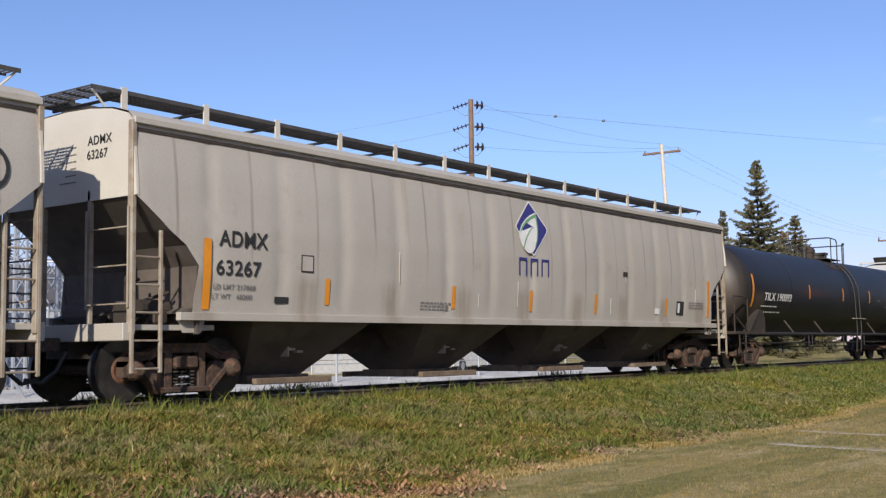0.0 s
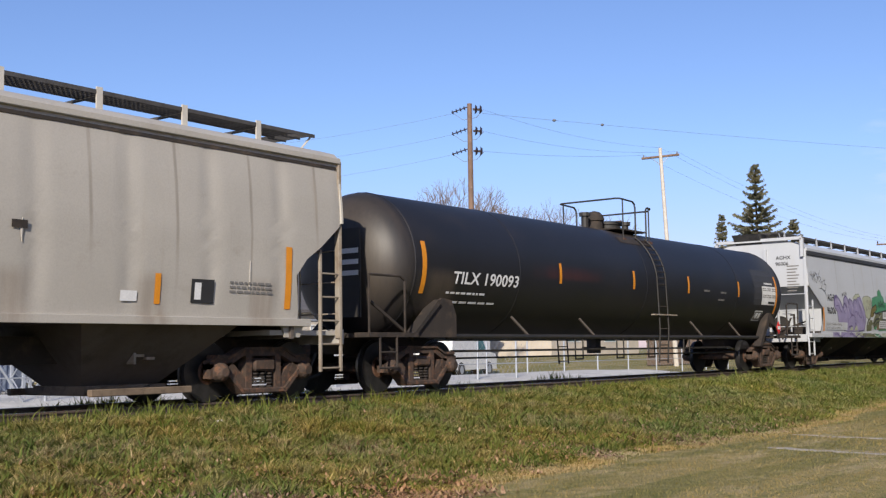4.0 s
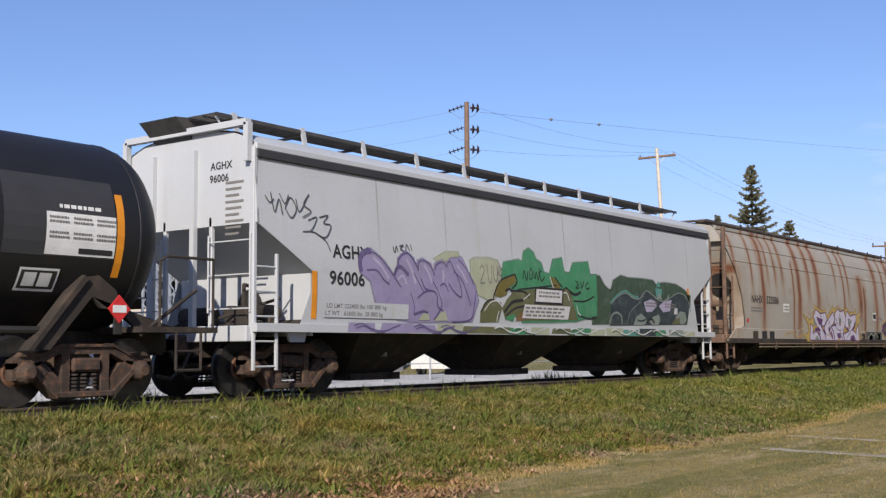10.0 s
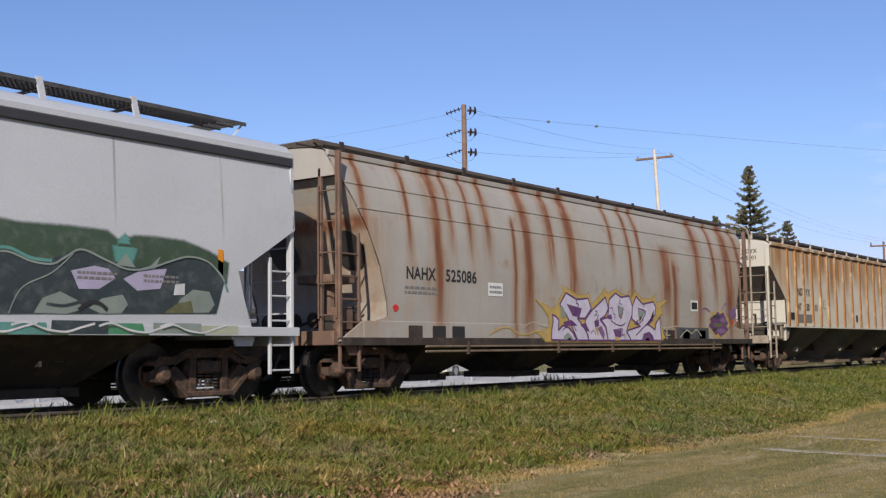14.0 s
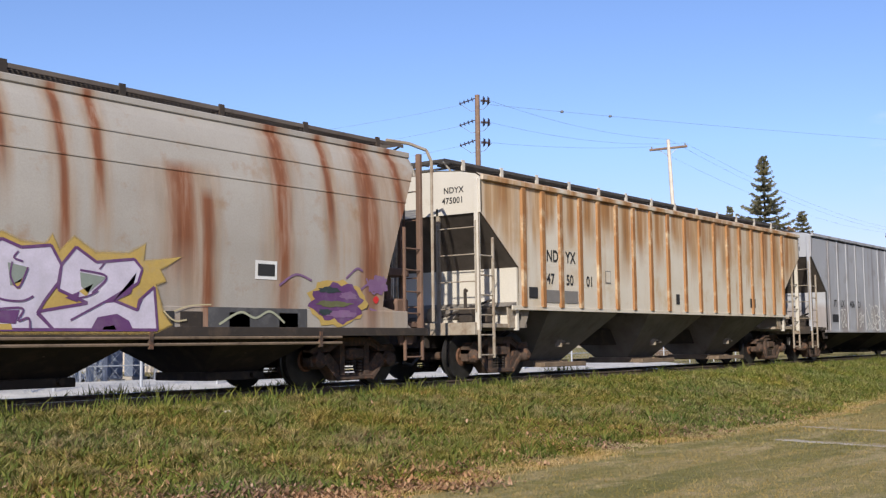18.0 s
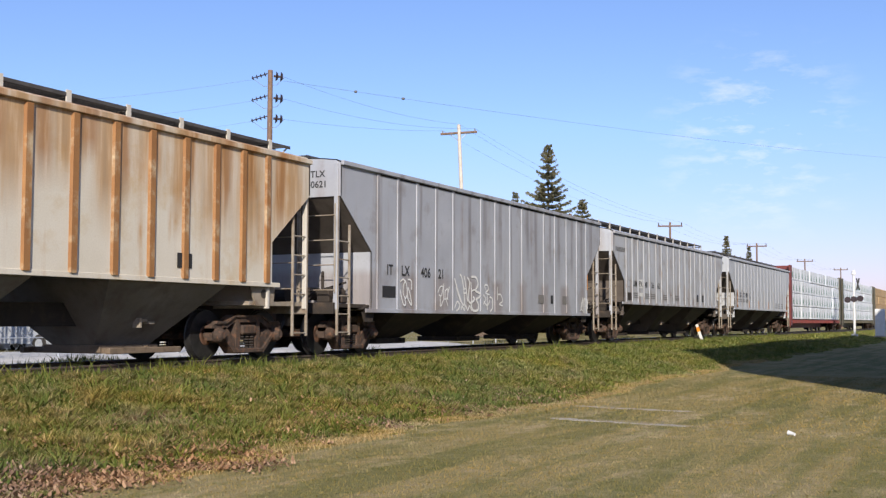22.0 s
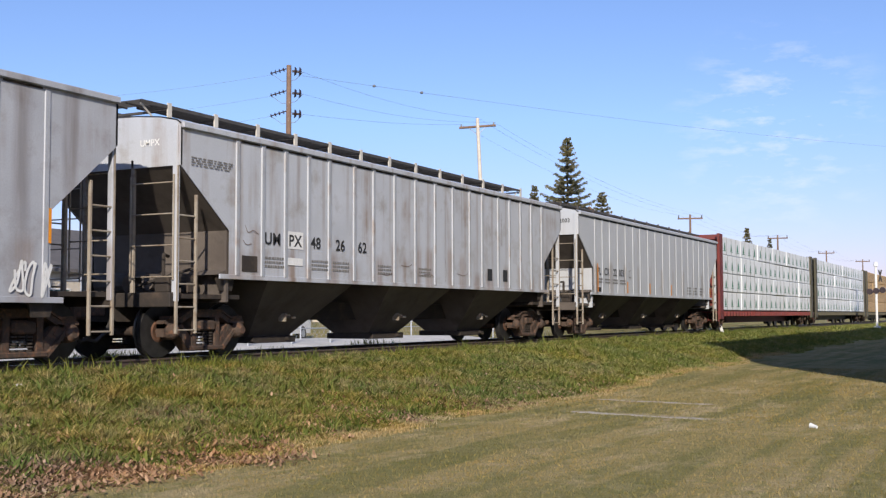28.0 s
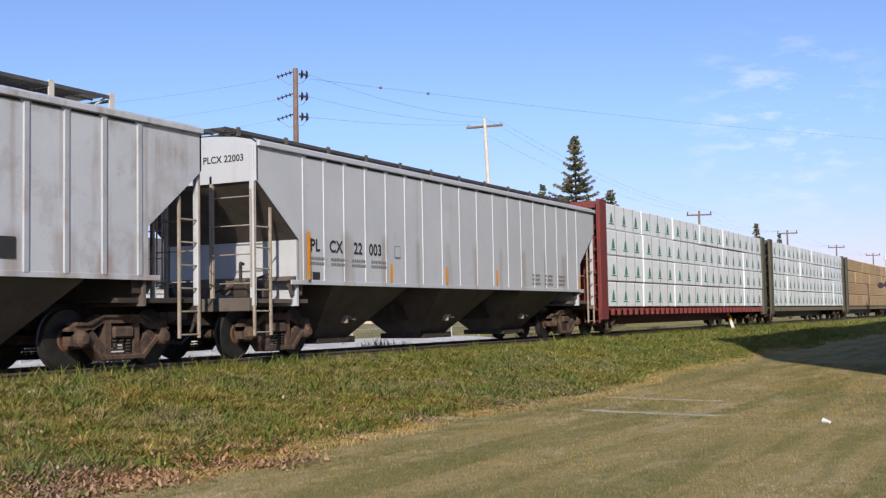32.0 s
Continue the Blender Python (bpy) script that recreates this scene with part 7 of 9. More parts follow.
def build_ribbed_hoppers():
    SY = lambda z: -1.606
    # cream car rusted orange
    L = 17.0
    ribs = [1.45, 2.17, 2.87, 3.68, 4.48, 5.30, 6.12, 7.0, 7.92, 8.87, 9.75, 10.65, 11.52, 12.35, 13.2, 14.02, 14.8, 15.55]
    car = ribbed(88.95, L, "cream ribbed covered hopper streaked with orange rust", "ndyx", 1.42, ribs, (0.085, 0.045, "ndyx_rib"), end_mat="admx_end", under="bay_pale", platform_mat="ladder", web_hole=True,
                 board=dict(x0=-0.22, x1=L + 0.3, z=4.27, y0=-0.9, y1=0.9, posts=[0.4 + 1.35 * i for i in range(13)], post_z=4.0, post_mat="admx_end"))
    spread_letters(car, ((2.30, "ND"), (3.06, "YX")), 2.38, 0.24, squeeze=0.9)
    spread_letters(car, ((2.30, "47"), (3.07, "50"), (3.91, "01")), 1.91, 0.22, squeeze=0.95)
    lettering("NDYX", 0.12, 0.72, 3.62, car, end=0.0, name="end_lettering")
    lettering("475001", 0.12, 0.68, 3.42, car, end=0.0, name="end_lettering")
    for px in (2.26, 3.0):
        patch(px, px + 0.55, 1.52, 1.78, car, "grey_ink", SY, "stencil_plate")
    patch(1.62, 1.95, 1.6, 1.82, car, "ink", SY, "stencil_plate")
    patch(4.75, 5.0, 2.0, 2.28, car, "grey_ink", SY, "stencil_frame")
    patch(4.77, 4.98, 2.02, 2.26, car, "ndyx", SY, "stencil_mark", proud=0.013)
    for px, w in ((13.0, 0.38), (8.3, 0.2)):
        patch(px, px + w, 1.6, 1.85, car, "ink", SY, "stencil_plate")
    # blue-grey car
    L = 16.65
    ribs = [1.57, 2.48, 3.41, 4.40, 5.34, 7.0, 7.92, 8.93, 9.80, 11.48, 12.4, 13.41, 14.35, 15.25]
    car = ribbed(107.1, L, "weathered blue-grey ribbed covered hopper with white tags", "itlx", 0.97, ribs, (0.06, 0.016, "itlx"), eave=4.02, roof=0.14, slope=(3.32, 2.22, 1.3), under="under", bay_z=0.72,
                 board=dict(x0=0.2, x1=L - 0.2, z=4.26, y0=-0.6, y1=0.6, posts=[], post_z=4.1, mat="grate"))
    eave_dashes(car, L, ribs, 4.02)
    spread_letters(car, ((1.95, "IT"), (2.62, "LX"), (3.58, "406"), (4.48, "21")), 1.76, 0.23)
    lettering("ITLX", 0.14, 0.80, 3.74, car, end=0.0, name="end_lettering")
    lettering("40621", 0.14, 0.76, 3.52, car, end=0.0, name="end_lettering")
    stroke(car, [(2.56, 1.61), (2.7, 1.67), (2.84, 1.58), (2.89, 1.39), (2.82, 1.24), (2.7, 1.34), (2.7, 1.53), (2.8, 1.65)], 0.038, "white", lambda z: -1.612, 0.008)
    stroke(car, [(2.92, 1.68), (3.09, 1.64), (3.1, 1.44)], 0.038, "white", lambda z: -1.612, 0.008)
    stroke(car, [(2.56, 1.43), (2.6, 1.29), (2.71, 1.1), (2.81, 1.1), (2.75, 1.29)], 0.042, "white", lambda z: -1.612, 0.008)
    stroke(car, [(2.89, 1.34), (2.95, 1.2), (3.1, 1.09), (3.04, 1.3), (2.92, 1.49)], 0.042, "white", lambda z: -1.612, 0.008)
    stroke(car, [(4.45, 1.41), (4.58, 1.55), (4.72, 1.55), (4.63, 1.34), (4.5, 1.36)], 0.035, "white", lambda z: -1.612, 0.008)
    stroke(car, [(4.77, 1.64), (4.75, 1.45), (4.76, 1.24)], 0.035, "white", lambda z: -1.612, 0.008)
    stroke(car, [(4.84, 1.45), (4.98, 1.51), (4.96, 1.3), (4.84, 1.27), (4.84, 1.45)], 0.035, "white", lambda z: -1.612, 0.008)
    stroke(car, [(5.08, 1.57), (4.98, 1.35), (4.98, 1.23)], 0.035, "white", lambda z: -1.612, 0.008)
    stroke(car, [(4.58, 1.34), (4.6, 1.08), (4.76, 1.24), (4.88, 1.25), (4.99, 1.09)], 0.035, "white", lambda z: -1.612, 0.008)
    stroke(car, [(5.37, 1.79), (5.56, 1.48), (5.79, 1.18), (5.94, 1.16), (5.9, 1.49), (5.78, 1.81), (5.66, 1.9)], 0.053, "white", lambda z: -1.612, 0.008)
    stroke(car, [(5.46, 1.58), (5.6, 1.37), (5.71, 1.21)], 0.042, "white", lambda z: -1.612, 0.008)
    stroke(car, [(5.93, 1.87), (6.03, 1.6), (6.13, 1.22)], 0.049, "white", lambda z: -1.612, 0.008)
    stroke(car, [(5.88, 1.54), (6.07, 1.55)], 0.046, "white", lambda z: -1.612, 0.008)
    stroke(car, [(5.88, 1.43), (6.07, 1.44)], 0.046, "white", lambda z: -1.612, 0.008)
    stroke(car, [(6.12, 1.84), (6.24, 1.7), (6.17, 1.28), (6.36, 1.22), (6.32, 1.72)], 0.055, "white", lambda z: -1.612, 0.008)
    stroke(car, [(6.36, 1.86), (6.64, 1.85), (6.76, 1.68), (6.62, 1.51), (6.93, 1.43), (6.77, 1.32), (6.64, 1.29), (6.77, 1.15), (6.73, 1.01), (6.43, 1), (6.33, 1.17), (6.52, 1.28), (6.42, 1.35)], 0.062, "white", lambda z: -1.612, 0.008)
    stroke(car, [(5.38, 1.04), (5.52, 1.21), (5.66, 1.13), (5.6, 1.03), (5.47, 0.98)], 0.046, "white", lambda z: -1.612, 0.008)
    stroke(car, [(5.75, 1), (5.79, 1.1), (5.94, 1), (6, 1.12), (6.13, 1), (6.23, 1.11), (6.37, 0.99)], 0.046, "white", lambda z: -1.612, 0.008)
    stroke(car, [(6.38, 1.5), (6.56, 1.53), (6.64, 1.51)], 0.042, "white", lambda z: -1.612, 0.008)
    stroke(car, [(7.24, 1.55), (7.18, 1.66), (7.35, 1.67), (7.41, 1.56), (7.24, 1.47), (7.48, 1.42)], 0.042, "white", lambda z: -1.612, 0.008)
    stroke(car, [(7.1, 1.41), (7.24, 1.3), (7.1, 1.16)], 0.042, "white", lambda z: -1.612, 0.008)
    stroke(car, [(7.35, 1.42), (7.35, 1.21), (7.35, 1.02)], 0.042, "white", lambda z: -1.612, 0.008)
    stroke(car, [(7.5, 1.36), (7.67, 1.31), (7.68, 1.08), (7.53, 0.98)], 0.050, "white", lambda z: -1.612, 0.008)
    stroke(car, [(7.14, 1.24), (7.35, 1.13), (7.52, 1.28)], 0.042, "white", lambda z: -1.612, 0.008)
    stroke(car, [(8, 1.65), (8.01, 1.48), (8.01, 1.29)], 0.042, "white", lambda z: -1.612, 0.008)
    stroke(car, [(8.05, 1.44), (8.23, 1.44), (8.35, 1.27), (8.14, 1.18), (8.37, 1.14)], 0.042, "white", lambda z: -1.612, 0.008)
    scribble(car, 14.65, 0.98, 0.75, 0.55, 3, "white", lambda z: -1.612, 65, 0.008, 0.04)
    for px, w, mt in ((1.75, 0.6, "ink"), (12.0, 0.2, "ink"), (13.0, 0.5, "grey_ink"), (11.0, 0.5, "grey_ink")):
        patch(px, px + w, 1.25, 1.5, car, mt, SY, "stencil_plate")
    reflectors(car, [15.3], 1.75, 2.25, SY)
    # grey car with dirty foot
    L = 16.85
    ribs = [1.50, 2.24, 2.95, 3.71, 4.43, 5.37, 6.14, 7.03, 7.97, 8.92, 9.83, 10.75, 11.47, 12.44, 13.16, 13.89, 14.63, 15.38]
    # end bulkhead in bay steel: the recess's shade is in its colour
    car = ribbed(125.2, L, "grey ribbed covered hopper with grime along its foot", "umpx", 1.42, ribs, (0.06, 0.024, "umpx_rib"), under="bay", bulk_mat="bay", platform_mat="under",
                 board=dict(x0=-0.2, x1=L - 1.4, z=4.32, y0=-0.9, y1=0.9, posts=[0.5 + 1.25 * i for i in range(13)], post_z=4.05, mat="grate", post_mat="admx_end"))
    eave_dashes(car, L, ribs, 3.87)
    spread_letters(car, ((2.28, "UM"), (3.04, "PX"), (3.77, "48"), (4.65, "26"), (5.49, "62")), 2.02, 0.22, squeeze=1.1)
    patch(2.98, 3.52, 1.97, 2.3, car, "white", SY, "stencil_frame", proud=0.004)
    patch(3.0, 3.5, 1.66, 1.80, car, "white", SY, "stencil_plate")
    for px in (1.62,):
        patch(px, px + 0.45, 1.5, 1.78, car, "under", SY, "stencil_plate")
    for px in (2.3, 3.8, 4.55, 6.3, 8.1):
        bars(3, px, 1.75, 0.6, 0.04, car, "grey_ink", SY, seed=int(px * 10))
    for px in (11.75, 12.7):
        patch(px, px + 0.28, 1.6, 1.9, car, "ink", SY, "stencil_plate")
    bars(4, 0.25, 3.35, 1.1, 0.022, car, "grey_ink", SY, seed=77)
    lettering("UMPX", 0.11, 0.72, 3.56, car, "white", end=0.0, name="end_lettering")
    for pts in ([(1.72, 2.32), (1.80, 2.20), (1.95, 2.24), (2.1, 2.18)], [(1.66, 2.05), (1.75, 1.98), (1.9, 2.0)], [(7.3, 1.82), (7.6, 1.80), (7.8, 1.86)], [(8.2, 1.62), (8.6, 1.66), (8.85, 1.6)], [(10.0, 1.72), (10.4, 1.68), (10.6, 1.74)], [(12.6, 2.5), (12.62, 3.1), (12.6, 3.4)], [(9.4, 2.05), (9.45, 1.75), (9.42, 1.5)], [(6.5, 1.6), (6.7, 1.58), (6.9, 1.63)]):
        stroke(car, pts, 0.011, "rusty_end", SY, 0.006, "scrape")
    # light grey car
    L = 17.1
    ribs = [1.45, 2.15, 2.87, 3.67, 4.5, 5.32, 6.12, 7.04, 7.94, 8.88, 9.8, 10.7, 11.53, 12.38, 13.23, 14.05, 14.85, 15.6]
    car = ribbed(143.55, L, "light grey ribbed covered hopper with orange reflectors", "plcx", 1.42, ribs, (0.055, 0.014, "plcx"), under="bay",
                 board=dict(x0=0.1, x1=L + 0.1, z=4.25, y0=-0.8, y1=0.8, posts=[0.5 + 1.5 * i for i in range(11)], post_z=4.02, mat="grate"))
    eave_dashes(car, L, ribs, 3.87)
    spread_letters(car, ((1.63, "PL"), (2.29, "CX"), (3.17, "22"), (3.76, "003")), 2.01, 0.235)
    lettering("PLCX 22003", 0.125, 0.38, 3.58, car, end=0.0, name="end_lettering")
    reflectors(car, [1.50], 1.45, 2.35, lambda z: -1.665, 0.10)
    reflectors(car, [4.66, 7.2, 9.95, 15.75], 1.45, 1.85, SY)
    patch(4.8, 5.05, 1.98, 2.24, car, "grey_ink", SY, "stencil_frame")
    patch(4.82, 5.03, 2.0, 2.22, car, "plcx", SY, "stencil_mark", proud=0.013)
    for px in (1.62, 2.35, 3.1, 3.85):
        bars(2, px, 1.84, 0.6, 0.05, car, "grey_ink", SY, seed=int(px * 10))
    patch(1.7, 1.95, 1.46, 1.6, car, "ink", SY, "stencil_plate")
    for px in (12.2, 13.1, 14.0):
        bars(3, px, 1.75, 0.55, 0.06, car, "grey_ink", SY, seed=int(px * 10))


build_ribbed_hoppers()


def make_print():
    half = [(0.05, 0.0), (0.22, 0.03), (0.14, 0.17), (0.18, 0.18), (0.10, 0.31), (0.13, 0.32), (0.0, 0.5)]
    ring = [(-0.34, -0.08), (0.34, -0.08), (0.34, -0.03), (0.05, -0.03)] + half + [(-a, b) for a, b in half[-2::-1]] + [(-0.05, -0.03), (-0.34, -0.03)]
    me = M().add([(a * 0.72, 0, b * 0.72) for a, b in ring], [tuple(range(len(ring)))]).mesh("print")
    me.materials.append(MAT["wrapgreen"])
    return me


PRINT = make_print()


def build_centerbeam(x, L, mat, load, label):
    """A centre-beam flat car: deck, bulkheads at both ends, spine, stacked bundles on both sides."""
    car = new_car(x, "centerbeam_flat_car", label)
    part("deck", M().box(0, L, -1.45, 1.45, 0.78, 0.86, 0.02).box(2.2, L - 2.2, -0.35, 0.35, 0.3, 0.78), mat, car)
    for i in range(int(L / 0.6)):
        for s in (-1,):
            part("deck_bracket", M().prism([(0.3 + i * 0.6, 0.64), (0.42 + i * 0.6, 0.64), (0.42 + i * 0.6, 0.84), (0.3 + i * 0.6, 0.84)], s * 1.5 - 0.05, s * 1.5 + 0.05), mat, car)
    for e in (0, 1):
        fx = (lambda q: L - q) if e else (lambda q: q)
        bh = M().box(min(fx(0.75), fx(0.95)), max(fx(0.75), fx(0.95)), -1.5, 1.5, 0.8, 4.33)
        for s in (-1, 1):
            bh.box(min(fx(0.35), fx(0.98)), max(fx(0.35), fx(0.98)), s * 1.5 - 0.06, s * 1.5 + 0.06, 0.5, 4.35, 0.01)
        for z in (1.3, 2.0, 2.7, 3.4, 4.1):
            bh.box(min(fx(0.6), fx(0.8)), max(fx(0.6), fx(0.8)), -1.45, 1.45, z, z + 0.12)
        part("bulkhead", bh, "olive" if e else mat, car, "ribbed steel end bulkhead")
        build_ladder(car, (fx(0.28), -1.5), (fx(0.28), -1.0), 0.4, 4.2, mat=mat, name="end_ladder")
        build_coupler(car, fx(0.0), 1 if e else -1)
    part("centre_spine", M().box(1.0, L - 1.0, -0.06, 0.06, 0.86, 4.2).box(1.0, L - 1.0, -0.2, 0.2, 4.2, 4.32), mat, car)
    rnd = random.Random(int(x))
    a0, a1, nb, tiers = 1.05, L - 1.05, 6, 4
    bw, th = (a1 - a0) / nb, 3.4 / tiers
    for s in (-1, 1):
        for i in range(nb):
            for k in range(tiers):
                p, q, z = a0 + i * bw + 0.02, a0 + (i + 1) * bw - 0.02, 0.88 + k * th
                dy = rnd.uniform(-0.025, 0.025)
                y0, y1 = sorted((s * 0.22, s * (1.5 + dy)))
                b = part("lumber_pack", M().box(p, q, y0, y1, z + 0.02, z + th - 0.005, 0.03), "wrap" if load else "lumber", car, "lumber pack in white printed wrap" if load else "strapped pack of sawn lumber")
                if s > 0:
                    continue
                yy = y0 - 0.008
                if load:
                    n = 3
                    for j in range(n):
                        cx, zz = p + (q - p) * (j + 0.5) / n + rnd.uniform(-0.03, 0.03), z + 0.24
                        part("printed_mark", PRINT, None, b, at=pose(cx, yy, zz))
                    for j in (1, 2, 3):
                        px = p + (q - p) * j / 4
                        part("strap", M().box(px - 0.012, px + 0.012, yy - 0.004, yy + 0.004, z + 0.04, z + th - 0.02), "grey_ink", b)
                else:
                    gr = M()
                    for j in range(1, 7):
                        zz = z + 0.04 + (th - 0.06) * j / 7
                        gr.box(p, q, y0 - 0.004, y0 + 0.01, zz - 0.006, zz + 0.006)
                    part("board_gaps", gr, "under", b)
    build_trucks(car, 1.9, L - 1.9)
    return car


build_centerbeam(160.95, 24.6, "maroon", True, "maroon centre-beam flat car loaded with white-wrapped lumber")
build_centerbeam(186.0, 24.6, "olive", True, "olive centre-beam flat car loaded with white-wrapped lumber")
build_centerbeam(211.0, 24.6, "olive", False, "olive centre-beam flat car loaded with bare sawn lumber")
build_centerbeam(236.0, 24.6, "maroon", False, "maroon centre-beam flat car loaded with bare sawn lumber")


# ---- poles, wires and trees ----
def polar(az, dist, z=0.0):
    return Vector((dist * math.cos(radians(az)), dist * math.sin(radians(az)), z))


def up(el, dist):
    return EYE_Z + dist * math.tan(radians(el))


def build_pole(at, top, r, mat, label, name="utility_pole", lean=None):
    p = thing(name, Matrix.Translation((at.x, at.y, -0.95)), label, "utility pole", "line poles")
    lean = lean or Vector((0, 0, 0))
    part("shaft", M().tube(lean, (0, 0, top + 0.95), r, 12, r * 0.68), mat, p, smooth=True)
    return p


def build_insulator(p, base, tip, r, n=3):
    """A string of brown discs between two points, in the pole's space."""
    a, b = Vector(base), Vector(tip)
    m = M().tube(a, b, r * 0.25, 5)
    for k in range(n):
        c = a.lerp(b, (k + 0.7) / n)
        d = (b - a).normalized() * r * 0.22
        m.tube(c - d, c + d, r, 10, r * 0.6)
    part("insulator", m, "porcelain", p, "brown disc insulators")


def wire(p, q, sag, r=0.006, seg=14):
    p, q = Vector(p), Vector(q)
    pts = [p.lerp(q, i / seg) - Vector((0, 0, sag * 4 * (i / seg) * (1 - i / seg))) for i in range(seg + 1)]
    side = (q - p).cross(Vector((0, 0, 1))).normalized() * r
    rings = [[c + side, c + Vector((0, 0, r)), c - side, c - Vector((0, 0, r))] for c in pts]
    ob = part("overhead_wire", M().loft(rings), "cable", None, "thin dark overhead power line")
    return tagged(ob, category="wire", group="power lines")


def build_lines():
    d1 = 52.0
    a = polar(35.42, d1)
    tip = up(12.5, d1)
    p = build_pole(a, tip, 0.165, "pole", "weathered brown wooden pole with three tiers of insulators")
    ends = []
    right = Vector((math.sin(radians(35.4)), -math.cos(radians(35.4)), 0))
    for el in (12.22, 11.14, 10.13):
        z = up(el, d1) + 0.95
        tipv = right * 0.62 + Vector((0, 0, -0.02))
        build_insulator(p, right * 0.15 + Vector((0, 0, z)), right * 0.58 + Vector((0, 0, z - 0.03)), 0.23, 2)
        build_insulator(p, right * -0.12 + Vector((0, 0, z + 0.1)), right * -0.85 + Vector((0, 0, z - 0.15)), 0.11, 4)
        part("jumper", M().path([right * -0.8 + Vector((0, 0, z - 0.15)), right * -0.3 + Vector((0, 0, z - 0.5)), right * 0.3 + Vector((0, 0, z - 0.4)), right * 0.65 + Vector((0, 0, z - 0.03))], 0.012, 4), "cable", p)
        ends.append(Vector((a.x, a.y, z - 0.98)) + right * 0.65)
    d2 = 66.0
    b = polar(25.82, d2)
    q = build_pole(b, up(9.95, d2), 0.15, "pale_pole", "bleached pale wooden pole with one crossarm", lean=Vector((math.sin(radians(25.8)), -math.cos(radians(25.8)), 0)) * 0.55)
    zc = up(9.53, d2) + 0.95
    arm_dir = Vector((math.sin(radians(25.8)), -math.cos(radians(25.8)), 0))
    am = M()
    ax = [Vector((0, 0, zc)) + arm_dir * s * 1.08 + Vector((0, 0, 0.07 * s)) for s in (-1, 1)]
    am.tube(ax[0], ax[1], 0.07, 6)
    part("crossarm", am, "pole", q)
    part("arm_brace", M().path([ax[0].lerp(ax[1], 0.25), Vector((0, 0, zc - 0.5)), ax[0].lerp(ax[1], 0.75)], 0.02, 4), "galv", q)
    tips = []
    for s in (-0.95, 0.0, 0.95):
        base = Vector((0, 0, zc)) + arm_dir * s + Vector((0, 0, 0.07 * s + (0.33 if s == 0 else 0.0)))
        part("pin_insulator", M().tube(base, base + Vector((0, 0, 0.2)), 0.05, 8, 0.03), "porcelain", q)
        tips.append(Vector((b.x, b.y, -0.95)) + base + Vector((0, 0, 0.2)))
    for e, t, s in zip(ends, (tips[1], tips[2], tips[0]), (0.35, 0.4, 0.15)):
        wire(e, t, s, 0.0055)
    # far line of poles along the track
    spots = [(15.22, 4.95, 118), (11.07, 3.85, 150), (8.84, 3.05, 190), (7.21, 2.6, 225)]
    last = tips
    for az_, el, d in spots:
        c = polar(az_, d)
        f = build_pole(c, up(el, d), 0.15, "pole", "distant grey-brown crossarm pole")
        z = up(el, d) + 0.55
        r2 = Vector((math.sin(radians(az_)), -math.cos(radians(az_)), 0))
        part("crossarm", M().tube(Vector((0, 0, z)) - r2 * 1.25, Vector((0, 0, z)) + r2 * 1.25, 0.08, 6), "pole", f)
        now = []
        for s in (-1.15, 0.0, 1.15):
            base = Vector((0, 0, z)) + r2 * s
            part("pin_insulator", M().tube(base, base + Vector((0, 0, 0.35)), 0.07, 6, 0.05), "porcelain", f)
            now.append(Vector((c.x, c.y, -0.95)) + base + Vector((0, 0, 0.4)))
        for u, v in zip(last, now):
            wire(u, v, 0.9, 0.0055)
        last = now
    # long line crossing above with two marker balls, from the pole's top to the right
    s0 = Vector((a.x, a.y, up(12.0, d1))) + right * 0.6
    e0 = polar(0.0, 150, up(7.2, 150))
    wire(s0, e0, 0.8, 0.0065, 24)
    for f in (0.0411, 0.0712):
        c = s0.lerp(e0, f) - Vector((0, 0, 0.8 * 4 * f * (1 - f)))
        rings = [[c + Vector((0.09 * math.sin(th) * math.cos(ph), 0.09 * math.sin(th) * math.sin(ph), 0.07 * math.cos(th))) for ph in [2 * math.pi * j / 10 for j in range(10)]] for th in [0.05 + (math.pi - 0.1) * i / 6 for i in range(7)]]
        tagged(part("marker_ball", M().loft(rings), "cable", None, "small dark marker clamped on a wire", smooth=True), category="marker", group="wire markers")
    # wires running off to the left of the first pole
    for k, el in enumerate((12.0, 10.95, 9.95)):
        z = up(el, d1)
        wire(Vector((a.x, a.y, z)) - right * 0.85, polar(62, 58, z - 1.5), 0.9, 0.0045)


build_lines()


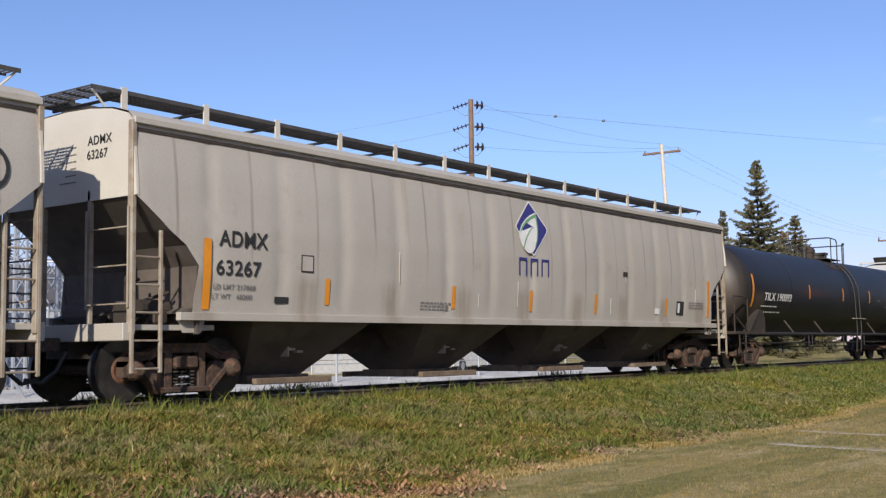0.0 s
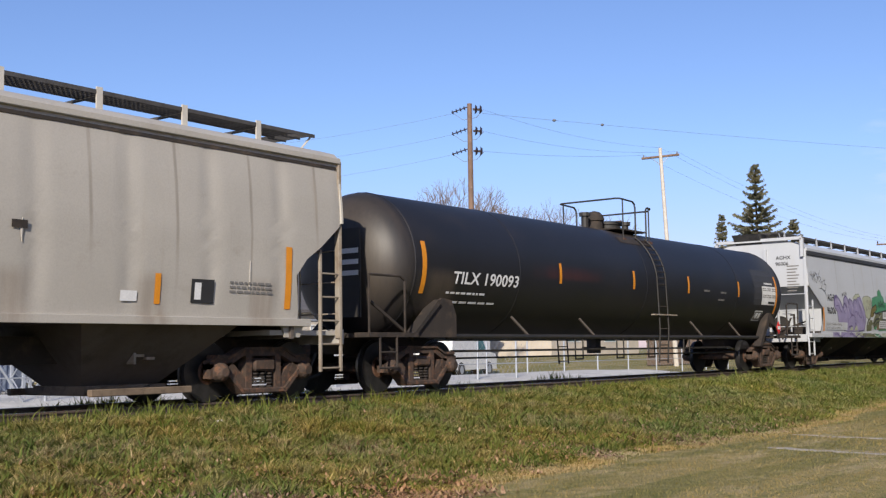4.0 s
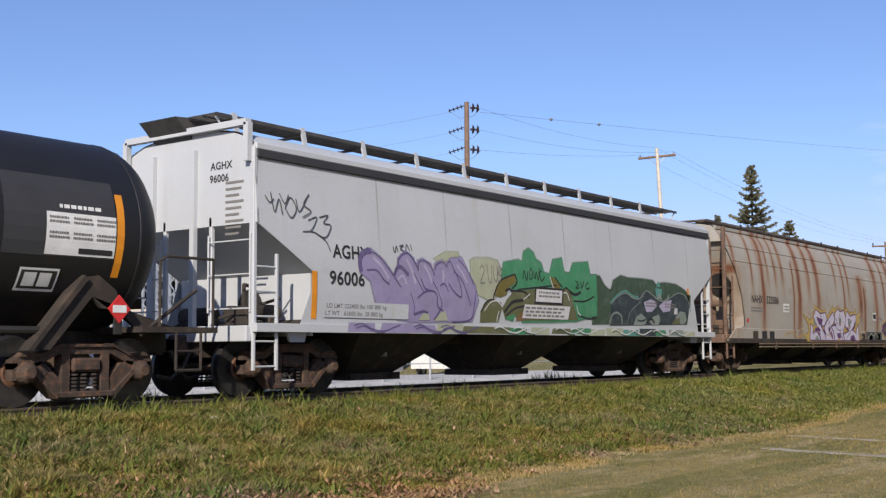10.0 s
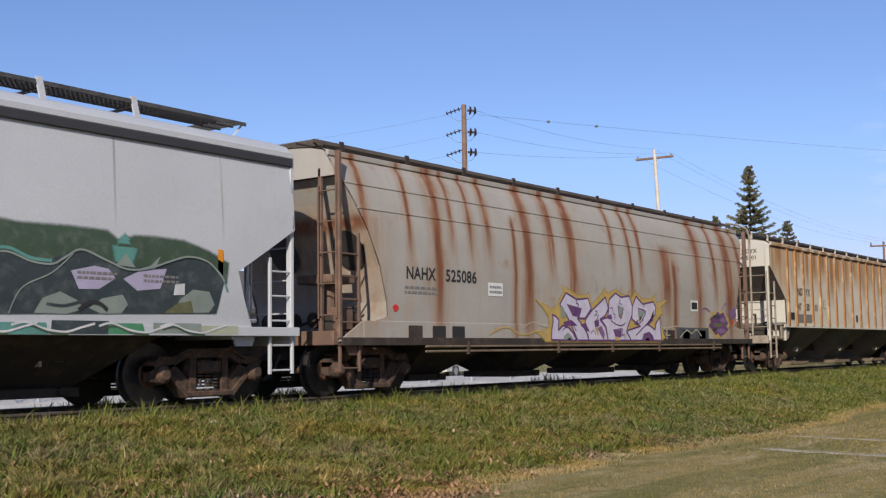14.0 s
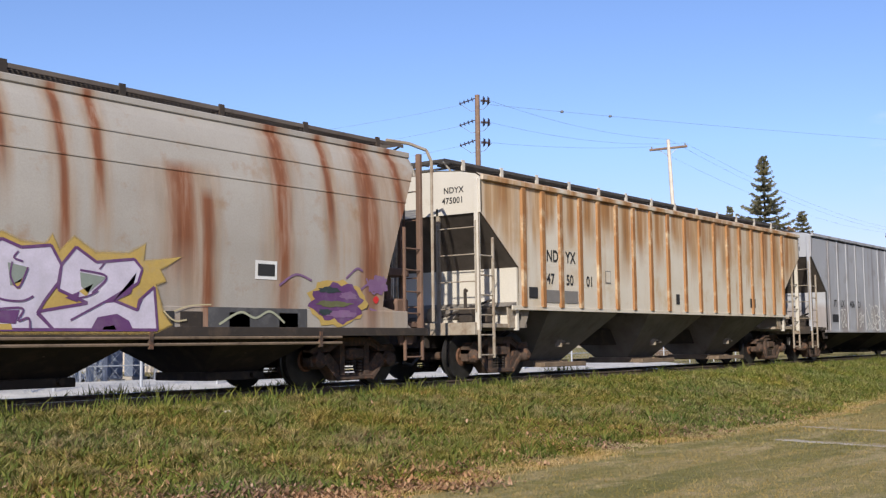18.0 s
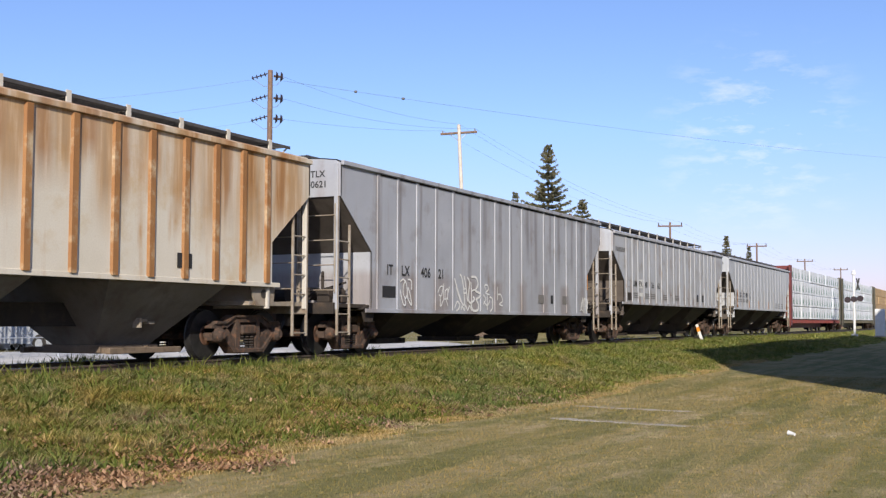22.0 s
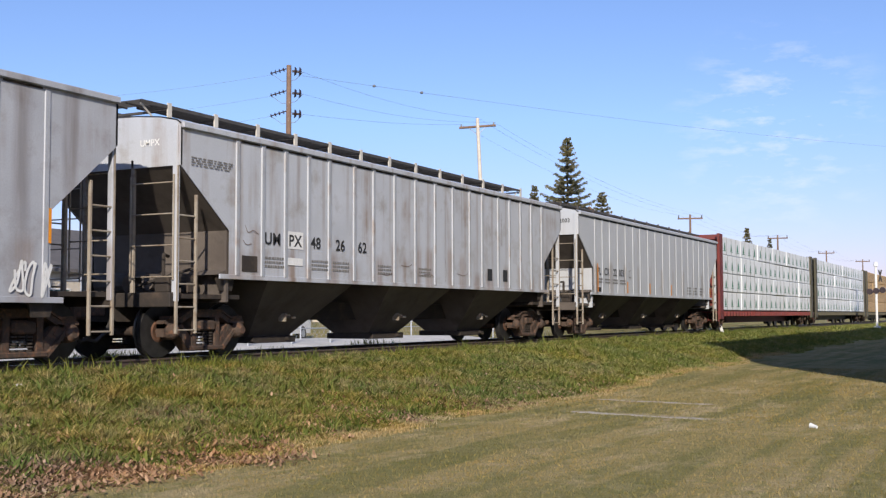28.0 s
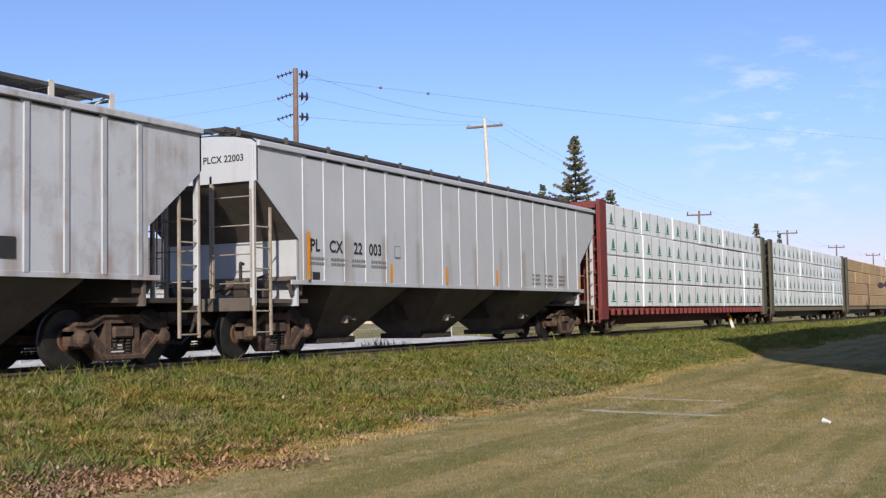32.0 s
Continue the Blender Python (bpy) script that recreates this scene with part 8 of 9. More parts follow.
def build_spruce(az_, el, dist, spread, label, seed, droop=0.12, sparse=1.0, mat="needle"):
    """A tapered trunk, whorls of limbs that sweep out and up at the tips, and needle sprays along them, with gaps between the tiers."""
    rnd = np.random.RandomState(seed)
    at = polar(az_, dist, -0.95)
    h = up(el, dist) + 0.95
    t = thing("spruce_tree", Matrix.Translation(at), label, "tree", "conifers behind the track")
    part("trunk", M().tube((0, 0, 0), (0, 0, h * 0.98), 0.016 * h, 8, 0.02), "bark", t)
    V, F = [], []
    limbs = M()
    z = h * 0.10
    upw = np.array([0, 0, 1.0])
    while z < h * 0.985:
        k = 1 - z / h
        reach = spread * (k ** 0.92) * (0.82 + 0.3 * rnd.rand()) + 0.10
        turn = rnd.rand() * 6.283
        n = int(6 + 4 * k)
        for i in range(n):
            a = turn + 6.283 * i / n + rnd.uniform(-0.35, 0.35)
            L = reach * (rnd.uniform(0.72, 1.12) if rnd.rand() < 0.7 else rnd.uniform(0.3, 0.7))
            d = np.array([math.cos(a), math.sin(a), 0.0])
            side = np.array([-d[1], d[0], 0.0])
            z0 = z + rnd.uniform(-0.12, 0.12)
            lift = 0.5 - 1.5 * k - droop * 2

            def along(f):
                return d * L * f + upw * (z0 + L * f * 0.42 * lift + L * f * f * f * 0.24)

            if L > 0.4:
                limbs.tube(along(0), along(0.5), 0.035, 4, 0.02).tube(along(0.5), along(1.0), 0.02, 4, 0.006)
            m = max(4, int(L / 0.125 * sparse))
            for j in range(m + 1):
                f = 0.12 + 0.88 * (j + 0.5 * rnd.rand()) / m
                c = along(min(f, 1.0))
                bl = (0.34 * L * (1.0 - 0.8 * f) + 0.16) * rnd.uniform(0.55, 1.2)
                for s in (-1, 1):
                    way = side * s * rnd.uniform(0.5, 0.95) + d * rnd.uniform(0.35, 0.9) + upw * rnd.uniform(-0.38, 0.12)
                    q = c + way * bl
                    w = rnd.uniform(0.035, 0.075) + 0.05 * bl
                    k0 = len(V)
                    V += [c - d * w, c + d * w, q, c + upw * w * 0.9, c - upw * w * 1.5, q - upw * 0.03]
                    g = c * 0.5 + q * 0.5
                    V += [g, g + d * w, g + way * bl * 0.35 - upw * rnd.uniform(0.05, 0.22)]
                    F += [(k0, k0 + 1, k0 + 2), (k0 + 3, k0 + 4, k0 + 5), (k0 + 6, k0 + 7, k0 + 8)]
        z += h * 0.023 * (0.75 + 0.6 * rnd.rand())
    part("branch_frame", limbs, "bark", t)
    soup("needles", V, F, mat, kind="", parent=t)
    return t


build_spruce(21.27, 8.95, 84, 4.9, "tall dark green spruce tree behind the line", 1, droop=0.06)
build_spruce(22.95, 6.65, 92, 1.9, "small slender dark spruce tree", 2)
build_spruce(19.55, 6.25, 95, 3.8, "shorter brownish green spruce tree", 3)
build_spruce(20.1, 5.5, 98, 3.0, "shorter brownish tree with thin foliage", 6, mat="dry_leaf", sparse=0.5)
build_spruce(12.51, 4.3, 150, 2.6, "distant dark spruce tree", 4)
build_spruce(11.45, 3.8, 150, 1.7, "distant dark spruce tree", 5)


def build_bare_tree(az_, dist, h, seed, label):
    rnd = random.Random(seed)
    t = thing("bare_tree", Matrix.Translation(polar(az_, dist, -0.95)), label, "tree", "bare trees behind the track")
    m, tw = M(), M()

    def grow(p, d, L, r, depth):
        q = p + d * L
        (m if depth < 3 else tw).tube(p, q, r, 5 if depth < 3 else 3, r * 0.65)
        if depth >= 7:
            return
        for _ in range(3 if depth < 5 else 2):
            v = Vector((rnd.uniform(-1, 1), rnd.uniform(-1, 1), rnd.uniform(-0.25, 0.9)))
            grow(q, (d * 0.75 + v * 0.62).normalized(), L * rnd.uniform(0.62, 0.82), r * 0.62, depth + 1)

    grow(Vector((0, 0, 0)), Vector((0, 0, 1)), h * 0.27, 0.02 * h, 0)
    part("trunk", m, "bark", t)
    part("twig_crown", tw, "twig", t, "fine bare twigs")


build_bare_tree(35.4, 78, 15.6, 1, "leafless broad tree with fine grey twigs")
build_bare_tree(33.2, 84, 14.6, 2, "leafless broad tree with fine grey twigs")
build_bare_tree(31.0, 88, 13.0, 5, "leafless broad tree with fine grey twigs")


# ---- yard, substation and houses behind the track ----
for key, args in dict(
    siding=((0.62, 0.63, 0.66), (0.54, 0.55, 0.59), 1.5, 0.6),
    beige=((0.60, 0.53, 0.44), (0.54, 0.47, 0.38), 1.5, 0.8),
    blue_panel=((0.16, 0.19, 0.26), (0.12, 0.15, 0.21), 2.0, 0.5),
    roofing=((0.13, 0.12, 0.12), (0.09, 0.085, 0.085), 3.0, 0.9),
    grey_wall=((0.30, 0.30, 0.33), (0.24, 0.24, 0.27), 1.5, 0.8),
    brown_fence=((0.24, 0.17, 0.12), (0.17, 0.12, 0.085), 3.0, 0.85),
    glass=((0.10, 0.22, 0.24), (0.07, 0.16, 0.18), 1.0, 0.1),
).items():
    MAT[key] = surf(key + "_finish", *args)
YARD_Z = -0.45


def build_yard():
    m = M().sheet([[(x, y, YARD_Z + 0.02 * noise.noise((x, y, 0)) + 0.26 * (min(1, max(0, (y - 19.5) / 3)) - min(1, max(0, (y - 26) / 2.3)))) for y in np.linspace(16.2, 28.5, 26)] for x in np.linspace(-10, 45, 40)])
    bank = M().sheet([[(x, y, YARD_Z + 0.03 + (0.06 + 0.66 * min(1, max(0, (x - 44) / 5.0))) * min(1, max(0, (y - 27.2) / 6.0)) + 0.04 * noise.noise((x * 0.4, y * 0.4, 2))) for y in [27.0, 27.6, 28.5, 30, 31.5, 33, 36, 45, 70]] for x in np.linspace(26.5, 140, 80)])
    tagged(part("grass_bank", bank, "ground", None, "low grass bank in front of the houses"), category="ground", kind="structure")
    pad = M().sheet([[(x, y, YARD_Z) for y in (28.4, 34, 40, 50)] for x in np.linspace(-10, 26.6, 12)])
    tagged(part("gravel_pad", pad, "gravel", None, "pale gravel of the substation yard"), category="ground", kind="structure")
    tagged(part("gravel_strip", m, "gravel", None, "pale sunlit gravel strip behind the track"), category="ground", kind="structure")
    rng = np.random.RandomState(5)
    n = 9000
    x, y = rng.uniform(5, 60, n), rng.uniform(16.3, 20, n)
    s = rng.uniform(0.025, 0.075, n)
    v = np.empty((n, 5, 3))
    for i, (a, b, c) in enumerate(((-1, -0.8, 0), (1, -0.9, 0), (0.8, 1, 0), (-0.9, 0.9, 0), (0.1, 0, 1.1))):
        v[:, i] = np.stack([x + s * a * rng.uniform(0.7, 1.3, n), y + s * b, np.full(n, YARD_Z) + s * c], 1)
    k = (np.arange(n) * 5)[:, None]
    soup("yard_stones", v.reshape(-1, 3), np.concatenate([k + np.array([q]) for q in ((0, 1, 4), (1, 2, 4), (2, 3, 4), (3, 0, 4))]), "gravel", "loose pale stones beside the far rail", "stones")


build_yard()


def build_fence(x0, x1, y, step, h, label, skip=()):
    f = thing("chain_link_fence", pose(0, y, YARD_Z), label, "fence")
    x = x0
    while x <= x1 + 0.01:
        part("fence_post", M().tube((x, 0, 0), (x, 0, h + 0.08), 0.035, 8), "galv", f)
        x += step
    part("top_rail", M().tube((x0, 0, h), (x1, 0, h), 0.022, 6), "galv", f)
    part("mid_rail", M().tube((x0, 0, h * 0.35), (x1, 0, h * 0.35), 0.015, 6), "galv", f)
    mesh, d = M(), 0.30
    a = x0 - h
    while a < x1:
        for s in (1, -1):
            p, q = [a, 0.0], [a + h, h]
            if p[0] < x0:
                p = [x0, x0 - a]
            if q[0] > x1:
                q = [x1, x1 - a]
            if q[0] > p[0]:
                zz = (p[1], q[1]) if s > 0 else (h - p[1], h - q[1])
                mesh.add([(p[0] - 0.005, 0.01 * s, zz[0]), (p[0] + 0.005, 0.01 * s, zz[0]), (q[0] + 0.005, 0.01 * s, zz[1]), (q[0] - 0.005, 0.01 * s, zz[1])], [(0, 1, 2, 3)])
        a += d
    tagged(part("wire_mesh", mesh, "galv", f, "diamond wire mesh"), kind="stuff")
    return f


build_fence(10.0, 34.0, 22.0, 2.35, 2.1, "galvanised chain-link fence round the substation")
build_fence(36.0, 62.0, 25.0, 2.9, 1.9, "galvanised chain-link fence in front of a house")
part("fence_brace", M().tube((14.2, 22.0, -0.3), (12.9, 22.0, 1.5), 0.03), "galv", None, "slanting galvanised brace of the fence corner")["category"] = "fence brace"


def lattice_column(at, w, h, label):
    """Four angle legs with zigzag bracing on all faces."""
    c = thing("lattice_column", Matrix.Translation((at[0], at[1], YARD_Z)), label, "steel tower", "substation steelwork")
    legs = [(-w, -w), (w, -w), (w, w), (-w, w)]
    for x, y in legs:
        part("leg", M().box(x - 0.035, x + 0.035, y - 0.035, y + 0.035, 0, h), "galv", c)
    br = M()
    z, k, step = 0.1, 0, w * 1.9
    while z + step < h:
        for (a, b) in zip(legs, legs[1:] + legs[:1]):
            p, q = (a, b) if k % 2 else (b, a)
            br.tube((*p, z), (*q, z + step), 0.02, 4)
        z, k = z + step, k + 1
    part("bracing", br, "galv", c)
    return c


def lattice_beam(p, q, w, label):
    p, q = Vector(p), Vector(q)
    b = thing("lattice_beam", Matrix.Translation(p), label, "steel beam", "substation steelwork")
    d = q - p
    n = max(3, int(d.length / (w * 1.6)))
    cor = [Vector((0, -w, -w)), Vector((0, w, -w)), Vector((0, w, w)), Vector((0, -w, w))]
    for c in cor:
        part("chord", M().tube(c, c + d, 0.035, 4), "galv", b)
    br = M()
    for i in range(n):
        for u, v in zip(cor, cor[1:] + cor[:1]):
            e, f = (u, v) if i % 2 else (v, u)
            br.tube(e + d * (i / n), f + d * ((i + 1) / n), 0.018, 4)
    part("bracing", br, "galv", b)


def build_substation():
    for x, y, h in ((16.2, 30.5, 8.0), (21.4, 30.0, 7.5), (22.0, 34.0, 7.5), (24.3, 30.0, 7.5), (16.9, 34.5, 8.0), (26.4, 31.5, 3.2), (12.0, 32.0, 8.0), (13.6, 28.0, 6.0), (17.8, 27.5, 6.0), (19.2, 28.2, 5.5), (20.6, 29.0, 6.5), (23.2, 28.0, 6.0), (25.3, 29.5, 5.0)):
        lattice_column((x, y), 0.28, h, "galvanised lattice column of a substation")
    for z in (3.3, 4.9, 6.4):
        lattice_beam((12.0, 31, z), (24.5, 31, z), 0.28, "galvanised lattice beam across the substation")
    lattice_beam((16.2, 30.5, 5.6), (16.9, 34.5, 5.6), 0.25, "galvanised lattice beam across the substation")
    rnd = random.Random(9)
    for i in range(9):
        x, z = 12.6 + i * 1.35, rnd.choice((3.6, 5.2, 6.7))
        ins = thing("post_insulator", Matrix.Translation((x, 31.0, z)), "stacked grey-brown post insulator on a lattice beam", "insulator", "substation insulators")
        m = M()
        for k in range(6):
            m.tube((0, 0, 0.1 * k), (0, 0, 0.1 * k + 0.05), 0.13, 10, 0.07)
        part("sheds", m.tube((0, 0, -0.05), (0, 0, 0.65), 0.05, 8), "porcelain", ins)
        part("terminal", M().box(-0.12, 0.12, -0.03, 0.03, 0.64, 0.72), "galv", ins)
    # switchgear and transformers
    for x, y, w, d, h in ((22.45, 30.6, 0.5, 0.8, 3.4), (19.9, 31.5, 0.55, 0.7, 2.4), (24.9, 32.5, 0.45, 0.6, 2.2)):
        c = thing("switchgear_cabinet", Matrix.Translation((x, y, YARD_Z)), "blue-grey steel switchgear cabinet", "cabinet", "substation cabinets")
        part("body", M().box(-w / 2, w / 2, -d / 2, d / 2, 0.15, h, 0.03), "blue_panel", c)
        part("plinth", M().box(-w / 2 - 0.05, w / 2 + 0.05, -d / 2 - 0.05, d / 2 + 0.05, 0, 0.15), "concrete", c)
        part("door", M().box(-w / 2 + 0.05, w / 2 - 0.05, -d / 2 - 0.02, -d / 2, 0.3, h - 0.15, 0.005), "blue_panel", c)
    tr = thing("transformer", Matrix.Translation((20.4, 34.5, YARD_Z)), "pale grey oil transformer with cooling fins", "transformer")
    part("tank", M().box(-1.2, 1.2, -0.8, 0.8, 0.2, 2.4, 0.08), "siding", tr)
    for k in range(10):
        part("cooling_fin", M().box(-1.1 + 0.24 * k, -1.04 + 0.24 * k, -1.2, -0.8, 0.5, 2.1), "siding", tr)
    for k in (-0.7, 0, 0.7):
        part("bushing", M().tube((k, 0, 2.4), (k * 1.2, 0, 3.3), 0.13, 10, 0.06), "porcelain", tr)
    for x in (20.7, 23.45):
        s = thing("warning_sign", Matrix.Translation((x * 22 / 30, 21.94, 0.05)), "red and white warning sign on the fence", "sign", "fence signs")
        part("plate", M().box(-0.14, 0.14, -0.006, 0.0, 0.62, 0.88), "white", s)
        part("red_band", M().box(-0.135, 0.135, -0.012, -0.008, 0.77, 0.875), "red", s)


build_substation()


def build_house(x0, x1, y, depth, h, mat, roof_h, label, openings=(), name="house"):
    """A house with a gabled roof; openings are (x, z, width, height, kind) on the near wall."""
    hs = thing(name, pose(x0, y, YARD_Z + (0.72 if x0 > 45 else 0.06 if x0 > 26 else 0.0)), label, "house")
    w = x1 - x0
    xs = sorted({0.0, w, *[o[0] for o in openings], *[o[0] + o[2] for o in openings]})
    m = M()
    for a, b in zip(xs, xs[1:]):
        cut = [o for o in openings if o[0] <= a + 1e-4 and o[0] + o[2] >= b - 1e-4]
        z = 0.0
        for o in sorted(cut, key=lambda q: q[1]):
            if o[1] > z:
                m.box(a, b, 0, 0.2, z, o[1])
            z = o[1] + o[3]
        m.box(a, b, 0, 0.2, z, h)
    m.box(0, 0.2, 0.2, depth, 0, h).box(w - 0.2, w, 0.2, depth, 0, h).box(0.2, w - 0.2, depth - 0.2, depth, 0, h)
    part("wall", m, mat, hs)
    for k in range(int(h / 0.22)):
        part("siding_board", M().box(-0.01, w + 0.01, -0.016, -0.002, 0.02 + k * 0.22, 0.205 + k * 0.22), mat, hs) if not openings else None
    part("roof", M().loft([[(xx, -0.35, h - 0.05), (xx, depth / 2, h + roof_h), (xx, depth + 0.35, h - 0.05), (xx, depth + 0.35, h + 0.08), (xx, depth / 2, h + roof_h + 0.15), (xx, -0.35, h + 0.08)] for xx in (-0.3, w + 0.3)]), "roofing", hs)
    for ox, oz, ow, oh, kind in openings:
        fr = M().box(ox - 0.06, ox + ow + 0.06, -0.03, 0.02, oz - 0.06, oz).box(ox - 0.06, ox + ow + 0.06, -0.03, 0.02, oz + oh, oz + oh + 0.06).box(ox - 0.06, ox, -0.03, 0.02, oz, oz + oh).box(ox + ow, ox + ow + 0.06, -0.03, 0.02, oz, oz + oh)
        if kind == "window":
            wn_ = part("window", fr, "white", hs, "white framed window")
            part("pane", M().box(ox, ox + ow, 0.06, 0.08, oz, oz + oh), "glass", wn_)
        else:
            dr = part("garage_door", fr, "white", hs, "white panelled garage door")
            for k in range(4):
                part("door_panel", M().box(ox, ox + ow, 0.02, 0.05, oz + oh * k / 4 + 0.01, oz + oh * (k + 1) / 4 - 0.01, 0.005), "white", dr)
    return hs


build_house(30.5, 40.0, 34.0, 8, 2.9, "beige", 1.9, "beige house with white garage door and teal window", ((1.4, 0.95, 1.05, 1.2, "window"), (5.2, 0.05, 4.1, 2.25, "garage")))
# shadow side of the house, its shade given as grey wall colour
build_house(40.3, 44.2, 35.5, 7, 3.0, "grey_wall", 1.6, "house wall with its shade put into the grey colour")
build_house(8.0, 20.9, 39.0, 8, 3.6, "siding", 1.8, "long white sided building behind the substation", name="shed_building")
build_house(21.5, 33.0, 44.0, 8, 3.4, "siding", 1.8, "white sided building behind the substation", name="shed_building")
build_house(46.5, 58.0, 40.0, 9, 3.0, "siding", 2.0, "white house with a dark gabled roof", ((2.0, 1.0, 1.5, 1.2, "window"), (6.5, 1.0, 1.5, 1.2, "window")))
build_house(62.0, 74.0, 38.0, 9, 2.9, "beige", 2.0, "beige bungalow with a dark roof", ((2.0, 1.0, 1.6, 1.1, "window"), (7.0, 1.0, 1.6, 1.1, "window")))


def build_board_fence(x0, x1, y, h, label):
    f = thing("board_fence", pose(x0, y, YARD_Z + 0.2), label, "fence")
    x = 0.0
    while x < x1 - x0:
        part("board", M().box(x, x + 0.13, 0, 0.02, 0.05, h, 0.003), "brown_fence", f)
        x += 0.15
    part("fence_rail", M().box(0, x1 - x0, 0.02, 0.06, 0.4, 0.5).box(0, x1 - x0, 0.02, 0.06, h - 0.4, h - 0.3), "brown_fence", f)


build_board_fence(56.5, 66.0, 28.5, 1.7, "weathered brown board fence")


def build_pickup(at, turn, mat, label):
    c = thing("parked_van", pose(at[0], at[1], YARD_Z, 0, 0, turn), label, "van")
    prof = [(-2.3, 0.35), (2.3, 0.35), (2.35, 0.8), (2.2, 1.05), (1.3, 1.15), (0.7, 1.85), (-2.2, 1.9), (-2.35, 1.0)]
    part("body", M().prism(prof, -0.9, 0.9), mat, c)
    part("windscreen", M().prism([(1.22, 1.2), (0.72, 1.78), (0.1, 1.78), (0.1, 1.2)], -0.905, 0.905), "glass", c)
    part("bumper", M().box(2.3, 2.42, -0.85, 0.85, 0.35, 0.6, 0.02), "galv", c)
    for x in (-1.45, 1.45):
        for s in (-1, 1):
            w = part("wheel", M().lathe([(0.05, -0.11), (0.32, -0.11), (0.35, -0.07), (0.35, 0.07), (0.32, 0.11), (0.05, 0.11)], s * 0.82, 18, x, 0.35), "black", c)
            part("hub", M().lathe([(0.02, -0.115), (0.18, -0.115), (0.18, 0.115), (0.02, 0.115)], s * 0.82, 12, x, 0.35), "galv", w)


build_pickup((41.6, 30.5), 10, "white", "white van parked behind the fence")
build_pickup((30.0, 31.8), 90, "galv", "silver van parked beside the house")
# ---- house whose shadow falls over the lawn ----
def build_hall():
    h = thing("hall_building", pose(20.5, -0.6, -0.9), "plain pale rendered building beside the lawn", "building")
    part("wall", M().box(0, 60, -14, 0, 0, 12.5, 0.05), "concrete", h)
    part("roof", M().box(-0.3, 60.3, -14.3, 0.3, 12.5, 12.75, 0.05), "under", h)


build_hall()


# ---- crossing signal and cabinet ----
def build_crossing():
    at = polar(6.64, 92)
    g = thing("crossing_signal", Matrix.Translation((at.x, at.y, -0.5)), "white crossing signal mast with dark lamps", "signal")
    H = 4.95
    part("mast", M().tube((0, 0, 0), (0, 0, H), 0.09, 10).tube((0, 0, 0), (0, 0, 0.3), 0.25, 10), "white", g)
    right = Vector((math.sin(radians(6.6)), -math.cos(radians(6.6)), 0))
    for s in (-1, 0, 1):
        c = right * s * 0.46 + Vector((0, 0, H * 0.6 + 0.05 * s))
        part("lamp", M().tube(c - Vector((0.12, 0, 0)), c + Vector((0.1, 0, 0)), 0.23, 16), "porcelain", g)
    part("lamp_arm", M().tube(right * -0.6 + Vector((0, 0, H * 0.59)), right * 0.6 + Vector((0, 0, H * 0.59)), 0.05), "black", g)
    for s in (-1, 1):
        a, b = right * (0.3 - 0.1 * s) + Vector((0, 0, H * 0.74)), right * (0.3 + 0.1 * s) + Vector((0, 0, H * 0.74 + 0.9))
        part("crossbuck_blade", M().tube(a, b, 0.07, 4), "black", g)
    part("bell", M().tube((0, 0, H - 0.1), (0, 0, H + 0.22), 0.2, 12, 0.12), "white", g)
    at = polar(5.5, 95)
    c = thing("signal_cabinet", Matrix.Translation((at.x, at.y, -0.45)), "white metal signal cabinet on a small base", "cabinet")
    part("body", M().box(-0.36, 0.36, -0.36, 0.36, 0.1, 2.2, 0.03), "white", c)
    part("door", M().box(-0.375, -0.361, -0.3, 0.3, 0.2, 2.1, 0.003), "white", c)
    part("base", M().box(-0.45, 0.45, -0.45, 0.45, 0, 0.1), "concrete", c)
    at = polar(13.72, 54)
    k = thing("marker_post", pose(at.x, at.y, ground_z(at.x, at.y) - 0.02, -18, 0, 0), "leaning white post with an orange band", "post")
    part("stake", M().box(-0.03, 0.03, -0.065, 0.065, 0, 0.85, 0.01), "white", k)
    part("band", M().box(-0.034, 0.034, -0.069, 0.069, 0.5, 0.72), "orange", k)


build_crossing()


# ---- grass, weeds and leaves ----
def ground_array(x, y):
    def ease(a, b, q):
        q = np.clip((q - a) / (b - a), 0, 1)
        return q * q * (3 - 2 * q)
    return -0.85 + 0.66 * ease(7.4, 12.9, y) + 0.05 * np.sin(x * 0.23) * ease(7, 9, y) * (1 - ease(12, 13, y)) - 0.26 * ease(15, 18, y)


def blades(rng, x, y, h, w, lean=0.35):
    """Bent grass blades: two joined triangles each, at the given feet."""
    n = len(x)
    z = ground_array(x, y)
    a = rng.uniform(0, 2 * np.pi, n)
    dx, dy = np.cos(a), np.sin(a)
    b = a + rng.uniform(0.8, 2.3, n)
    k = rng.uniform(0.1, 1.0, n) * lean * h
    v = np.empty((n, 5, 3))
    mx, my = x + np.cos(b) * k * 0.35, y + np.sin(b) * k * 0.35
    v[:, 0] = np.stack([x - dx * w, y - dy * w, z], 1)
    v[:, 1] = np.stack([x + dx * w, y + dy * w, z], 1)
    v[:, 2] = np.stack([mx - dx * w * 0.8, my - dy * w * 0.8, z + h * 0.58], 1)
    v[:, 3] = np.stack([mx + dx * w * 0.8, my + dy * w * 0.8, z + h * 0.58], 1)
    v[:, 4] = np.stack([x + np.cos(b) * k, y + np.sin(b) * k, z + h], 1)
    base = (np.arange(n) * 5)[:, None]
    f = np.concatenate([base + np.array([[0, 1, 3]]), base + np.array([[0, 3, 2]]), base + np.array([[2, 3, 4]])])
    return v.reshape(-1, 3), f


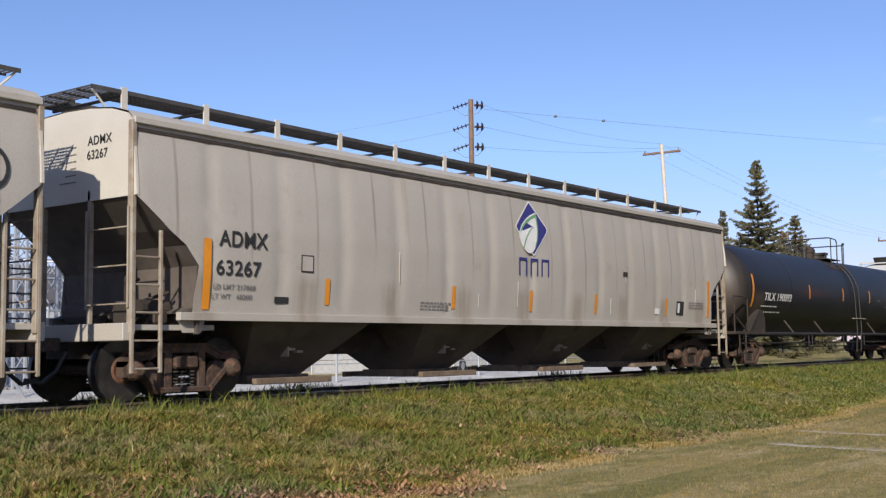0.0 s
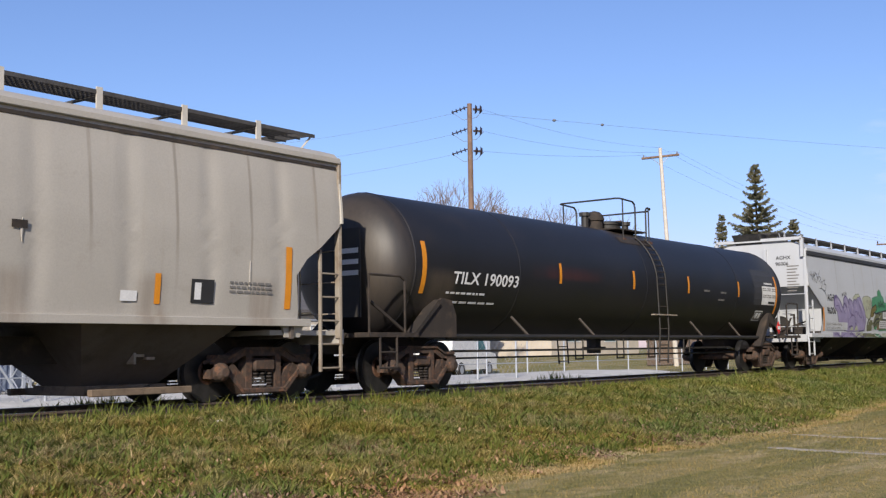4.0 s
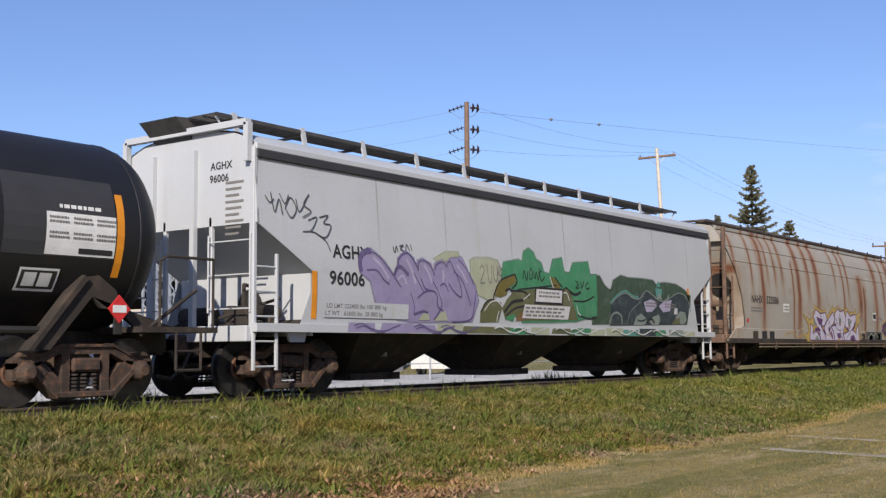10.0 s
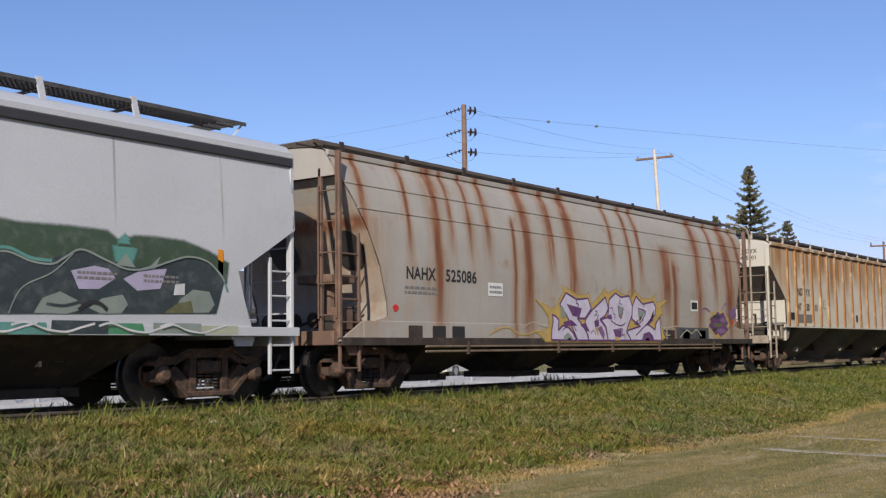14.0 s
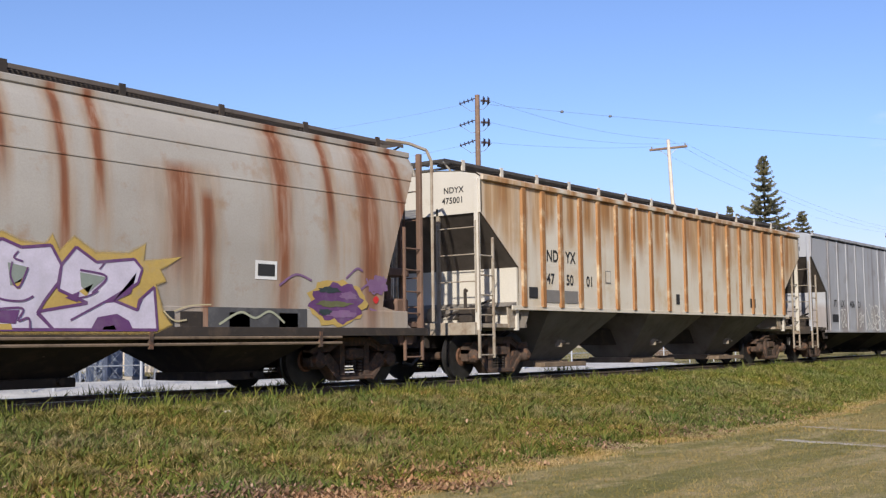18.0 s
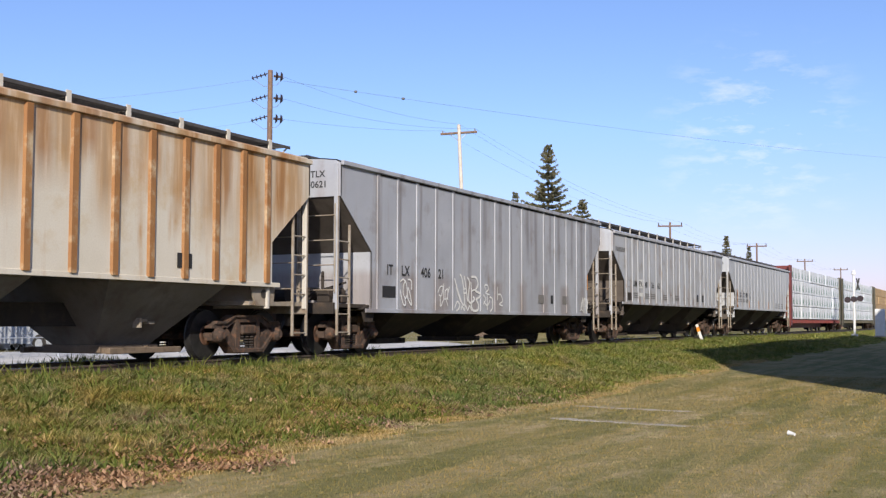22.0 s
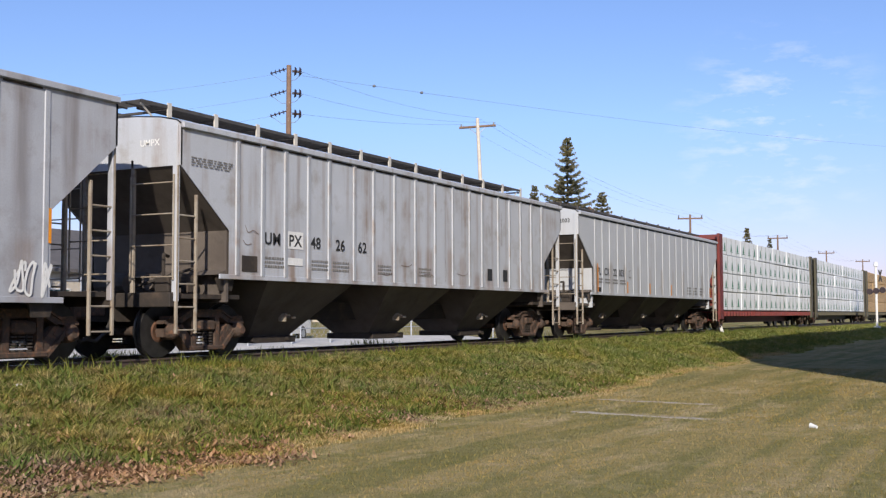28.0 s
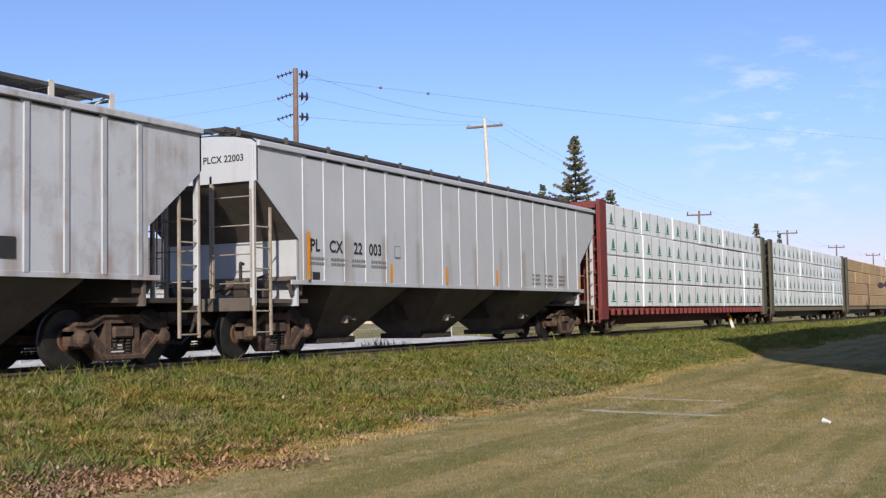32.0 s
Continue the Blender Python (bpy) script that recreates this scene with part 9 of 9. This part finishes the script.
def lawn_edge(x):
    return 7.75 + 0.16 * np.sin(x * 0.5) + 0.10 * np.sin(x * 1.7 + 1) + np.clip((x - 18) * 0.035, 0, 0.9)


def build_grass():
    rng = np.random.RandomState(4)
    V, F, k = [], [], 0
    for x0, x1, n, wd in ((4, 14, 230000, 0.0055), (14, 24, 200000, 0.0065), (24, 40, 140000, 0.010), (40, 75, 80000, 0.018), (75, 150, 50000, 0.03)):
        x = rng.uniform(x0, x1, n)
        e = lawn_edge(x)
        y = e - 0.15 + (13.05 - e) * rng.uniform(0, 1, n)
        # clumps: pull feet towards scattered centres
        cx, cy = np.floor(x / 0.22) * 0.22 + 0.11, np.floor(y / 0.22) * 0.22 + 0.11
        pull = rng.uniform(0, 0.75, n)
        hsh = np.abs(np.sin(cx * 127.1 + cy * 311.7) * 43758.5453) % 1.0
        x, y = x + (cx + 0.16 * (hsh - 0.5) - x) * pull, y + (cy + 0.16 * ((hsh * 7) % 1 - 0.5) - y) * pull
        patchy = 0.5 + 0.5 * np.sin(x * 1.3 + 2 * np.sin(y * 1.7)) * np.sin(y * 1.9 + x * 0.45)
        h = (0.02 + 0.035 * rng.rand(n) + 0.085 * hsh * rng.rand(n) ** 2 + 0.03 * patchy + 0.075 * (hsh > 0.84) * rng.rand(n)) * (0.4 + 0.6 * np.clip((y - e) / 0.9, 0, 1))
        w = wd * rng.uniform(0.5, 1.7, n)
        v, f = blades(rng, x, y, h, w, 1.7)
        V.append(v), F.append(f + k)
        k += len(v)
    soup("verge_grass", np.concatenate(V), np.concatenate(F), "grass", "uneven green and straw-coloured grass on the verge", "grass")
    # broad-leaved weeds and seed heads among it
    V, F, k = [], [], 0
    for _ in range(13000):
        x = float(rng.uniform(5, 60) if rng.rand() < 0.6 else rng.uniform(5, 24))
        y = float(lawn_edge(x) + 0.3 + (12.3 - lawn_edge(x) - 0.3) * rng.rand())
        n, h = rng.randint(5, 11), rng.uniform(0.05, 0.13) * (1.8 if rng.rand() < 0.15 else 1.0)
        v, f = blades(rng, np.full(n, x) + rng.normal(0, 0.05, n), np.full(n, y) + rng.normal(0, 0.05, n), h * rng.uniform(0.5, 1.1, n), rng.uniform(0.008, 0.018, n), 1.8)
        V.append(v), F.append(f + k)
        k += len(v)
    soup("verge_weeds", np.concatenate(V), np.concatenate(F), "weed", "broad-leaved green weeds among the verge grass", "weeds")
    # straw seed stalks
    n = 9000
    x = rng.uniform(5, 50, n)
    e = lawn_edge(x)
    y = e + 0.1 + (12.4 - e) * rng.rand(n)
    v, f = blades(rng, x, y, rng.uniform(0.05, 0.15, n), np.full(n, 0.0035), 1.1)
    n2 = 26000
    x2 = rng.uniform(5, 45, n2)
    y2 = lawn_edge(x2) + rng.normal(-0.02, 0.10, n2)
    v2, f2 = blades(rng, x2, y2, rng.uniform(0.02, 0.065, n2), np.full(n2, 0.004), 1.7)
    f = np.concatenate([f, f2 + len(v)])
    v = np.concatenate([v, v2])
    soup("dry_stalks", v, f, "straw", "thin dry straw stalks standing in the verge", "grass")
    V, F, k = [], [], 0
    for x0, x1, n, h0, wd in ((4, 16, 60000, 0.016, 0.004), (16, 34, 45000, 0.02, 0.007)):
        x = rng.uniform(x0, x1, n)
        y = rng.uniform(0, 1, n) * (lawn_edge(x) + 0.1 + 1) - 1
        v, f = blades(rng, x, y, h0 * rng.uniform(0.4, 1.5, n), np.full(n, wd), 1.6)
        V.append(v), F.append(f + k)
        k += len(v)
    soup("lawn_grass", np.concatenate(V), np.concatenate(F), "turf", "short mown autumn lawn grass", "grass")


build_grass()


def build_trackside_weeds():
    rng = np.random.RandomState(12)
    V, F, k = [], [], 0
    spots = [(x, 15.75 + 0.5 * rng.rand(), rng.uniform(0.06, 0.22) + 0.22 * max(0.0, math.sin(x * 0.9) * math.sin(x * 0.37 + 1))) for x in np.concatenate([rng.uniform(6, 75, 420), rng.uniform(6, 22, 260)])]
    spots += [(7.7, 12.9, 0.42), (7.9, 12.9, 0.35), (8.3, 12.9, 0.25), (9.5, 12.9, 0.3), (10.4, 12.9, 0.25), (12.2, 12.9, 0.28), (14.5, 12.9, 0.25), (17.0, 12.9, 0.3), (20.0, 12.9, 0.3), (22.5, 12.9, 0.35), (27.0, 12.9, 0.3)]
    spots += [(x, 12.75 + 0.25 * rng.rand(), rng.uniform(0.1, 0.28)) for x in rng.uniform(6, 60, 160)]
    spots += [(x, 15.6 + 0.6 * rng.rand(), rng.uniform(0.04, 0.15)) for x in rng.uniform(6, 90, 650)]
    for c in rng.uniform(6, 70, 60):
        spots += [(c + rng.normal(0, 0.35), 12.55 + 0.4 * rng.rand(), rng.uniform(0.14, 0.36)) for _ in range(rng.randint(3, 9))]
    spots += [(x, 12.3 + 0.75 * rng.rand(), rng.uniform(0.06, 0.19)) for x in rng.uniform(5, 80, 1500)]
    for x, y, h in spots:
        n = 24
        hh = h * rng.uniform(0.3, 1.1, n)
        v, f = blades(rng, np.full(n, x) + rng.normal(0, 0.10, n), np.full(n, y) + rng.normal(0, 0.08, n), hh * rng.uniform(0.5, 1.1, n), rng.uniform(0.005, 0.016, n) if y > 14 else rng.uniform(0.004, 0.013, n), 1.0)
        v[:, 2] += 0.05 if y > 14 else 0.0
        V.append(v), F.append(f + k)
        k += len(v)
    soup("trackside_weeds", np.concatenate(V), np.concatenate(F), "weed", "dark green weeds along the ballast", "weeds")


build_trackside_weeds()


def build_leaves():
    rng = np.random.RandomState(8)
    n = 15000
    t = rng.rand(n)
    x = np.where(t < 0.36, 6 + 4.6 * rng.rand(n), 5 + 19 * rng.rand(n) ** 1.4)
    e = lawn_edge(x)
    drift = 0.35 + 0.3 * np.sin(x * 2.2)
    y = e + np.where(t < 0.36, rng.normal(0.10, 0.30, n) + 0.25 * (x < 9.0) * rng.rand(n), (np.abs(rng.normal(0.15, 1.15, n)) + 0.05) + 0.25 * np.sin(x * 5.1))
    z = ground_array(x, y) + 0.02 + 0.06 * rng.rand(n) * np.clip((y - e) / 0.5, 0, 1)
    s = np.where(t < 0.36, rng.uniform(0.015, 0.036, n), rng.uniform(0.015, 0.034, n))
    # leaves lie in drifts with bare stretches between
    keep = (np.sin(x * 1.9 + 1.3 * np.sin(y * 3.1)) + np.sin(x * 4.3 + y * 2.2) * 0.7 + rng.normal(0, 0.5, n)) > -0.45
    x, y, z, s = x[keep], y[keep], z[keep], s[keep]
    n = len(x)
    a = rng.uniform(0, 6.28, n)
    v = np.empty((n, 6, 3))
    tilt = rng.uniform(-0.9, 0.9, n)
    for i, (u, w, q) in enumerate(((-1, 0, 0.3), (-0.25, -0.55, 0.05), (0.55, -0.35, 0.0), (1, 0.05, 0.4), (0.45, 0.5, 0.1), (-0.4, 0.5, 0.15))):
        v[:, i, 0] = x + s * (u * np.cos(a) - w * np.sin(a))
        v[:, i, 1] = y + s * (u * np.sin(a) + w * np.cos(a))
        v[:, i, 2] = z + s * (q * rng.uniform(0, 1.6, n) + np.abs(tilt) + tilt * u)
    b = (np.arange(n) * 6)[:, None]
    soup("fallen_leaves", v.reshape(-1, 3), np.concatenate([b + np.array([q]) for q in ((0, 1, 5), (1, 2, 5), (2, 4, 5), (2, 3, 4))]), "dry_leaf", "dry brown fallen leaves along the lawn's edge", "leaves")


build_leaves()


def build_slabs_and_litter():
    """Two old concrete strips flush with the lawn, and scraps of paper."""
    for (xa, ya), (xb, yb), w in (((20.0, 7.25), (19.6, 5.05), 0.24), ((17.25, 6.65), (16.85, 4.35), 0.24)):
        d = Vector((xb - xa, yb - ya, 0))
        nrm = Vector((-d.y, d.x, 0)).normalized() * w / 2
        n, m = 14, M()
        soil = []
        for i in range(29):
            c = Vector((xa, ya, 0)) - d * 0.08 + d * (1.16 * i / 28)
            w0, w1 = 0.22 + 0.22 * noise.noise((c.y * 2.1, xa, 0)), 0.28 + 0.3 * noise.noise((c.y * 1.7, xa, 5))
            fade = math.sin(math.pi * i / 28) ** 0.5
            soil.append([Vector((c.x - w0 * fade, c.y, ground_z(c.x, c.y) + 0.003)), Vector((c.x + w1 * fade, c.y, ground_z(c.x, c.y) + 0.003))])
        tagged(part("bare_soil", M().sheet(soil), "soil", None, "worn bare soil round a concrete strip"), kind="structure")
        rnd = random.Random(int(xa * 10))
        rows = []
        for i in range(n + 1):
            c = Vector((xa, ya, 0)) + d * (i / n)
            k0, k1 = rnd.uniform(-0.3, 1.4), rnd.uniform(0.35, 1.4)
            g = ground_z(c.x, c.y)
            rows.append([c + nrm * k0 + Vector((0, 0, g - 0.05)), c + nrm * k0 + Vector((0, 0, g + 0.006)), c - nrm * k1 + Vector((0, 0, g + 0.008)), c - nrm * k1 + Vector((0, 0, g - 0.05))])
        tagged(part("concrete_strip", m.loft(rows), "concrete", None, "worn pale concrete strip sunk in the lawn"), category="concrete strip", group="strips in the lawn")
    x, y = 16.15, 2.73
    cup = thing("paper_cup", pose(x, y, ground_z(x, y) + 0.03, 0, 82, 60), "crushed white paper cup lying on the lawn", "litter")
    rings = [[(r * math.cos(2 * math.pi * i / 14), r * (0.75 if k else 1) * math.sin(2 * math.pi * i / 14), z) for i in range(14)] for k, (r, z) in enumerate(((0.02, -0.055), (0.028, 0.0), (0.034, 0.055)))]
    part("cup", M().loft(rings), "white", cup)
    part("rim", M().loft([[(0.036 * math.cos(2 * math.pi * i / 14), 0.027 * math.sin(2 * math.pi * i / 14), z) for i in range(14)] for z in (0.052, 0.058)]), "white", cup)
    x, y = 10.45, 11.62
    sc = M().sheet([[(x + 0.035 * i - 0.05, y + 0.035 * j, ground_z(x, y) + 0.06 + 0.03 * math.sin(2.1 * i + 1.7 * j)) for j in range(4)] for i in range(4)])
    tagged(part("paper_scrap", sc, "concrete", None, "crumpled white paper scrap in the verge grass"), category="litter")


build_slabs_and_litter()


# ---- motion ----
def rolled(t):
    return float(np.interp(t, [a for a, _ in ROLLED], [b for _, b in ROLLED]))


def motions():
    for car, x in CARS:
        walk(car, [(t, pose(x - s, TRACK_Y, 0)) for t, s in ROLLED])
    ts = [32.0 * i / 230 for i in range(231)]
    for ob, ax in AXLES:
        walk(ob, [(t, pose(ax, 0, 0.457, 0, -math.degrees(rolled(t) / 0.457) % 360, 0)) for t in ts])


motions()
